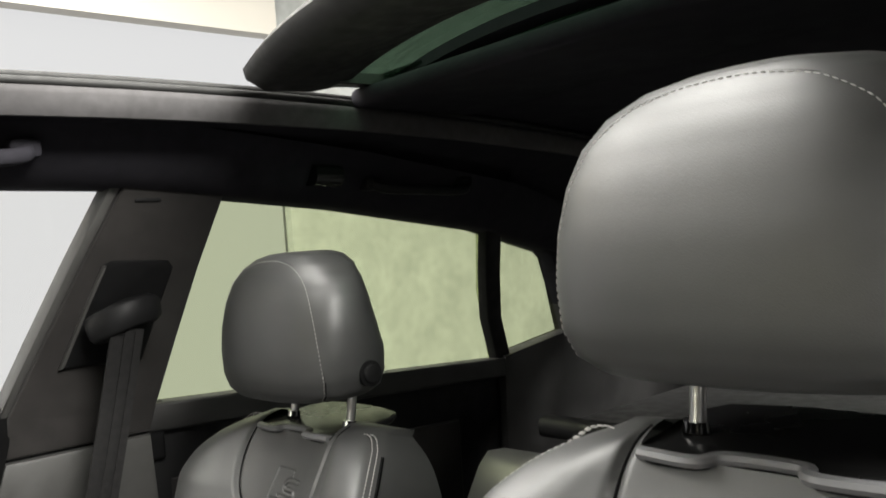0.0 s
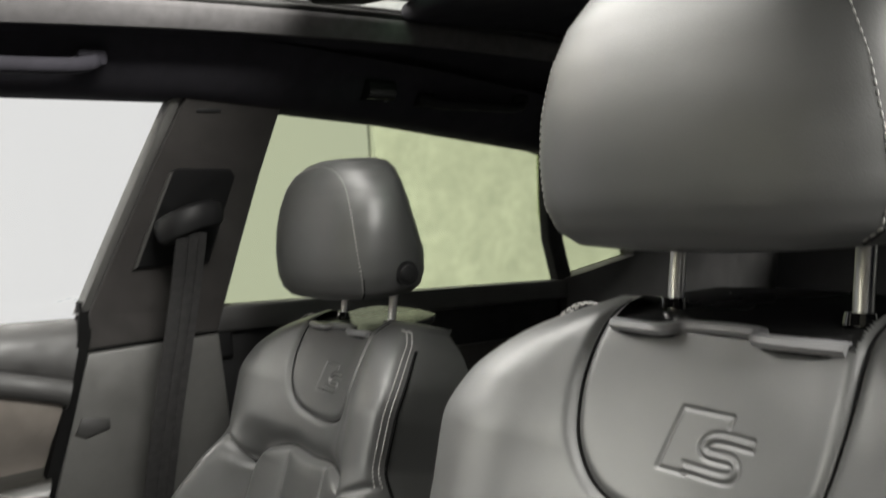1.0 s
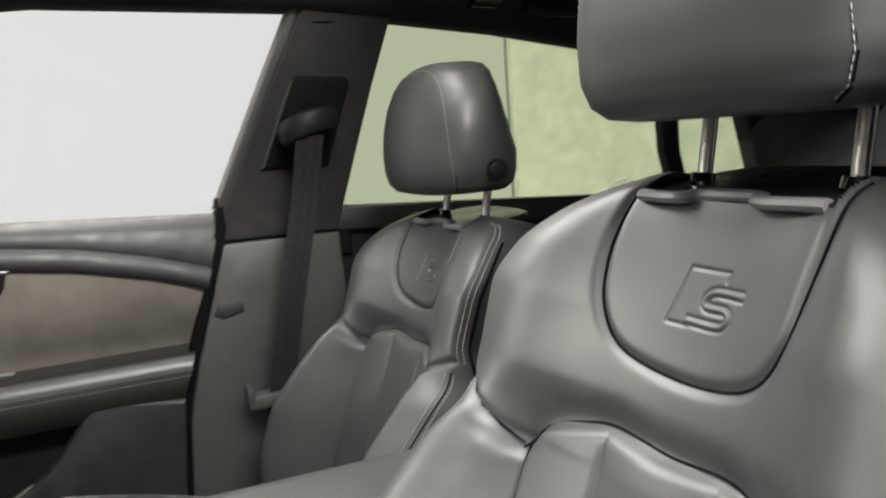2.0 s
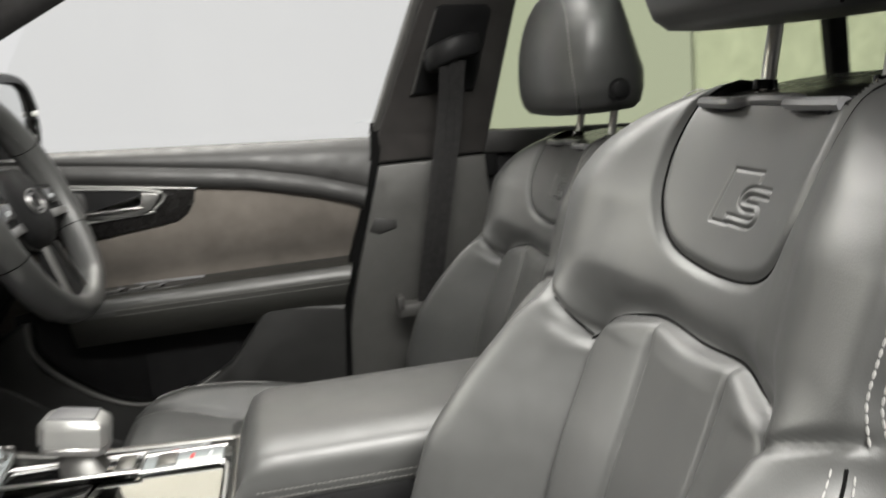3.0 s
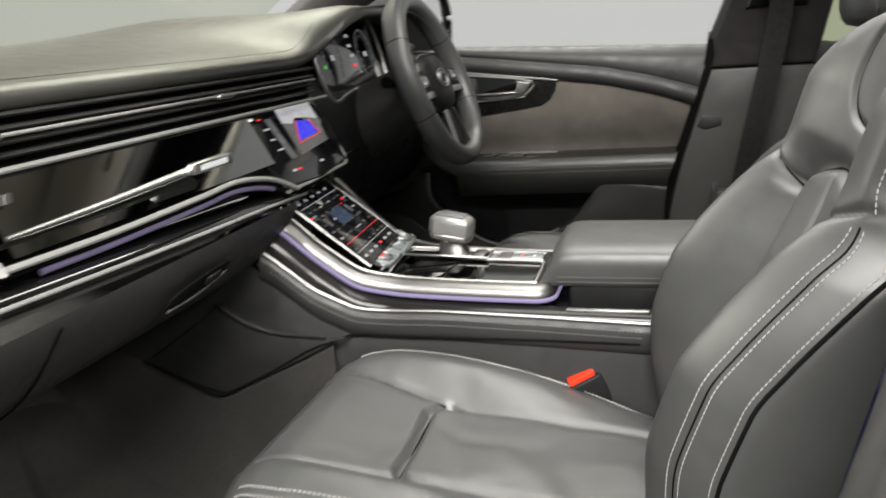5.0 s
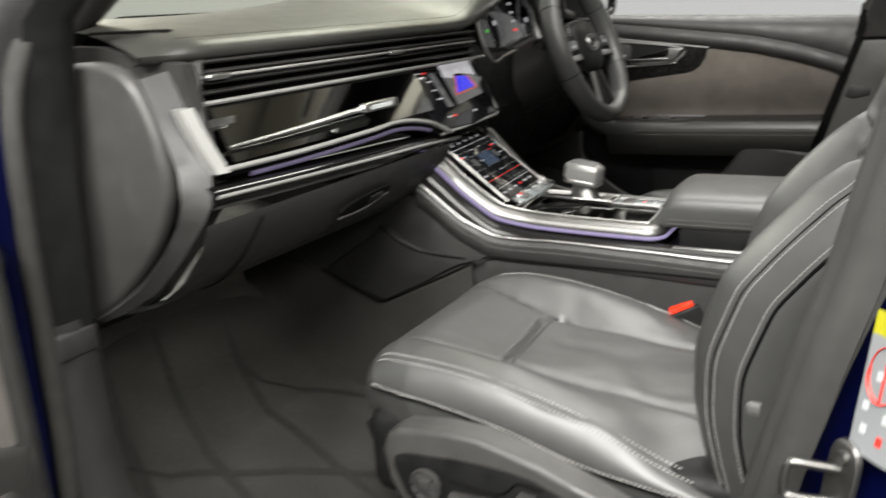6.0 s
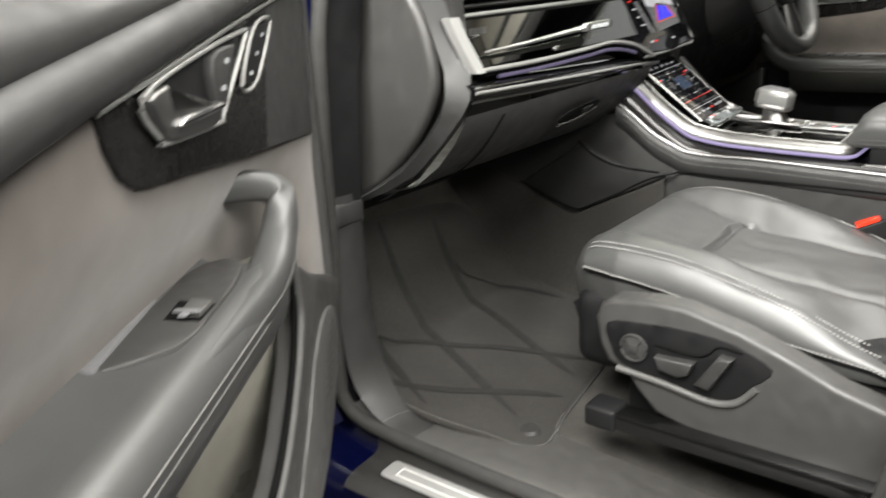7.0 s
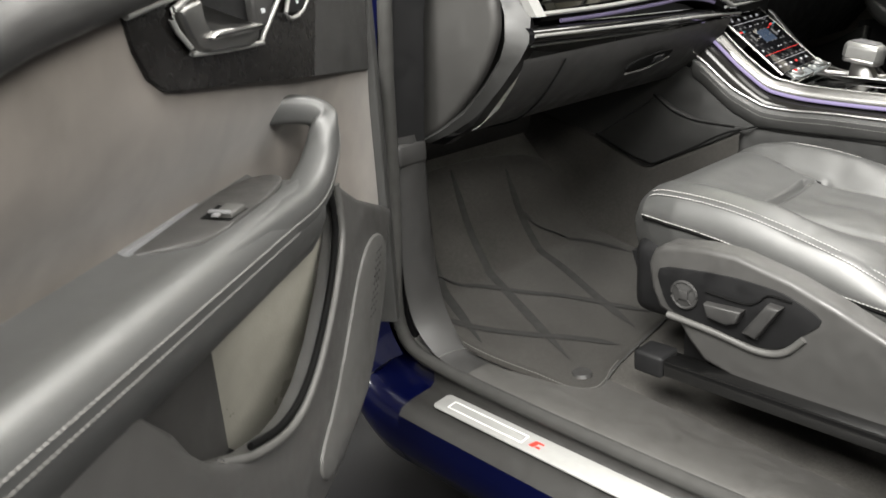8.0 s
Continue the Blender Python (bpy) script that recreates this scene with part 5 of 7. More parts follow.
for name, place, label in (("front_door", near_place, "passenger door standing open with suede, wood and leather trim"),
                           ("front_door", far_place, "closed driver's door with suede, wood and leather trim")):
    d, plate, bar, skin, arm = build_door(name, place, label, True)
    tray = part("switch_tray", tilt_plate(place, curve([(0.585, -0.050), (0.45, -0.052), (0.375, -0.048), (0.345, -0.030), (0.350, -0.006), (0.40, 0.006), (0.48, 0.010), (0.54, 0.008), (0.565, -0.010)], 3, True), 0.9815, 0.005), DOORGREY, arm, "black window switch tray", smooth=45)
    part("tray_edge", tilt_plate(place, [(0.600, -0.056), (0.46, -0.058), (0.44, -0.053), (0.46, -0.050), (0.595, -0.042)], 0.984, 0.006), LIPGREY, tray, smooth=45)
    for a in ((0.481,) if place is near_place else (0.42, 0.465, 0.50)):
        # flat black piece on the tray paints the shade of the switch hollow
        part("switch_well", tilt_plate(place, [(a - 0.024, -0.029), (a + 0.018, -0.027), (a + 0.024, 0.006), (a - 0.014, 0.007)], 0.9862, 0.0008, 0), GAP, tray, smooth=0)
        part("window_switch", tilt_plate(place, [(a - 0.017, -0.016), (a + 0.014, -0.015), (a + 0.016, 0.004), (a - 0.012, 0.005)], 0.987, 0.005, 0.002), GREYPLASTIC, tray, "grey window switch", smooth=45)
        part("switch_lip", tilt_plate(place, [(a + 0.010, -0.019), (a + 0.016, -0.019), (a + 0.019, 0.003), (a + 0.013, 0.003)], 0.9915, 0.0025, 0.001), LIPGREY, tray, "pale switch edge", smooth=45)
        part("switch_tab", tilt_plate(place, [(a + 0.016, -0.012), (a + 0.024, -0.012), (a + 0.025, -0.005), (a + 0.017, -0.005)], 0.9905, 0.002, 0.0008), LIPGREY, tray, smooth=45)
    # lower door: pocket with its liner, speaker field and rim
    low_front = [(0.022, 0.845), (0.060, 0.80), (0.118, 0.712), (0.215, 0.642), (0.33, 0.615), (0.50, 0.60), (0.84, 0.58)]
    # far door's lower trims use darker materials, painting in the shade there
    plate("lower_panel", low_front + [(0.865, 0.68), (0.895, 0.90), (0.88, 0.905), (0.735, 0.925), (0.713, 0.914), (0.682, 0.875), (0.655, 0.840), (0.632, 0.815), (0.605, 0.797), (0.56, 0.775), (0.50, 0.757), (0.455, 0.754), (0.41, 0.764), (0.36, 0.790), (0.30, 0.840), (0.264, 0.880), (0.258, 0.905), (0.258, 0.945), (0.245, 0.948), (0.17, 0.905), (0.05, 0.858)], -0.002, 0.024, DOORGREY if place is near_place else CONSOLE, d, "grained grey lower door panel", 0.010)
    # pale liner carries the light, darker back the shade, of one pocket
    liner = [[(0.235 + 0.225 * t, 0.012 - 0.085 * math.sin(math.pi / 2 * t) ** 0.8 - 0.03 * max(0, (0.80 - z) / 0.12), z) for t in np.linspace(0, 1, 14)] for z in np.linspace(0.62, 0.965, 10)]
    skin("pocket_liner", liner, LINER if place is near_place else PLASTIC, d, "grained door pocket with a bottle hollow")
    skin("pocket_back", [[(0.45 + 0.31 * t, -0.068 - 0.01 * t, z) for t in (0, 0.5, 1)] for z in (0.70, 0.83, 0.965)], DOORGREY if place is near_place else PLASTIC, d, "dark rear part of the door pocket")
    plate("pocket_shell", [(0.20, 0.97), (0.24, 0.66), (0.40, 0.62), (0.80, 0.62), (0.80, 0.97)], -0.112, 0.012, PLASTIC, d, r=0)
    bar("pocket_gap", [(0.272, 0.019, 0.945), (0.270, 0.020, 0.915), (0.276, 0.020, 0.888), (0.308, 0.020, 0.843), (0.365, 0.020, 0.796), (0.412, 0.020, 0.771), (0.455, 0.020, 0.761), (0.50, 0.019, 0.764), (0.555, 0.016, 0.780)], 0.004, GAP, d)
    bar("pocket_rim", [(0.258, 0.022, 0.950), (0.257, 0.023, 0.915), (0.263, 0.024, 0.882), (0.30, 0.024, 0.836), (0.36, 0.024, 0.788), (0.41, 0.024, 0.762), (0.455, 0.024, 0.752), (0.50, 0.023, 0.755), (0.56, 0.020, 0.773), (0.605, 0.012, 0.795)], 0.005, GREYPLASTIC, d)
    # the far cover is darkened for shade as well
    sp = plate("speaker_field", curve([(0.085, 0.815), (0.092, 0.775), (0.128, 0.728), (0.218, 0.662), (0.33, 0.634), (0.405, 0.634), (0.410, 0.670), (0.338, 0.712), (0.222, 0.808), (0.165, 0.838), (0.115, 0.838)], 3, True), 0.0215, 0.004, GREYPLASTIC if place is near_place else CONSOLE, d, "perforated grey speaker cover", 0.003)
    for k in range(9):
        for j in range(3):
            a, z = 0.108 + 0.011 * j + 0.007 * k, 0.815 - 0.009 * k
            plate("speaker_hole", [(a - 0.0025, z - 0.0015), (a + 0.0025, z - 0.0015), (a + 0.0025, z + 0.0015), (a - 0.0025, z + 0.0015)], 0.0253, 0.0006, BLACKINK, sp, r=0)
    if place is far_place:
        # dark strip laid in for the shade of the gap behind the door
        part("edge_seal", loft([[far_place(door_end(z) + da, b, z) for da, b in ((-0.004, -0.03), (-0.004, 0.004), (0.016, 0.004), (0.016, -0.03))] for z in np.linspace(0.50, 1.268, 14)]), GAP, d, "black rubber edge of the door", smooth=30)
    if place is near_place:
        for z in (1.02, 0.66):
            part("hinge", tube([place(0.0, -0.10, z), Vector((-0.985, 0.80, z)), Vector((-0.94, 0.93, z))], 0.020, 8, flat=1.6), PAINT, d, "blue painted door hinge", smooth=50)
        plate("edge_seal", [(-0.012, 1.25), (-0.012, 0.64), (-0.030, 0.64), (-0.036, 0.9), (-0.030, 1.25)], -0.04, 0.045, RUBBER, d, r=0.004)
        part("window_glass", slab([[place(a, -0.075 - 0.35 * (z - 1.24), z) for a in np.linspace(0.06 + 0.9 * (z - 1.24), 0.97, 8)] for z in (1.23, 1.35, 1.50, 1.62)], 0.004, (0.57, -0.82, 0)), GLASS_CLEAR, d, smooth=60)
        bar("window_frame", [(0.97, -0.08, 1.24), (1.03, -0.20, 1.60), (0.80, -0.215, 1.64), (0.45, -0.20, 1.60), (0.02, -0.08, 1.25)], 0.018, RUBBER, d, n=1)

# ---------------------------------------------------------------- dashboard
dash = thing("dashboard", (0, 0.9, 0.7), "black leather dashboard with chrome lines and gloss trim", "dashboard")


def hood(x):
    """Swell of the dashboard over the instruments."""
    return 0.085 * math.exp(-(abs(x - 0.36) / 0.23) ** 4)


def lip_y(x):
    return 0.655 + 0.47 * max(0, abs(x) - 0.725)


top_rows = []
for x in np.linspace(-0.798, 0.798, 74):
    h, y0 = hood(x), lip_y(x)
    end = 0.012 * max(0, (abs(x) - 0.70) / 0.1) ** 2
    over = 0.05 * h / 0.085
    rise = 0.05 * math.exp(-((x - 0.45) / 0.5) ** 2)
    prof = [(y0 + 0.012, 1.236 + h), (y0 + 0.001 - over, 1.240 + h), (y0 - 0.003 - over, 1.248 + h), (y0 + 0.003 - over, 1.258 + h - end), (y0 + 0.022, 1.266 + h - end),
            (y0 + 0.10, 1.280 + h * 0.78 - end), (y0 + 0.20, 1.292 + h * 0.35 + rise * 0.5 - end), (y0 + 0.32, 1.302 + rise - end), (y0 + 0.43, 1.304 + rise - end), (y0 + 0.455, 1.296 + rise), (y0 + 0.46, 1.20)]
    top_rows.append([(x * (1 - 0.16 * min(1, max(0, (y - 0.70) / 0.28))), y, z) for y, z in prof])
part("top_pad", loft(top_rows, False), LEATHER_DASH, dash, "soft black leather dash top", smooth=60)
part("top_seam", stitches([(x, lip_y(x) + 0.030 - 0.01, 1.2682 + hood(x)) for x in np.linspace(-0.74, 0.16, 60)], 0.007, 0.0045, 0.0005, 0.0003), GAP, dash, kind="stuff", smooth=0)
part("windscreen_vent", box((-0.50, 1.035, 1.296), (0.20, 1.075, 1.3075), 0.004), GAP, dash, "dark windscreen vent slot")
dm = axes((-0.722, 0.782, 1.2785), (0.62, -0.78, -0.02), (0.78, 0.62, 0.12))
part("demister", prism(curve([(-0.050, -0.006), (0.045, -0.007), (0.052, 0.0), (0.045, 0.007), (-0.050, 0.006), (-0.056, 0.0)], 3, True), 0.003, dm, 0.001), GAP, dash, "side window demister slot")
# end face towards the open door
for side in (-1, 1):
    end = [(0.650, 1.235), (0.628, 1.10), (0.618, 1.055), (0.68, 0.985), (0.76, 0.90), (0.84, 0.855), (0.95, 0.85), (0.98, 1.27), (0.80, 1.262)]
    part("dash_end", prism(end, -side * 0.03 if side < 0 else -0.03, axes((side * 0.768 + (0.03 if side > 0 else 0), 0, 0), (0, 1, 0), (0, 0, 1)), 0.006), PADDING, dash, smooth=45)
    cap = [(0.700, 1.222), (0.668, 1.165), (0.655, 1.09), (0.672, 1.035), (0.72, 0.968), (0.79, 0.905), (0.86, 0.868), (0.91, 0.885), (0.92, 1.05), (0.90, 1.18), (0.84, 1.235), (0.76, 1.244)]
    geo = prism(curve(cap, 4, True), 0.020 if side > 0 else -0.020, axes((side * 0.796, 0, 0), (0, 1, 0), (0, 0, 1)), 0.012, 4)
    part("end_cap", geo, DOORGREY, dash, "padded end cap of the dashboard", smooth=60)
# slatted vent band
part("vent_band", box((-0.738, 0.672, 1.180), (0.10, 0.72, 1.250), 0.003), GAP, dash)
for k, z in enumerate((1.1925, 1.2065, 1.2205, 1.2345)):
    rows = [[(x, lip_y(x) + dy - 0.06 * (z - 1.20), z + dz) for dy, dz in ((0.004, 0.003), (-0.001, 0.0), (0.004, -0.003), (0.03, -0.003), (0.03, 0.003))] for x in np.linspace(-0.748 + 0.005 * k, 0.095, 24)]
    part("vent_slat", loft(rows), PADDING, dash, smooth=30)
part("vent_line", tube([(x, lip_y(x) - 0.002, 1.2135 + 0.001) for x in np.linspace(-0.738, 0.09, 24)], 0.0024, 6), FRAMEMETAL, dash, "thin bright line in the vents")
for x in (-0.70, -0.235):
    part("vent_knob", box((x - 0.022, lip_y(x) - 0.010, 1.2095), (x + 0.022, lip_y(x) + 0.004, 1.2185), 0.004, 3), ALU, dash, "small vent slider")
facet = [((-0.726, 0.652, 1.237), (-0.802, 0.690, 1.220)), ((-0.748, 0.642, 1.18), (-0.806, 0.665, 1.17)), ((-0.780, 0.606, 1.10), (-0.810, 0.636, 1.10)), ((-0.797, 0.598, 1.055), (-0.814, 0.634, 1.06)), ((-0.806, 0.609, 1.03), (-0.818, 0.645, 1.024)), ((-0.812, 0.650, 0.981), (-0.820, 0.682, 0.978)), ((-0.816, 0.702, 0.931), (-0.821, 0.732, 0.932)), ((-0.817, 0.768, 0.894), (-0.822, 0.790, 0.897)), ((-0.817, 0.830, 0.868), (-0.822, 0.838, 0.873))]
part("end_facet", slab([list(r) for r in facet], 0.022, (0.8, 0.6, 0.25)), CONSOLE, dash, "slanted grey end of the dashboard", smooth=50)


# gloss panel under the vents, its metal frame and the bar across it
def gloss_y(z):
    return 0.652 - (1.178 - z) * 0.55


part("chrome_line", tube([(x, lip_y(x) - 0.004, 1.1795) for x in np.linspace(-0.752, 0.13, 30)], 0.0042, 8, flat=0.8), FRAMEMETAL, dash, "chrome line under the vents")
rows = [[(x, gloss_y(z) + lip_y(x) - 0.655 + 0.004, z) for x in np.linspace(-0.765, -0.175, 40)] for z in (1.176, 1.16, 1.14, 1.12, 1.100)]
part("gloss_panel", slab(rows, 0.02, (0, 1, 0)), GLOSSMIRROR, dash, "mirror-black gloss panel", smooth=60)
frame_end = [(-0.797, 0.646, 1.180), (-0.795, 0.636, 1.155), (-0.790, 0.616, 1.115), (-0.786, 0.606, 1.094)]
part("frame_end", loft([[(x + dx, y + dy, z) for dx, dy in ((0.004, 0.004), (0.005, -0.012), (0.022, -0.018), (0.028, 0.010))] for x, y, z in frame_end]), FRAMEMETAL, dash, "satin metal end of the trim frame", smooth=40)
bar_pts = [(-0.735, 0.612, 1.122), (-0.60, 0.606, 1.127), (-0.45, 0.602, 1.134), (-0.36, 0.600, 1.138)]
part("trim_bar", tube(curve(bar_pts, 5), [0.003 + 0.0045 * (i / 15) for i in range(16)], 8, flat=0.8), ALU, dash, "slim metal bar across the gloss panel", smooth=50)
part("bar_badge", box((-0.44, 0.586, 1.129), (-0.345, 0.600, 1.144), 0.003), ALU, dash, "small metal badge plate")
part("badge_mark", join(*[box((-0.425 + 0.011 * k, 0.5845, 1.133), (-0.418 + 0.011 * k, 0.5865, 1.140), 0) for k in range(6)]), GREYINK, dash)
part("trim_word", join(*[box((-0.745 + 0.013 * k, 0.632, 1.150), (-0.736 + 0.013 * k, 0.6335, 1.160), 0) for k in range(4)]), ALU, dash)
low = [(-0.775, 0.598, 1.097), (-0.60, 0.598, 1.094), (-0.42, 0.598, 1.096), (-0.32, 0.598, 1.098), (-0.23, 0.594, 1.084), (-0.16, 0.586, 1.056)]
lowc = curve(low, 8)
part("frame_low", tube(lowc, 0.0048, 8, flat=0.8), FRAMEMETAL, dash, "satin metal lower frame")
part("shelf", loft([[(x, y + dy, z + dz) for dy, dz in ((0.01, -0.003), (0.012, -0.012), (0.03, -0.022), (0.06, -0.022), (0.06, 0.0))] for x, y, z in lowc[1:]]), GAP, dash)
part("light_strip", tube([(x, y + 0.004, z - 0.014) for x, y, z in lowc[3:34]], 0.0034, 8), AMBIENT_DIM, dash, "violet ambient light line")
trim2 = curve([(-0.792, 0.594, 1.068), (-0.60, 0.594, 1.060), (-0.40, 0.596, 1.052), (-0.25, 0.602, 1.046), (-0.09, 0.612, 1.036)], 8)
part("lower_trim", loft([[(x, y + dy, z + dz) for dy, dz in ((0.004, 0.010), (-0.004, 0.004), (-0.006, -0.006), (0.006, -0.020), (0.05, -0.024), (0.05, 0.010))] for x, y, z in trim2]), PIANO, dash, "dark gloss lower trim", smooth=50)
part("lower_line", tube([(x, y - 0.006, z - 0.002) for x, y, z in trim2], 0.0026, 8), FRAMEMETAL, dash, "fine chrome line")
# glove box
gl_rows = []
for x in np.linspace(-0.808, -0.14, 24):
    gl_rows.append([(x, 0.600, 1.030), (x, 0.602, 1.020), (x, 0.625, 0.985), (x, 0.66, 0.945), (x, 0.715, 0.905), (x, 0.79, 0.882), (x, 0.92, 0.878), (x, 1.1, 0.90)])
glove = part("glove_box", loft(gl_rows, False), PADDING, dash, "dark soft plastic glove box", smooth=60)
hm = axes((-0.42, 0.6190, 0.979), (1, 0, 0.05), (0, -0.55, 0.84))
# raised black plate paints the hollow's shade; nothing is cut in
part("glove_recess", prism(curve([(-0.068, -0.014), (0.0, -0.018), (0.068, -0.006), (0.072, 0.010), (0.0, 0.013), (-0.066, 0.006)], 4, True), 0.003, hm, 0.002), GAP, glove, "dark handle recess")
part("glove_latch", box((0.010, -0.008, 0.001), (0.046, 0.006, 0.007), 0.003, m=hm), PLASTIC, glove, "glove box latch")
part("glove_rim", tube([hm @ Vector((x, y, 0.003)) for x, y in curve([(-0.072, -0.016), (0.0, -0.020), (0.072, -0.008)], 5)], 0.002, 6), GREYPLASTIC, glove)
part("glove_gap", tube([(-0.70, y, z) for y, z in curve([(0.600, 1.018), (0.624, 0.985), (0.659, 0.944), (0.714, 0.904), (0.79, 0.881)], 4)], 0.0016, 6), GAP, glove)
part("knee_panel", loft([[(x, 0.640, 1.06), (x, 0.66, 0.98), (x, 0.72, 0.90), (x, 0.84, 0.86), (x, 1.05, 0.86)] for x in np.linspace(0.12, 0.80, 8)], False), PLASTIC, dash, smooth=60)
# driver side face round the instruments
part("driver_face", loft([[(x, 0.735, 1.262 + 0.4 * hood(x)), (x, 0.70, 1.23), (x, 0.66, 1.17), (x, 0.645, 1.06)] for x in np.linspace(0.10, 0.79, 16)], False), PLASTIC, dash, smooth=60)
part("side_vent", join(*[box((0.60, 0.672, 1.175 + 0.016 * k), (0.77, 0.70, 1.181 + 0.016 * k), 0.002) for k in range(4)]), PLASTIC, dash)
part("side_vent_line", tube([(0.59, 0.668, 1.163), (0.77, 0.672, 1.163)], 0.003, 8), CHROME, dash)

# instrument display
cluster = thing("instrument_display", (0.36, 0.70, 1.16), "lit digital instrument display under the dashboard hood", "display")
cm = axes((0.352, 0.688, 1.240), (1, 0, 0), (0, 0.24, 0.97)) @ Matrix.Diagonal((1.10, 1.26, 1, 1))
part("display", prism(curve([(-0.150, -0.048), (0.150, -0.048), (0.158, 0.0), (0.135, 0.058), (-0.135, 0.058), (-0.158, 0.0)], 4, True), 0.006, cm, 0.002), SCREEN, cluster, smooth=45)
rim = [cm @ Vector((x, y, 0.008)) for x, y in curve([(-0.168, 0.02), (-0.162, -0.045), (-0.135, -0.066), (-0.08, -0.058), (0.0, -0.052), (0.08, -0.058), (0.135, -0.066), (0.162, -0.045), (0.168, 0.02), (0.14, 0.07), (0.0, 0.076), (-0.14, 0.07)], 5, True)]
part("rim", tube(rim, 0.0045, 8, closed=True), ALU, cluster, "satin metal display rim", smooth=60)
for cx in (-0.085, 0.085):
    part("dial", tube([cm @ Vector((cx + 0.040 * math.cos(a), 0.004 + 0.044 * math.sin(a), 0.0065)) for a in np.linspace(-0.9, 4.0, 26)], 0.0016, 6), GLOW_GREY, cluster)
    for a in np.linspace(-0.7, 3.8, 12):
        part("dial_mark", box((0.030, -0.0008, 0.0062), (0.036, 0.0008, 0.0068), 0, m=cm @ pose(cx, 0.004, 0, 0, 0, math.degrees(a))), GLOW_GREY, cluster, smooth=0)
    part("dial_number", box((cx - 0.006, 0.0, 0.0062), (cx + 0.006, 0.009, 0.0068), 0, m=cm), GLOW_WHITE, cluster, smooth=0)
part("warning_lamp", box((-0.126, 0.048, 0.006), (-0.104, 0.056, 0.0075), 0.001, m=cm), GLOW_RED, cluster)
part("green_lamp", box((-0.134, -0.012, 0.006), (-0.126, -0.006, 0.0075), 0.001, m=cm), GLOW_GREEN, cluster)
for k, (w, material) in enumerate(((0.012, GLOW_WHITE), (0.014, GLOW_WHITE), (0.012, GLOW_WHITE), (0.018, GLOW_RED))):
    part("status_mark", box((0.012 - w / 2, 0.036 - 0.017 * k, 0.006), (0.012 + w / 2, 0.041 - 0.017 * k, 0.0072), 0, m=cm), material, cluster, smooth=0)

# upper touch screen, leaning towards the windscreen
upper = thing("touch_screen", (-0.03, 0.62, 1.05), "dark glass touch screen showing a blue parking view", "display")
um = axes((-0.032, 0.636, 1.117), (1, -0.03, 0), (0, 0.56, 0.83))
part("screen_glass", prism(curve([(-0.137, -0.073), (0.088, -0.064), (0.099, -0.055), (0.124, 0.074), (-0.146, 0.066)], 2, True), 0.008, um, 0.003), SCREEN, upper, smooth=45)
part("screen_frame", tube([um @ Vector((x, y, 0.004)) for x, y in ((-0.147, -0.078), (-0.06, -0.077), (0.090, -0.070), (0.104, -0.058), (0.129, 0.074))], 0.003, 8), FRAMEMETAL, upper, "chrome screen edge")
part("parking_view", prism([(-0.015, -0.004), (0.064, 0.003), (0.057, 0.029), (0.017, 0.034)], 0.0006, um @ Matrix.Translation((0, 0, 0.0082)), 0), GLOW_BLUE, upper, smooth=0)
part("guide_line", join(*[tube([um @ Vector((*p, 0.0092)), um @ Vector((*q, 0.0092))], 0.0009, 5) for p, q in (((-0.022, -0.008), (0.013, 0.034)), ((0.069, 0.000), (0.060, 0.030)), ((-0.022, -0.008), (0.069, 0.000)))]), GLOW_RED, upper)
part("camera_view", prism([(-0.032, 0.036), (0.000, 0.030), (0.018, 0.040), (0.058, 0.036), (0.095, 0.028), (0.104, 0.068), (-0.026, 0.064)], 0.0005, um @ Matrix.Translation((0, 0, 0.0081)), 0), GLOW_WHITE, upper, smooth=0)
part("camera_ground", prism([(-0.040, -0.029), (0.080, -0.017), (0.095, 0.028), (-0.032, 0.036)], 0.0003, um @ Matrix.Translation((0, 0, 0.0079)), 0), GLOW_GREY, upper, smooth=0)
part("menu_column", box((-0.078, -0.030, 0.008), (-0.058, 0.050, 0.0083), 0, m=um), GLOW_GREY, upper, smooth=0)
for k in range(4):
    part("menu_mark", box((-0.100, 0.050 - 0.02 * k, 0.0084), (-0.086 + 0.004 * (k % 2), 0.053 - 0.02 * k, 0.0088), 0, m=um), GLOW_RED if k == 0 else GLOW_WHITE, upper, smooth=0)
for k, x in enumerate((-0.10, -0.082, 0.002)):
    part("key_mark", box((x, -0.052, 0.0084), (x + 0.012, -0.048, 0.0088), 0, m=um), GLOW_RED if k == 1 else GLOW_WHITE, upper, smooth=0)

# ---------------------------------------------------------------- steering wheel
wheel = thing("steering_wheel", (0.36, 0.55, 1.0), "black leather three-spoke steering wheel with silver inserts", "steering wheel")
wm = axes((0.36, 0.495, 1.182), (1, 0, 0), (0, 0.34, 0.94))
R = 0.174
rim_pts = [wm @ Vector((R * math.cos(a), R * math.sin(a) * (1.0 if math.sin(a) > -0.86 else 0.97), 0)) for a in np.linspace(0, 2 * math.pi, 73)[:-1]]
part("rim", tube(rim_pts, 0.0185, 18, closed=True, flat=1.32, up=(0, -0.94, 0.34), square=2.3), LEATHER, wheel, "leather rim with perforated grips", smooth=60)
part("rim_thread", stitches([wm @ Vector((0.1545 * math.cos(a), 0.1545 * math.sin(a), 0.003)) for a in np.linspace(-0.7, 4.0, 160)], 0.006, 0.005, 0.0010, 0.0004, (0, -1, 0)), GREYPLASTIC, wheel, kind="stuff", smooth=0)
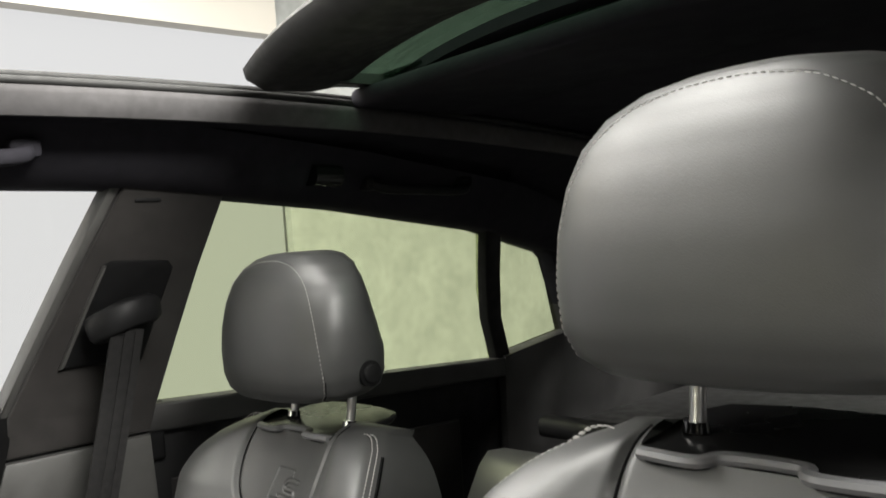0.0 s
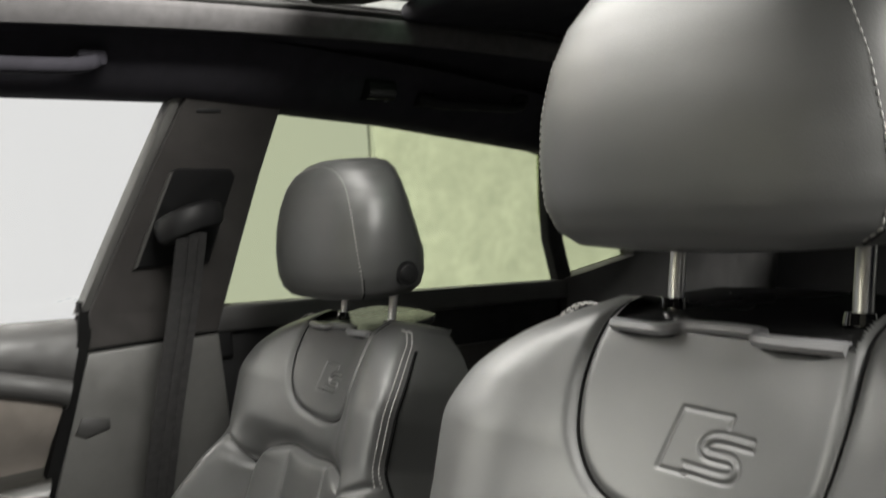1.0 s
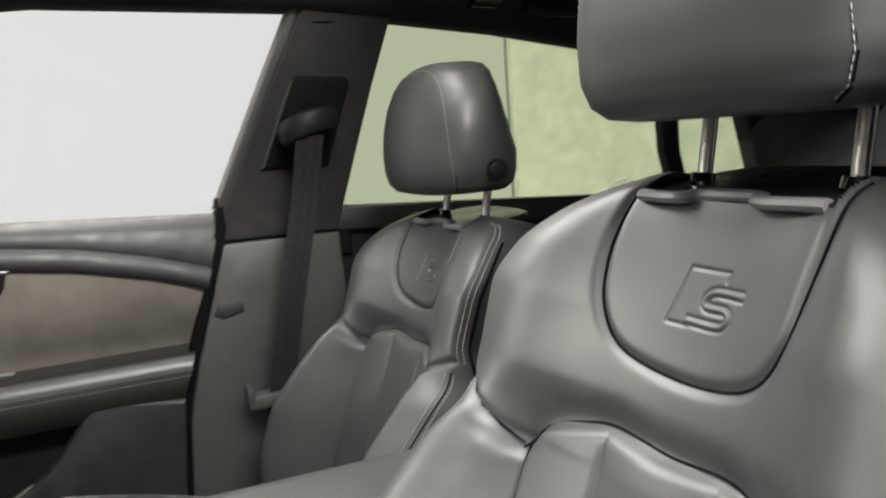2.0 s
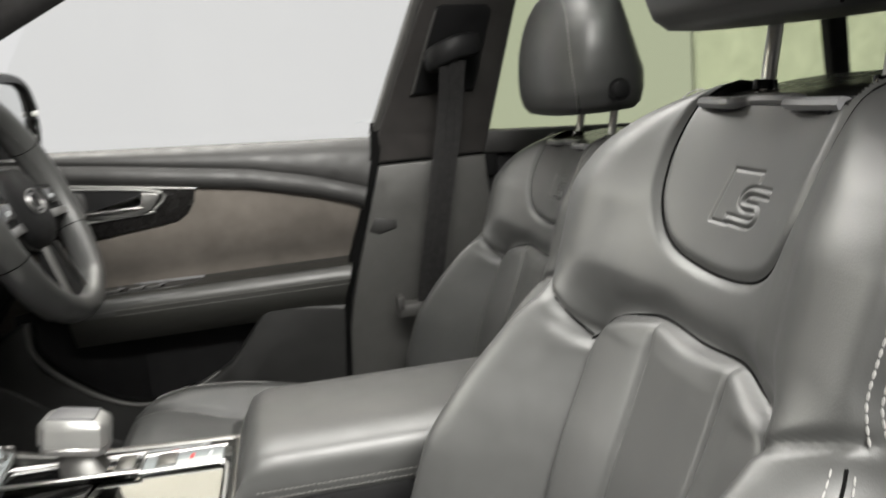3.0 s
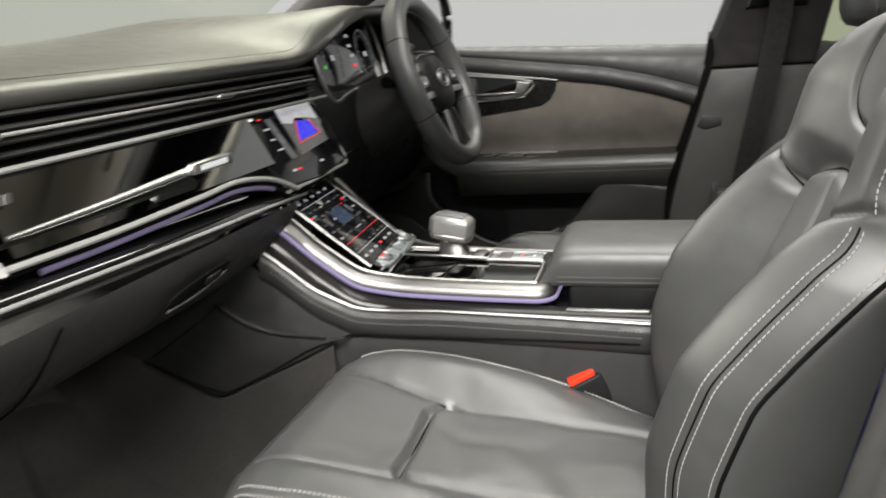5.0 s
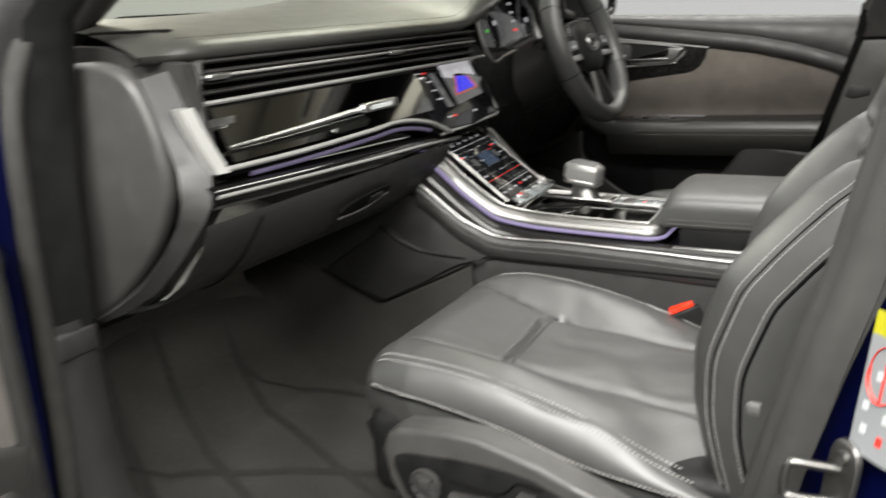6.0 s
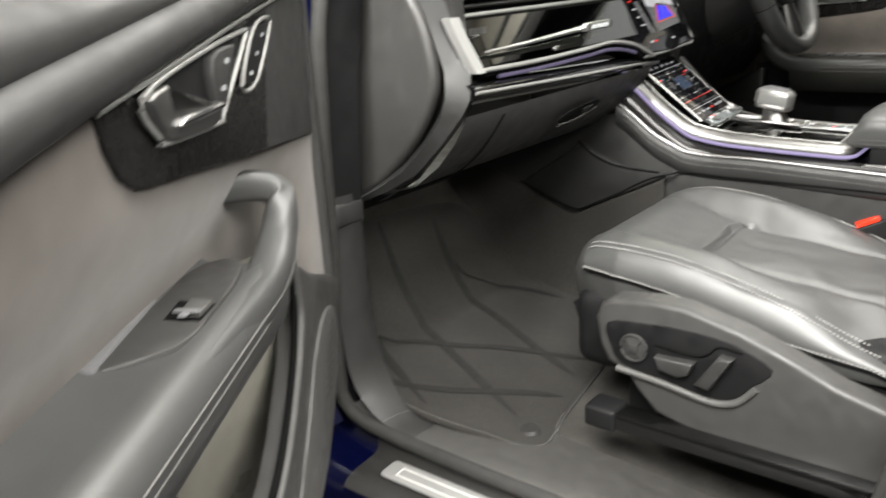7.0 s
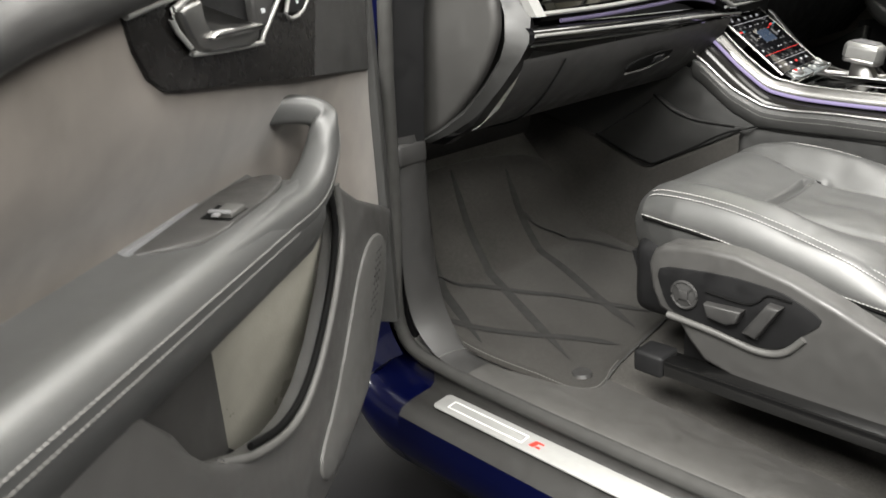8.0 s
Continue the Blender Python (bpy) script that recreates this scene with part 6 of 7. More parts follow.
pad_shape = curve([(-0.066, -0.050), (0.0, -0.068), (0.066, -0.050), (0.076, 0.005), (0.060, 0.052), (0.0, 0.062), (-0.060, 0.052), (-0.076, 0.005)], 4, True)
part("airbag", loft([[wm @ Vector((x * k, y * k, z)) for x, y, *_ in [tuple(p) for p in pad_shape]] for k, z in ((0.92, -0.050), (1.0, -0.030), (1.0, -0.006), (0.94, 0.006), (0.80, 0.013), (0.50, 0.017), (0.15, 0.018))]), PLASTIC, wheel, "grained airbag cover", smooth=60)
for k in range(2):
    part("emblem_ring", tube([wm @ Vector((0.034 * math.cos(a) * (1 - 0.35 * k), 0.002 + 0.019 * math.sin(a) * (1 - 0.35 * k), 0.0185)) for a in np.linspace(0, 2 * math.pi, 28)[:-1]], 0.0017, 6, closed=True), ALU, wheel, "plain chrome emblem ring")
part("airbag_edge", tube([wm @ Vector((x, y, -0.004)) for x, y, *_ in [tuple(p) for p in pad_shape]], 0.0018, 6, closed=True), SATIN, wheel, "fine satin edge of the airbag cover", smooth=60)
for sx in (-1, 1):
    part("spoke", prism([(sx * 0.058, -0.030), (sx * 0.162, -0.024), (sx * 0.162, 0.020), (sx * 0.062, 0.030)][::sx], 0.022, wm @ pose(0, 0, -0.018), 0.006, 3), PLASTIC, wheel, smooth=50)
    part("spoke_trim", prism([(sx * 0.070, -0.032), (sx * 0.154, -0.034), (sx * 0.158, -0.022), (sx * 0.074, -0.018)][::sx], 0.006, wm @ pose(0, 0, 0.003), 0.002), ALU, wheel, "satin silver spoke trim")
    part("thumb_keys", prism([(sx * 0.080, -0.010), (sx * 0.134, -0.012), (sx * 0.136, 0.014), (sx * 0.082, 0.018)][::sx], 0.008, wm @ pose(0, 0, 0.003), 0.004, 3), PIANO, wheel, smooth=50)
    part("key_mark", prism([(sx * 0.100, -0.002), (sx * 0.116, -0.003), (sx * 0.117, 0.003), (sx * 0.101, 0.004)][::sx], 0.001, wm @ pose(0, 0, 0.0112), 0), GREYINK, wheel, smooth=0)
    part("shift_paddle", prism([(sx * 0.086, 0.000), (sx * 0.136, 0.006), (sx * 0.140, 0.052), (sx * 0.104, 0.060)][::sx], 0.006, wm @ pose(0, 0, -0.030), 0.002), SATIN, wheel, "dark metal shift paddle")
    for y in (0.088, -0.060):
        a0 = math.asin(y / R) if sx > 0 else math.pi - math.asin(y / R)
        c, d = Vector((R * math.cos(a0), R * math.sin(a0), 0)), Vector((math.cos(a0), math.sin(a0), 0))
        part("rim_joint", tube([wm @ (c + d * 0.0190 * math.cos(b) + Vector((0, 0, 0.0250 * math.sin(b)))) for b in np.linspace(0, 2 * math.pi, 25)[:-1]], 0.0009, 5, closed=True), GAP, wheel)
part("lower_spoke", prism([(-0.022, -0.060), (-0.046, -0.160), (0.046, -0.160), (0.022, -0.060)], 0.016, wm @ pose(0, 0, -0.014), 0.004), PLASTIC, wheel)
for sx in (-1, 1):
    part("lower_trim", tube([wm @ Vector((sx * 0.026, -0.064, 0.004)), wm @ Vector((sx * 0.048, -0.156, 0.004))], 0.0058, 8, flat=0.5), ALU, wheel, "silver edge of the lower spoke")
part("column", tube([wm @ Vector((0, 0, -0.01)), wm @ Vector((0, -0.01, -0.10)), wm @ Vector((0, -0.02, -0.22))], [0.062, 0.070, 0.080], 20), PADDING, wheel, "grey steering column cover", smooth=60)
for sx in (-1, 1):
    part("stalk", tube([wm @ Vector((sx * 0.04, 0.01, -0.055)), wm @ Vector((sx * 0.12, 0.025, -0.05)), wm @ Vector((sx * 0.165, 0.03, -0.045))], [0.008, 0.009, 0.012], 10), PIANO, wheel, "black column stalk", smooth=60)

# ---------------------------------------------------------------- centre console
con = thing("centre_console", (0, 0.3, 0.46), "black centre console with silver frame and violet light line", "centre console")


def rail_z(y):
    """Height of the console's upper edge along the car."""
    return float(hermite(y, [-0.10, 0.20, 0.42, 0.50, 0.56, 0.64, 0.70], [0.868, 0.872, 0.880, 0.893, 0.932, 1.004, 1.05]))


def drop(y):
    """How far the chrome line lies under the upper edge."""
    return float(hermite(y, [0.0, 0.05, 0.35, 0.52, 0.58, 0.66], [0.038, 0.036, 0.030, 0.044, 0.058, 0.064]))


def edge_x(y):
    return float(np.interp(y, [-0.1, 0.2, 0.45, 0.65, 0.75], [0.118, 0.118, 0.125, 0.152, 0.165]))


# the metal frame runs down one side, round the rear and up the other
half_way = [((-edge_x(y), y, rail_z(y)), (-1, 0)) for y in np.linspace(0.648, 0.222, 36)]
half_way += [((-edge_x(0.2) + 0.028 - 0.028 * math.cos(a), 0.218 - 0.028 * math.sin(a), rail_z(0.2)), (-math.cos(a), -math.sin(a))) for a in np.linspace(0.15, math.pi / 2, 7)]
way = half_way + [((-p[0], p[1], p[2]), (-n[0], n[1])) for p, n in half_way[::-1]]


def along(profile):
    return [[(p[0] + n[0] * dx, p[1] + n[1] * dx, p[2] + dz) for dx, dz in profile] for p, n in way]


part("frame_rail", loft(along([(-0.024, -0.010), (-0.024, 0.007), (-0.017, 0.010), (-0.004, 0.006), (0.005, -0.003), (0.005, -0.010)])), SATIN, con, "satin aluminium console frame", smooth=50)
part("frame_edge", loft(along([(-0.026, 0.004), (-0.026, 0.009), (-0.0235, 0.0105), (-0.022, 0.008)])), SATIN, con, "bright inner edge of the frame", smooth=50)
part("light_strip", tube([(p[0] + n[0] * 0.005, p[1] + n[1] * 0.005, p[2] - 0.0135) for p, n in way[1:-1]], 0.0036, 8), AMBIENT, con, "violet ambient light line", smooth=60)
for side in (-1, 1):
    ys2 = np.linspace(0.02, 0.66, 44)
    rows = [[(side * (edge_x(y) + dx), y, rail_z(y) - 0.022 - dz * (drop(y) - 0.024)) for dx, dz in ((0.0, 0.0), (0.014, 0.2), (0.022, 0.6), (0.024, 1.0))] for y in ys2]
    part("gloss_side", loft(rows, False), GLOSSDARK, con, "gloss black console side", smooth=60)
    line = [(side * (edge_x(y) + 0.026), y, rail_z(y) - drop(y)) for y in ys2]
    part("chrome_line", tube(line, 0.0024, 8), ALU, con, "thin chrome line", smooth=60)
    # metal bar added to draw a reflection on the gloss side
    part("rear_inlay", box((side * 0.124 if side > 0 else -0.1345, 0.035, 0.844), (side * 0.1345 if side > 0 else -0.124, 0.165, 0.851), 0.003), ALU, con, "short bright inlay")
    rows = [[(side * (edge_x(y) + dx), y, rail_z(y) - drop(y) - dz) for dx, dz in ((0.023, 0.002), (0.0305, 0.005), (0.0335, 0.014), (0.0345, 0.028), (0.0335, 0.042), (0.029, 0.048))] for y in ys2]
    part("knee_pad", loft(rows, False), CONSOLE, con, "stitched black leather knee pad", smooth=60)
    for dz in (0.011, 0.021):
        part("seam_thread", stitches([(side * (edge_x(y) + 0.0338), y, rail_z(y) - drop(y) - dz) for y in np.linspace(0.05, 0.64, 60)], 0.0062, 0.0048, 0.0007, 0.0004, (side, 0, 0)), DOORTHREAD, con, kind="stuff", smooth=0)
    ys3 = np.linspace(-0.12, 1.12, 50)
    rows = [[(side * min(0.1845, edge_x(y) + dx), y, rail_z(y) - drop(y) - 0.040 - dz * (rail_z(y) - drop(y) - 0.040 - 0.45)) for dx, dz in ((0.024, 0.0), (0.030, 0.08), (0.034, 0.3), (0.040, 0.6), (0.05, 1.0))] for y in ys3]
    part("side_wall", loft(rows, False), CONSOLE, con, "dark lower console side", smooth=60)
    rows = []
    for y in np.linspace(0.54, 1.12, 34):
        top = float(np.interp(y, [0.539, 0.65, 0.71, 0.758, 0.79, 0.84, 0.908, 1.12], [0.800, 0.746, 0.716, 0.692, 0.698, 0.719, 0.749, 0.80]))
        base = floor_z(0, y) + 0.010
        out = 0.1865
        rows.append([(side * (out - 0.004), y, top), (side * (out + 0.003), y, top - 0.003), (side * (out + 0.005), y, top - 0.010)] + [(side * (out + 0.006 + 0.030 * q ** 4), y, top - 0.010 + (base - top + 0.010) * q) for q in (0.3, 0.6, 0.8, 0.92, 1.0)])
    part("tunnel_carpet", loft(rows, False), MATCLOTH, con, "black velour carpet up the tunnel side", smooth=60)
    part("side_flap", prism([(0.905, 0.755), (0.739, 0.862), (0.70, 0.839), (0.642, 0.818), (0.572, 0.811), (0.519, 0.812), (0.60, 0.772), (0.70, 0.722), (0.752, 0.702), (0.80, 0.712)], side * 0.010, axes((side * 0.186, 0, 0), (0, 1, 0), (0, 0, 1)), 0.004), CONSOLE, con, "grained side flap", smooth=45)
    for seam in ([(0.748, 0.866), (0.743, 0.860), (0.695, 0.830), (0.637, 0.815), (0.55, 0.811)], [(0.908, 0.756), (0.84, 0.726), (0.790, 0.705), (0.758, 0.699), (0.71, 0.722), (0.65, 0.752), (0.539, 0.806), (0.40, 0.8055), (0.05, 0.803)]):
        part("panel_seam", tube([(side * (0.196 if y > 0.53 else edge_x(y) + 0.034), y, z) for y, z in curve(seam, 5)], 0.0022, 6), GAP, con)
# top deck of the console
deck = [[(x, y, rail_z(y) - 0.002) for x in np.linspace(-0.105, 0.105, 8)] for y in np.linspace(0.195, 0.52, 14)]
part("deck", slab(deck, 0.03), GLOSSMIRROR, con, "mirror-black console deck", smooth=60)
lid = part("sliding_lid", slab([[(x, y + 0.28 * max(0, 0.02 - x) * max(0, (y - 0.30) / 0.07), rail_z(y) + 0.004 + 0.05 * (x + 0.04)) for x in np.linspace(-0.090, 0.018, 6)] for y in np.linspace(0.226, 0.366, 8)], 0.005), GLOSSMIRROR, con, "gloss black roll lid", smooth=60)
part("lid_edge", tube(curve([(-0.094, 0.30, 0.878), (-0.094, 0.228, 0.876), (-0.086, 0.221, 0.877), (0.010, 0.221, 0.882), (0.018, 0.228, 0.883)], 4), 0.0022, 8), FRAMEMETAL, lid, "thin metal edge of the lid", smooth=60)
part("lid_line", box((-0.0905, 0.262, 0.8765), (-0.0865, 0.385, 0.8790), 0.001), FRAMEMETAL, lid)
part("lid_well", prism(curve([(-0.086, 0.392), (-0.030, 0.380), (0.012, 0.376), (0.018, 0.392), (0.010, 0.452), (-0.040, 0.458), (-0.088, 0.452)], 3, True), 0.002, Matrix.Translation((0, 0, 0.8815)), 0.001), PIANO, con, "open black cup tray", smooth=45)
part("tray_edge", tube(curve([(-0.092, 0.470, 0.893), (-0.050, 0.472, 0.897), (0.000, 0.478, 0.898), (0.016, 0.486, 0.899)], 5), 0.0030, 8), CHROME, con, "bent bright tray edge", smooth=60)
part("tray_edge", tube(curve([(-0.080, 0.486, 0.896), (-0.045, 0.487, 0.898), (0.004, 0.492, 0.900)], 5), 0.0022, 8), FRAMEMETAL, con, smooth=60)
# selector in its long frame
gm = axes((0.045, 0.388, 0.888), (1, 0, 0), (0, 1, 0.035))
gear = thing("gear_selector", (0.045, 0.388, 0.881), "squared silver gear selector in a slim metal frame", "gear lever")
part("selector_slot", box((-0.022, -0.060, 0.000), (0.022, 0.090, 0.004), 0.002, m=gm), PIANO, gear, "gloss black slot")
part("selector_frame", tube([gm @ Vector(p) for p in ((-0.0245, -0.066, 0.004), (-0.0245, 0.088, 0.004), (-0.018, 0.095, 0.004), (0.018, 0.095, 0.004), (0.0245, 0.088, 0.004), (0.0245, -0.066, 0.004))], 0.0030, 8, closed=True, flat=0.8), ALU, gear, "satin metal slot frame", smooth=50)
part("selector_step", box((-0.020, -0.058, 0.004), (0.020, -0.036, 0.007), 0.002, m=gm), SATIN, gear)
part("selector_stem", loft([[gm @ Vector((sx * w, sy * l + 0.004 * k, z)) for sx, sy in ((-1, -0.7), (-0.7, -1), (0.7, -1), (1, -0.7), (1, 0.7), (0.7, 1), (-0.7, 1), (-1, 0.7))] for k, (w, l, z) in enumerate(((0.021, 0.026, 0.004), (0.018, 0.022, 0.018), (0.015, 0.017, 0.030), (0.017, 0.020, 0.040)))]), SATIN, gear, smooth=40)
part("knob_band", prism([(-0.027, -0.034), (-0.014, -0.041), (0.016, -0.041), (0.028, -0.030), (0.029, 0.020), (0.020, 0.032), (-0.014, 0.034), (-0.028, 0.024)], 0.010, gm @ pose(0, 0.010, 0.034, 8), 0.004, 3), ALU, gear, "bright band under the knob", smooth=50)
kn = prism([(-0.026, -0.036), (-0.012, -0.042), (0.016, -0.042), (0.028, -0.030), (0.030, 0.020), (0.020, 0.034), (-0.014, 0.036), (-0.028, 0.024)], 0.032, gm @ pose(0, 0.010, 0.043, 8), 0.012, 4)
part("selector_knob", kn, KNOBGREY, gear, "satin silver knob", smooth=50)
part("knob_top", prism([(-0.018, -0.030), (0.018, -0.030), (0.020, 0.016), (-0.018, 0.022)], 0.003, gm @ pose(0, 0.008, 0.0742, 8), 0.001), LIPGREY, gear)
# park button strip and the shift marks
strip = part("park_strip", box((0.024, 0.226, 0.8795), (0.068, 0.322, 0.8865), 0.003), PADGLASS, con, "pale glassy park button strip")
for x0 in (0.0225, 0.0695):
    part("strip_edge", tube([(x0, 0.224, 0.884), (x0, 0.324, 0.886)], 0.0022, 6), ALU, strip)
part("park_key", box((0.028, 0.282, 0.8865), (0.064, 0.306, 0.8885), 0.002), SATIN, strip)
for y0 in (0.240, 0.262):
    part("strip_mark", box((0.040, y0, 0.8866), (0.052, y0 + 0.004, 0.8872), 0), GLOW_RED if y0 > 0.25 else GREYINK, strip, smooth=0)
for k, material in enumerate((GLOW_GREY, GLOW_GREY, GLOW_RED, GLOW_GREY, GLOW_GREY)):
    part("shift_mark", box((0.078, 0.255 + 0.016 * k, 0.8805), (0.085, 0.262 + 0.016 * k, 0.8817), 0), material, con, smooth=0)
part("mark_rim", tube([(0.0745, 0.246, 0.8815), (0.0885, 0.246, 0.8815), (0.0885, 0.338, 0.8835), (0.0745, 0.338, 0.8835)], 0.0008, 5, closed=True), GREYINK, con)

# lower touch screen with its key pad
lower = thing("climate_screen", (-0.02, 0.56, 0.90), "lit climate control touch screen set in the console", "display")
lm = axes((-0.027, 0.568, 0.968), (1, 0.06, 0.02), (-0.05, 0.775, 0.63)) @ Matrix.Diagonal((0.88, 1, 1, 1))
part("screen_glass", box((-0.108, -0.088, 0.0), (0.108, 0.090, 0.006), 0.003, m=lm), SCREEN, lower)
for x in (-0.110, 0.110):
    part("screen_edge", tube([lm @ Vector((x, -0.09, 0.004)), lm @ Vector((x, 0.092, 0.004))], 0.0022, 6), SATIN, lower)
rng = random.Random(5)
for k in range(5):
    part("icon", box((-0.088 + 0.036 * k, 0.070, 0.0062), (-0.080 + 0.036 * k, 0.075, 0.0066), 0, m=lm), GLOW_WHITE, lower, smooth=0)
for row, y in enumerate((0.046, 0.030, 0.012, -0.006, -0.024)):
    for col in range(7):
        x, w, h = -0.096 + 0.027 * col + rng.uniform(0, 0.012), rng.uniform(0.004, 0.011), rng.uniform(0.0018, 0.005)
        part("icon", box((x, y, 0.0062), (x + w, y + h, 0.0066), 0, m=lm), rng.choice((GLOW_GREY, GLOW_GREY, GLOW_GREY, GLOW_WHITE, GLOW_TEAL if col < 3 else GLOW_GREY, GLOW_RED if col > 4 and row == 1 else GLOW_GREY)), lower, smooth=0)
for x, c in ((-0.072, GLOW_GREY), (0.050, GLOW_GREY)):
    part("seat_icon", box((x, 0.006, 0.006), (x + 0.010, 0.026, 0.0066), 0, m=lm), c, lower, smooth=0)
for y, c in ((-0.036, GLOW_RED), (-0.059, GLOW_WHITE), (0.060, GLOW_WHITE)):
    part("divider", box((-0.10, y, 0.0062), (0.10, y + 0.0009, 0.0066), 0, m=lm), c, lower, smooth=0)
for x0, c in ((0.070, GLOW_RED), (0.086, GLOW_TEAL), (-0.104, GLOW_RED), (-0.090, GLOW_TEAL)):
    part("heat_bar", box((x0, 0.036, 0.0062), (x0 + 0.013, 0.040, 0.0066), 0, m=lm), c, lower, smooth=0)
part("seat_picture", box((-0.030, -0.004, 0.0060), (0.034, 0.030, 0.0063), 0, m=lm), GLOW_NAVY, lower, smooth=0)
for k in range(7):
    part("key_mark", box((-0.094 + 0.028 * k, -0.054, 0.0062), (-0.085 + 0.028 * k, -0.050, 0.0066), 0, m=lm), GLOW_GREY, lower, smooth=0)
for k in range(6):
    part("key_mark", box((-0.092 + 0.032 * k, -0.074, 0.0062), (-0.082 + 0.032 * k, -0.069, 0.0066), 0, m=lm), GLOW_RED if k == 3 else GLOW_WHITE, lower, smooth=0)
pad = thing("start_key_pad", (-0.02, 0.49, 0.885), "silver key pad with start and volume keys", "key pad")
pm = axes((0.022, 0.503, 0.9055), (1, 0.06, 0), (0, 0.92, 0.38))
part("pad_plate", prism(curve([(-0.086, -0.020), (-0.060, -0.026), (0.060, -0.026), (0.086, -0.020), (0.094, 0.0), (0.086, 0.020), (0.060, 0.024), (-0.060, 0.024), (-0.086, 0.020), (-0.094, 0.0)], 3, True), 0.008, pm @ pose(0, 0, -0.004), 0.003, 3), PADGLASS, pad, "pale glassy key plate", smooth=50)
part("pad_rim", tube([pm @ Vector((x, y, 0.003)) for x, y, *_ in [tuple(p) for p in curve([(-0.088, -0.022), (0.088, -0.022), (0.096, 0.0), (0.088, 0.022), (-0.088, 0.022), (-0.096, 0.0)], 4, True)]], 0.0016, 6, closed=True), ALU, pad, "thin metal rim", smooth=60)
for x in (-0.064, 0.066):
    dial = part("dial_ring", tube([pm @ Vector((x + 0.0165 * math.cos(a), 0.0165 * math.sin(a), 0.006)) for a in np.linspace(0, 2 * math.pi, 25)[:-1]], 0.0030, 8, closed=True), ALU, pad, "bright ring of a round key", smooth=60)
    part("dial_face", tube([pm @ Vector((x, 0, 0.003)), pm @ Vector((x, 0, 0.0062))], 0.0150, 20), LIPGREY if x < 0 else PADGLASS, dial)
for x in (-0.040, -0.002, 0.040):
    part("key_joint", box((x - 0.0008, -0.020, 0.0038), (x + 0.0008, 0.020, 0.0044), 0, m=pm), GAP, pad, smooth=0)
for x in (-0.022, 0.018):
    part("key_mark", box((x - 0.006, -0.002, 0.0040), (x + 0.006, 0.002, 0.0046), 0, m=pm), WHITEINK, pad, smooth=0)
part("pad_mark", box((-0.072, -0.003, 0.0062), (-0.058, 0.003, 0.0068), 0, m=pm), GLOW_RED, pad, smooth=0)

# padded centre armrest
arm = thing("padded_elbow_rest", (0.03, 0.02, 0.80), "padded black leather centre armrest with stitched edge", "armrest")
rows = []
for y in np.linspace(0, 1, 26):
    yy = 0.205 - 0.42 * y
    k = min(1, max(0.0, math.sqrt(max(0, 1 - (1 - min(1, y / 0.10)) ** 2)))) if y < 0.10 else 1.0
    w, z0 = 0.110, 0.874
    h = 0.024 + 0.044 * k
    half = [(0.0, z0 + h), (w * 0.6, z0 + h - 0.001), (w * 0.88, z0 + h - 0.008), (w * 0.99, z0 + h * 0.72), (w, z0 + h * 0.45), (w * 0.985, z0 + 0.008), (w * 0.95, z0)]
    rows.append([(x + 0.018, yy, z) for x, z in half[::-1]] + [(0.018 - x, yy, z) for x, z in half[1:]])
part("cushion", loft(rows), LEATHER, arm, smooth=60)
for side in (-1, 1):
    for dz in (0.018, 0.026):
        part("seam_thread", stitches([(0.018 + side * 0.1105, y, 0.864 + dz) for y in np.linspace(0.18, -0.18, 30)], 0.006, 0.004, 0.0008, 0.0005, (side, 0, 0)), DOORTHREAD, arm, kind="stuff", smooth=0)
part("armrest_box", box((-0.085, -0.20, 0.800), (0.118, 0.165, 0.876), 0.008), PLASTIC, arm, "dark box under the armrest")
part("storage_bin", box((-0.118, -0.24, 0.60), (0.118, 0.20, 0.830), 0.01), PLASTIC, con)

# ---------------------------------------------------------------- mat, belts, seals, striker, mirror
mat_thing = thing("floor_mat", (-0.45, 0.75, FZ), "black velour floor mat with pressed diagonal lines", "floor mat")
outline = curve([(-0.74, 1.04), (-0.775, 0.96), (-0.802, 0.901), (-0.832, 0.834), (-0.842, 0.758), (-0.832, 0.68), (-0.805, 0.594), (-0.788, 0.532), (-0.756, 0.503), (-0.713, 0.506), (-0.646, 0.525), (-0.40, 0.56), (-0.20, 0.58), (-0.185, 0.75), (-0.19, 0.93), (-0.22, 1.06), (-0.45, 1.10), (-0.66, 1.09)], 4, True)
mv = [(x, y, floor_z(-0.5, y) + 0.010) for x, y, *_ in [tuple(p) for p in outline]]
cx, cy = -0.48, 0.76
ringsm = [[(cx + (x - cx) * k, cy + (y - cy) * k, floor_z(-0.5, cy + (y - cy) * k) + h) for x, y, z in mv] for k, h in [(1.0, 0.004), (1.0, 0.011), (0.985, 0.014)] + [(k, 0.013) for k in np.linspace(0.95, 0.001, 20)]]
part("mat_body", loft(ringsm, True, False), MATCLOTH, mat_thing, smooth=60)
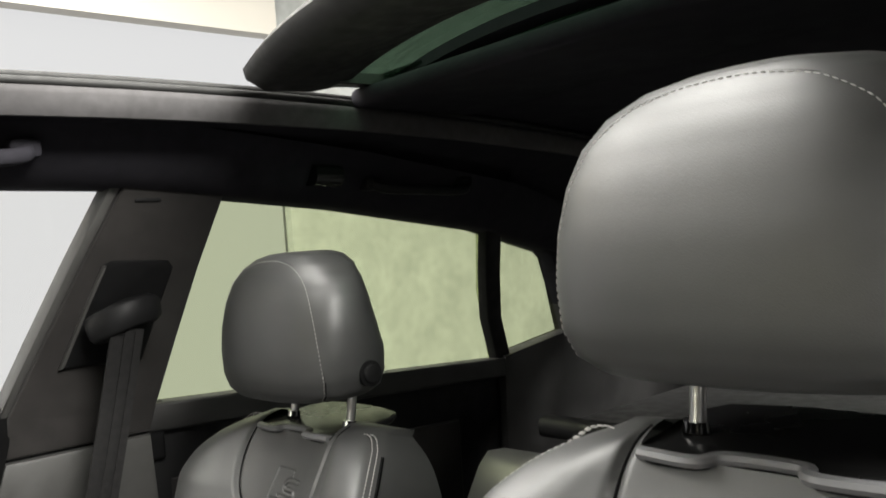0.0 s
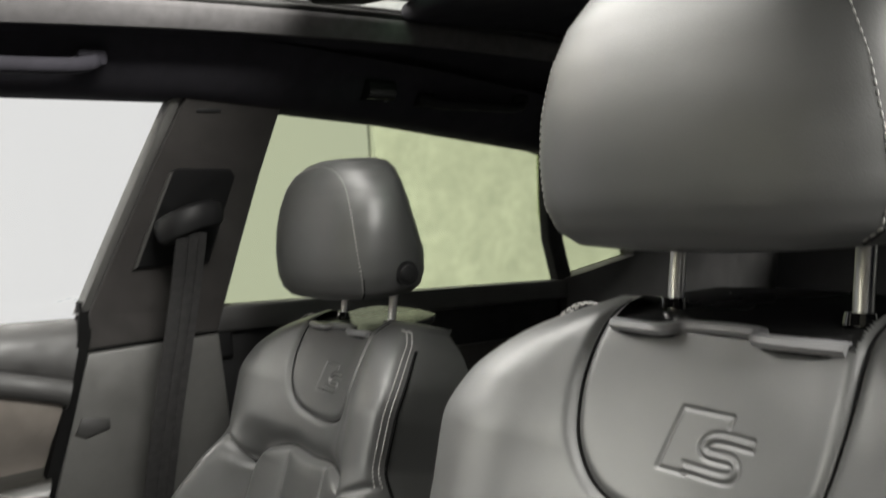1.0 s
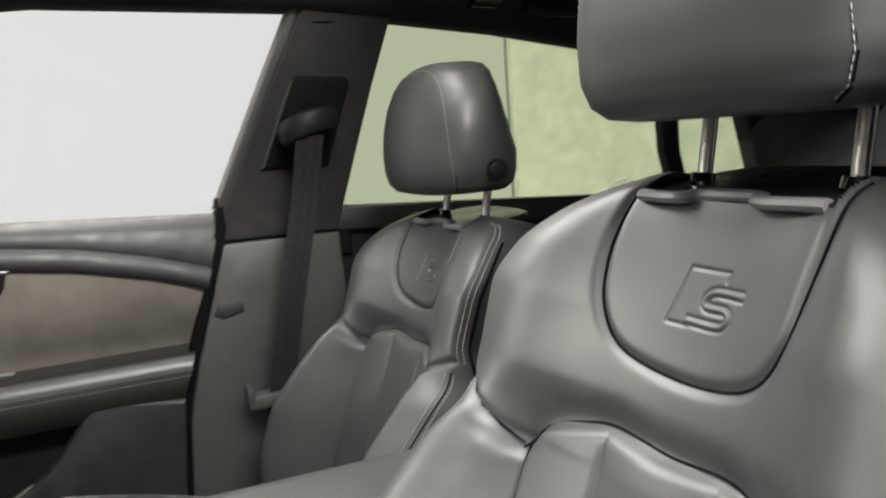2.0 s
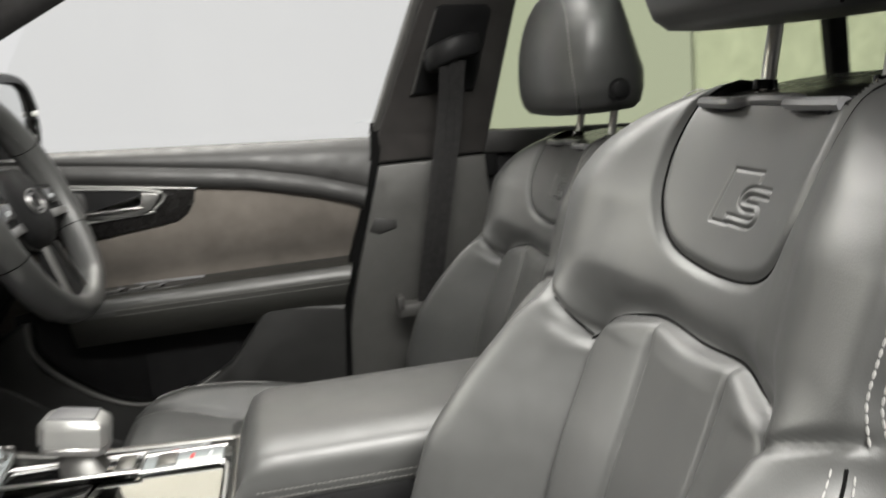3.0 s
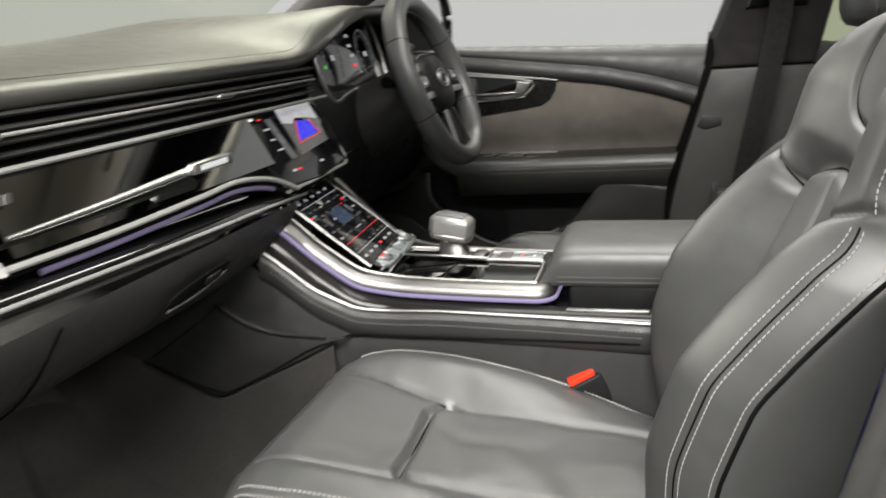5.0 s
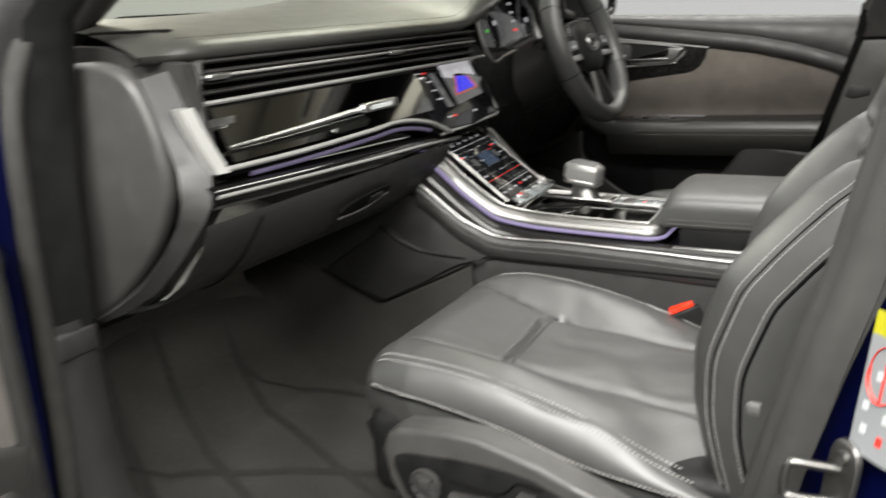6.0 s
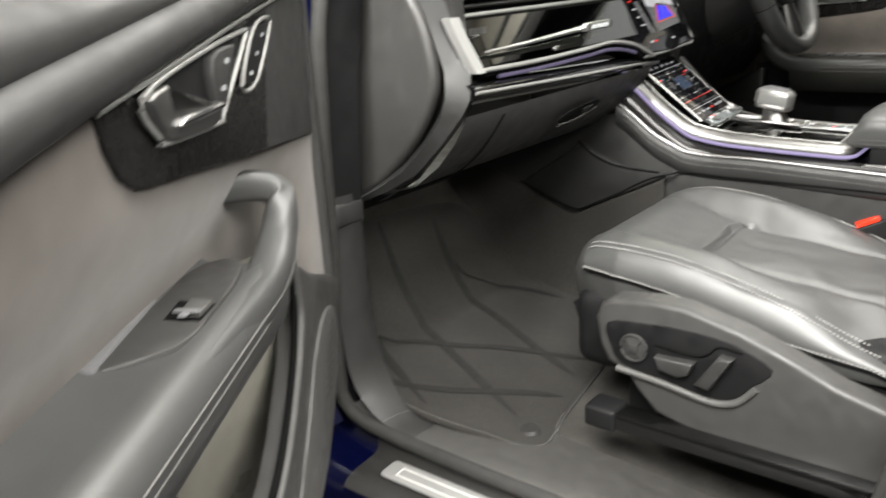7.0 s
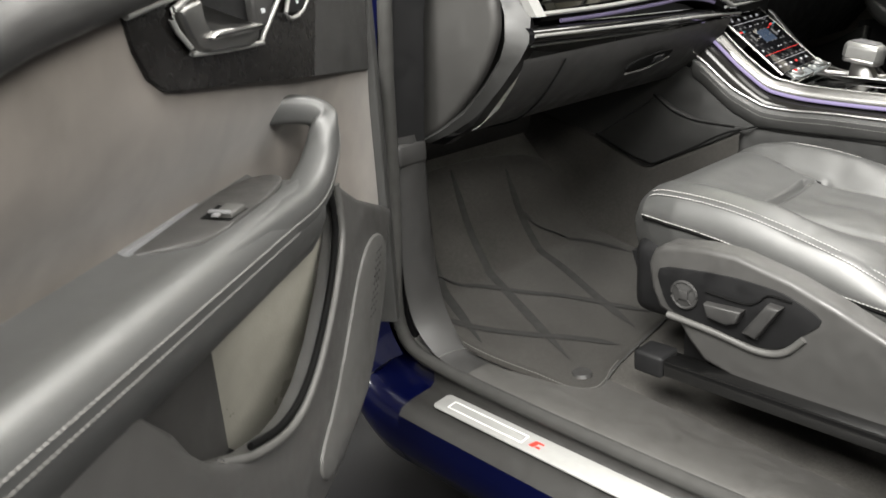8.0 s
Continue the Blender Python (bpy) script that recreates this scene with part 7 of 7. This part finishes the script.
for ln in (((-0.66, 1.06), (-0.705, 0.99), (-0.745, 0.89), (-0.812, 0.725)), ((-0.52, 1.09), (-0.575, 0.99), (-0.605, 0.89), (-0.655, 0.755), (-0.718, 0.585)), ((-0.36, 1.06), (-0.411, 0.973), (-0.443, 0.83), (-0.49, 0.685), (-0.522, 0.573)),
           ((-0.40, 0.983), (-0.385, 0.943), (-0.326, 0.905), (-0.278, 0.839), (-0.25, 0.76)), ((-0.77, 0.955), (-0.666, 0.88), (-0.601, 0.80), (-0.541, 0.736), (-0.489, 0.656), (-0.44, 0.58)), ((-0.82, 0.845), (-0.785, 0.775), (-0.74, 0.715), (-0.64, 0.61), (-0.60, 0.555))):
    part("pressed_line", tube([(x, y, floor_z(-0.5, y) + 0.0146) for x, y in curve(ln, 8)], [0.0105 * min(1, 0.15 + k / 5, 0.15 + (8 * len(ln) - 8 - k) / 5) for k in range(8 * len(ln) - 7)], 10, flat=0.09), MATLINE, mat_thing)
part("edge_thread", stitches([(cx + (x - cx) * 0.99, cy + (y - cy) * 0.99, floor_z(-0.5, y) + 0.0142) for x, y, z in [p for p in mv if p[0] < -0.60 and p[1] < 0.91]], 0.006, 0.0042, 0.0007, 0.0), DOORTHREAD, mat_thing, kind="stuff", smooth=0)
part("mat_clip", tube([(-0.735, 0.545, floor_z(0, 0.545) + 0.012), (-0.735, 0.545, floor_z(0, 0.545) + 0.018)], [0.020, 0.017], 24), PADDING, mat_thing, "round mat clip")

buckle = thing("belt_buckle", (-0.135, 0.13, 0.56), "black seat belt buckle with a red release key", "belt buckle")
bm_ = axes((-0.150, 0.140, 0.742), (0.25, -0.87, 0.43), (0.95, 0.28, 0.02))
part("buckle_body", box((-0.030, -0.015, -0.10), (0.030, 0.015, 0.0), 0.005, 3, m=bm_), PLASTIC, buckle)
part("release_key", box((-0.022, -0.0105, -0.003), (0.022, 0.0105, 0.009), 0.003, m=bm_), RED, buckle, "red release key")
part("buckle_stalk", tube([(-0.155, 0.13, 0.68), (-0.16, 0.12, 0.55)], 0.016, 8, flat=0.4), PLASTIC, buckle)


def belt(name, pts, width, out, label):
    b = thing(name, (0.69, -0.10, 0.60), label, "seat belt")
    line = curve(pts, 6)

    def strip(lo, hi, lift):
        return slab([[Vector(p) + Vector(out) * w + Vector((-lift, 0, 0)) for w in (lo, hi)] for p in line], 0.002, (1, 0, 0))
    part("webbing", strip(-width / 2, width / 2, 0), WEBBING, b, smooth=60)
    for lo, hi in ((-width / 2, -width / 2 + 0.012), (-0.004, 0.004), (width / 2 - 0.012, width / 2)):
        part("webbing_fold", strip(lo, hi, 0.003), WEBBING, b, smooth=60)
    part("anchor_plate", box((0.662, -0.165, 0.845), (0.705, -0.075, 0.872), 0.006), GREYPLASTIC, b, "small grey belt anchor")
    part("anchor_lug", box((0.658, -0.088, 0.862), (0.700, -0.074, 0.890), 0.005), GREYPLASTIC, b)
    return b


belt("seat_belt", [(0.588, -0.215, 1.345), (0.636, -0.205, 1.22), (0.668, -0.165, 1.0), (0.68, -0.13, 0.80), (0.69, -0.10, 0.60)], 0.048, (0, 0.98, 0.2), "black webbing seat belt on the pillar")

# door opening seals on the passenger side
seal_line = [(-0.70, 0.66, 1.55), (-0.78, 0.78, 1.40), (-0.905, 0.790, 1.24), (-0.924, 0.803, 1.05), (-0.924, 0.812, 0.88), (-0.922, 0.824, 0.72), (-0.922, 0.838, 0.60), (-0.918, 0.836, 0.53), (-0.912, 0.812, 0.488), (-0.904, 0.76, 0.468), (-0.899, 0.68, 0.458), (-0.897, 0.50, 0.452), (-0.896, 0.20, 0.452), (-0.890, 0.04, 0.456), (-0.868, -0.012, 0.50)]
solid("door_seal", tube(curve(seal_line, 8), 0.013, 10), SEAL, "flocked grey rubber seal round the door opening", "door seal", kind="structure", smooth=60)
post = thing("front_post", (-0.86, 0.90, 0.5), "dark trim of the front door post", "door post", kind="structure")
# near-black plastic puts the shade of door and roof into this trim
part("post_trim", loft([[(x + dx, y + dy, z) for dx, dy in ((-0.012, 0.002), (0.028, -0.010), (0.052, -0.012), (0.062, 0.0), (0.066, 0.09), (0.0, 0.11), (-0.02, 0.05))] for x, y, z in ((-0.72, 0.60, 1.56), (-0.80, 0.68, 1.45), (-0.880, 0.775, 1.30), (-0.902, 0.797, 1.10), (-0.906, 0.813, 0.89), (-0.906, 0.822, 0.80), (-0.902, 0.825, 0.70), (-0.890, 0.83, 0.56), (-0.882, 0.82, 0.50))]), PLASTIC, post, smooth=50)
part("post_box", box((-0.918, 0.800, 0.845), (-0.848, 0.90, 0.888), 0.008, 3), PADDING, post, "moulded corner of the post trim")
outer = curve([(-0.918, 0.812, 0.90), (-0.916, 0.818, 0.72), (-0.913, 0.818, 0.60), (-0.908, 0.800, 0.530), (-0.900, 0.755, 0.482), (-0.894, 0.69, 0.4635)], 5)
inside = curve([(-0.846, 0.812, 0.90), (-0.842, 0.812, 0.72), (-0.838, 0.806, 0.60), (-0.838, 0.780, 0.530), (-0.838, 0.738, 0.482), (-0.832, 0.688, 0.4655)], 5)
under = curve([(-0.832, 1.12, 0.90), (-0.830, 1.12, 0.72), (-0.825, 1.10, 0.56), (-0.80, 0.95, 0.44), (-0.76, 0.80, 0.42), (-0.74, 0.69, 0.40)], 5)
kick = []
for o, i, u in zip(outer, inside, under):
    o, i, u = Vector(o), Vector(i), Vector(u)
    bend = min(1.0, max(0.0, (0.62 - o.z) / 0.12))
    swell = Vector((0, -1, 0)).lerp(Vector((0, -0.1, 0.4)), bend)
    kick.append([o, o.lerp(i, 0.2) + swell * 0.008, o.lerp(i, 0.5) + swell * 0.011, o.lerp(i, 0.85) + swell * 0.007, i, i.lerp(u, 0.12) - swell * 0.004, u])
part("kick_panel", loft(kick, False), PADDING, post, "grey moulded foot of the post trim", smooth=60)
part("trim_seam", tube([p + Vector((0, -0.0003, 0.0004)) for p in kick[20][:5]], 0.0009, 6), GREYPLASTIC, post)
corner = [(-0.930, 0.790, 1.25), (-0.936, 0.812, 1.05), (-0.936, 0.826, 0.88), (-0.935, 0.838, 0.72), (-0.935, 0.852, 0.60), (-0.932, 0.852, 0.53), (-0.926, 0.828, 0.476)]
part("post_paint", loft([[(x, y, z), (x - 0.016, y + 0.010, z - 0.006), (x - 0.038, y + 0.030, z - 0.022), (x - 0.060, y + 0.055, z - 0.050), (x - 0.070, y + 0.090, z - 0.10), (x - 0.070, y + 0.16, z - 0.16), (x + 0.02, y + 0.16, z - 0.10)] for x, y, z in [tuple(p) for p in curve(corner, 6)]]), PAINT, post, "glossy dark blue painted door opening", smooth=70)

# painted centre post with striker and sticker
bpost = thing("centre_post", (-0.87, -0.15, 0.45), "dark blue painted centre post of the body", "door post", kind="structure")
part("post_body", loft([[(x - 0.008 - sh, y - 0.020 + dy, z) for x, dy in ((-0.77, -0.005), (-0.800, -0.012), (-0.815, -0.020), (-0.86, -0.066), (-0.905, -0.112), (-0.93, -0.15), (-0.93, -0.34), (-0.76, -0.34))]
                       for y, z, sh in ((0.01, 0.42, 0.0), (-0.045, 0.60, -0.005), (-0.070, 0.80, -0.012), (-0.105, 0.95, -0.022), (-0.145, 1.10, -0.035), (-0.175, 1.25, -0.07), (-0.22, 1.40, -0.15), (-0.28, 1.58, -0.24))]), PAINT, bpost, smooth=50)
jamb = axes((-0.868, -0.163, 0.87), (-0.70, -0.70, 0.0), (0.06, -0.17, 1.0))
inner = [(-0.850, -0.004, 0.47), (-0.836, -0.016, 0.56), (-0.824, -0.040, 0.69), (-0.820, -0.067, 0.82), (-0.816, -0.104, 0.968), (-0.808, -0.127, 1.05), (-0.796, -0.146, 1.13), (-0.76, -0.178, 1.25), (-0.68, -0.222, 1.40), (-0.60, -0.28, 1.57)]
band = [(0.010, -0.026), (-0.002, -0.012), (-0.010, -0.009), (-0.018, -0.014), (-0.021, -0.020), (-0.025, -0.021), (-0.033, -0.027), (-0.035, -0.040), (-0.030, -0.056), (-0.010, -0.056)]
part("post_trim", loft([[(x + dx, y + dy, z) for dx, dy in band] for x, y, z in [tuple(p) for p in curve(inner, 4)]]), SEAL, bpost, "grey pillar trim edge with its rubber seal", smooth=60)
part("trim_clip", box((-0.832, -0.092, 0.903), (-0.822, -0.078, 0.915), 0.003), GREYPLASTIC, bpost, "small grey trim clip")
striker = thing("door_striker", (-0.87, -0.13, 0.85), "bright metal door striker loop", "door striker")
part("striker_plate", prism(curve([(-0.012, -0.030), (0.014, -0.032), (0.018, 0.0), (0.016, 0.036), (-0.002, 0.044), (-0.014, 0.030)], 3, True), 0.006, jamb, 0.002), SATIN, striker, smooth=50)
part("striker_loop", tube(curve([jamb @ Vector(p) for p in ((0.0, 0.016, 0.004), (-0.012, 0.018, 0.034), (-0.018, 0.014, 0.042), (-0.018, -0.010, 0.042), (-0.012, -0.014, 0.034), (0.0, -0.014, 0.004))], 5), 0.0042, 10), SATIN, striker, smooth=60)
for y in (0.028, -0.022):
    part("striker_bolt", tube([jamb @ Vector((0.002, y, 0.005)), jamb @ Vector((0.002, y, 0.010))], 0.007, 12), SATIN, striker)
stick = thing("warning_sticker", (-0.87, -0.17, 0.92), "white warning sticker with yellow band and red ring", "sticker")
sm = jamb @ pose(0.020, 0.098, 0.0012)
part("sticker_paper", prism([(-0.020, -0.060), (0.022, -0.060), (0.022, 0.042), (-0.020, 0.042)], 0.0006, sm, 0), STICKERWHITE, stick, smooth=0)
part("yellow_band", prism([(-0.020, 0.042), (0.022, 0.042), (0.022, 0.062), (-0.020, 0.062)], 0.0006, sm, 0), YELLOWINK, stick, smooth=0)
part("red_ring", tube([sm @ Vector((0.001 + 0.016 * math.cos(a), 0.012 + 0.024 * math.sin(a), 0.0010)) for a in np.linspace(0, 2 * math.pi, 30)[:-1]], 0.0018, 6, closed=True, flat=0.4), REDINK, stick)
part("red_bar", box((0.0, -0.012, 0.0007), (0.002, 0.036, 0.0013), 0, m=sm), REDINK, stick, smooth=0)
for k, (x, y) in enumerate(((-0.014, -0.022), (0.008, -0.026), (-0.012, -0.042), (0.006, -0.046), (-0.006, 0.006), (0.006, 0.014))):
    part("sticker_mark", box((x, y, 0.0007), (x + 0.006, y + 0.008, 0.0011), 0, m=sm), REDINK if k == 3 else GREYINK, stick, smooth=0)

# door mirror seen through the driver's window
mir = thing("door_mirror", (0.93, 0.70, 1.20), "black door mirror outside the driver's window", "door mirror")
mm = axes((0.945, 0.70, 1.318), (1, -0.25, 0), (0, 0.05, 1)) @ Matrix.Diagonal((1.32, 1.12, 1, 1))
shape = curve([(-0.10, -0.072), (0.08, -0.078), (0.118, -0.05), (0.122, 0.03), (0.095, 0.072), (0.0, 0.080), (-0.085, 0.068), (-0.115, 0.02)], 4, True)
part("mirror_housing", prism(shape, -0.10, mm, 0.02, 4), RUBBER, mir, "black mirror housing", smooth=60)
part("mirror_bezel", tube([mm @ Vector((p[0] * 0.90, p[1] * 0.90, 0.004)) for p in shape], 0.011, 10, closed=True, flat=1.2), PIANO, mir, "gloss black mirror rim", smooth=60)
part("mirror_face", prism([(p[0] * 0.80 - 0.012, p[1] * 0.82) for p in shape], 0.004, mm @ pose(0, 0, 0.002), 0.001), MIRROR, mir, smooth=30)
part("turn_lamp", box((0.100, -0.004, 0.010), (0.114, 0.006, 0.016), 0.002, m=mm), WHITEINK, mir, "small pale side marker")
part("mirror_foot", tube([(0.80, 0.72, 1.215), (0.88, 0.71, 1.225), (0.93, 0.74, 1.24)], 0.022, 10), PLASTIC, mir, smooth=60)
solid("mirror_triangle", prism([(0.78, 1.22), (0.60, 1.235), (0.70, 1.36), (0.86, 1.36)], 0.02, axes((0.765, 0, 0), (0, 1, 0), (0, 0, 1)), 0.003), PLASTIC, "black plastic corner trim at the window", "trim", kind="structure")

# rear seat back and luggage space glimpsed between the seats
rear = thing("rear_bench", (0, -1.15, 0.5), "black rear bench behind the front seats", "rear bench")
part("bench_back", loft([[(x, y + 0.02 * (x / 0.6) ** 2, z) for x in np.linspace(-0.64, 0.64, 14)] for y, z in ((-0.72, 0.66), (-0.86, 0.70), (-0.93, 0.90), (-0.97, 0.96), (-1.00, 0.985), (-1.05, 0.98), (-1.10, 0.85))], False), LEATHER, rear, smooth=60)
part("bench_seat", loft([[(x, y, z) for x in np.linspace(-0.64, 0.64, 14)] for y, z in ((-0.36, 0.56), (-0.35, 0.68), (-0.38, 0.715), (-0.6, 0.71), (-0.86, 0.70))], False), LEATHER, rear, smooth=60)
cover = thing("luggage_cover", (0, -1.5, 0.99), "grey roll-out luggage cover behind the rear bench", "luggage cover")
part("cover_cloth", sheet(np.linspace(-0.62, 0.62, 6), np.linspace(-1.85, -1.20, 5), lambda x, y: 1.00, 0.006), PADDING, cover, smooth=60)
part("roller_case", tube([(-0.64, -1.17, 1.000), (0.64, -1.17, 1.000)], 0.030, 14, flat=0.8, up=(0, 0, 1), square=3), PLASTIC, cover, "black roller case", smooth=60)
part("pull_bar", box((-0.60, -1.870, 0.990), (0.60, -1.846, 1.008), 0.004), PLASTIC, cover)
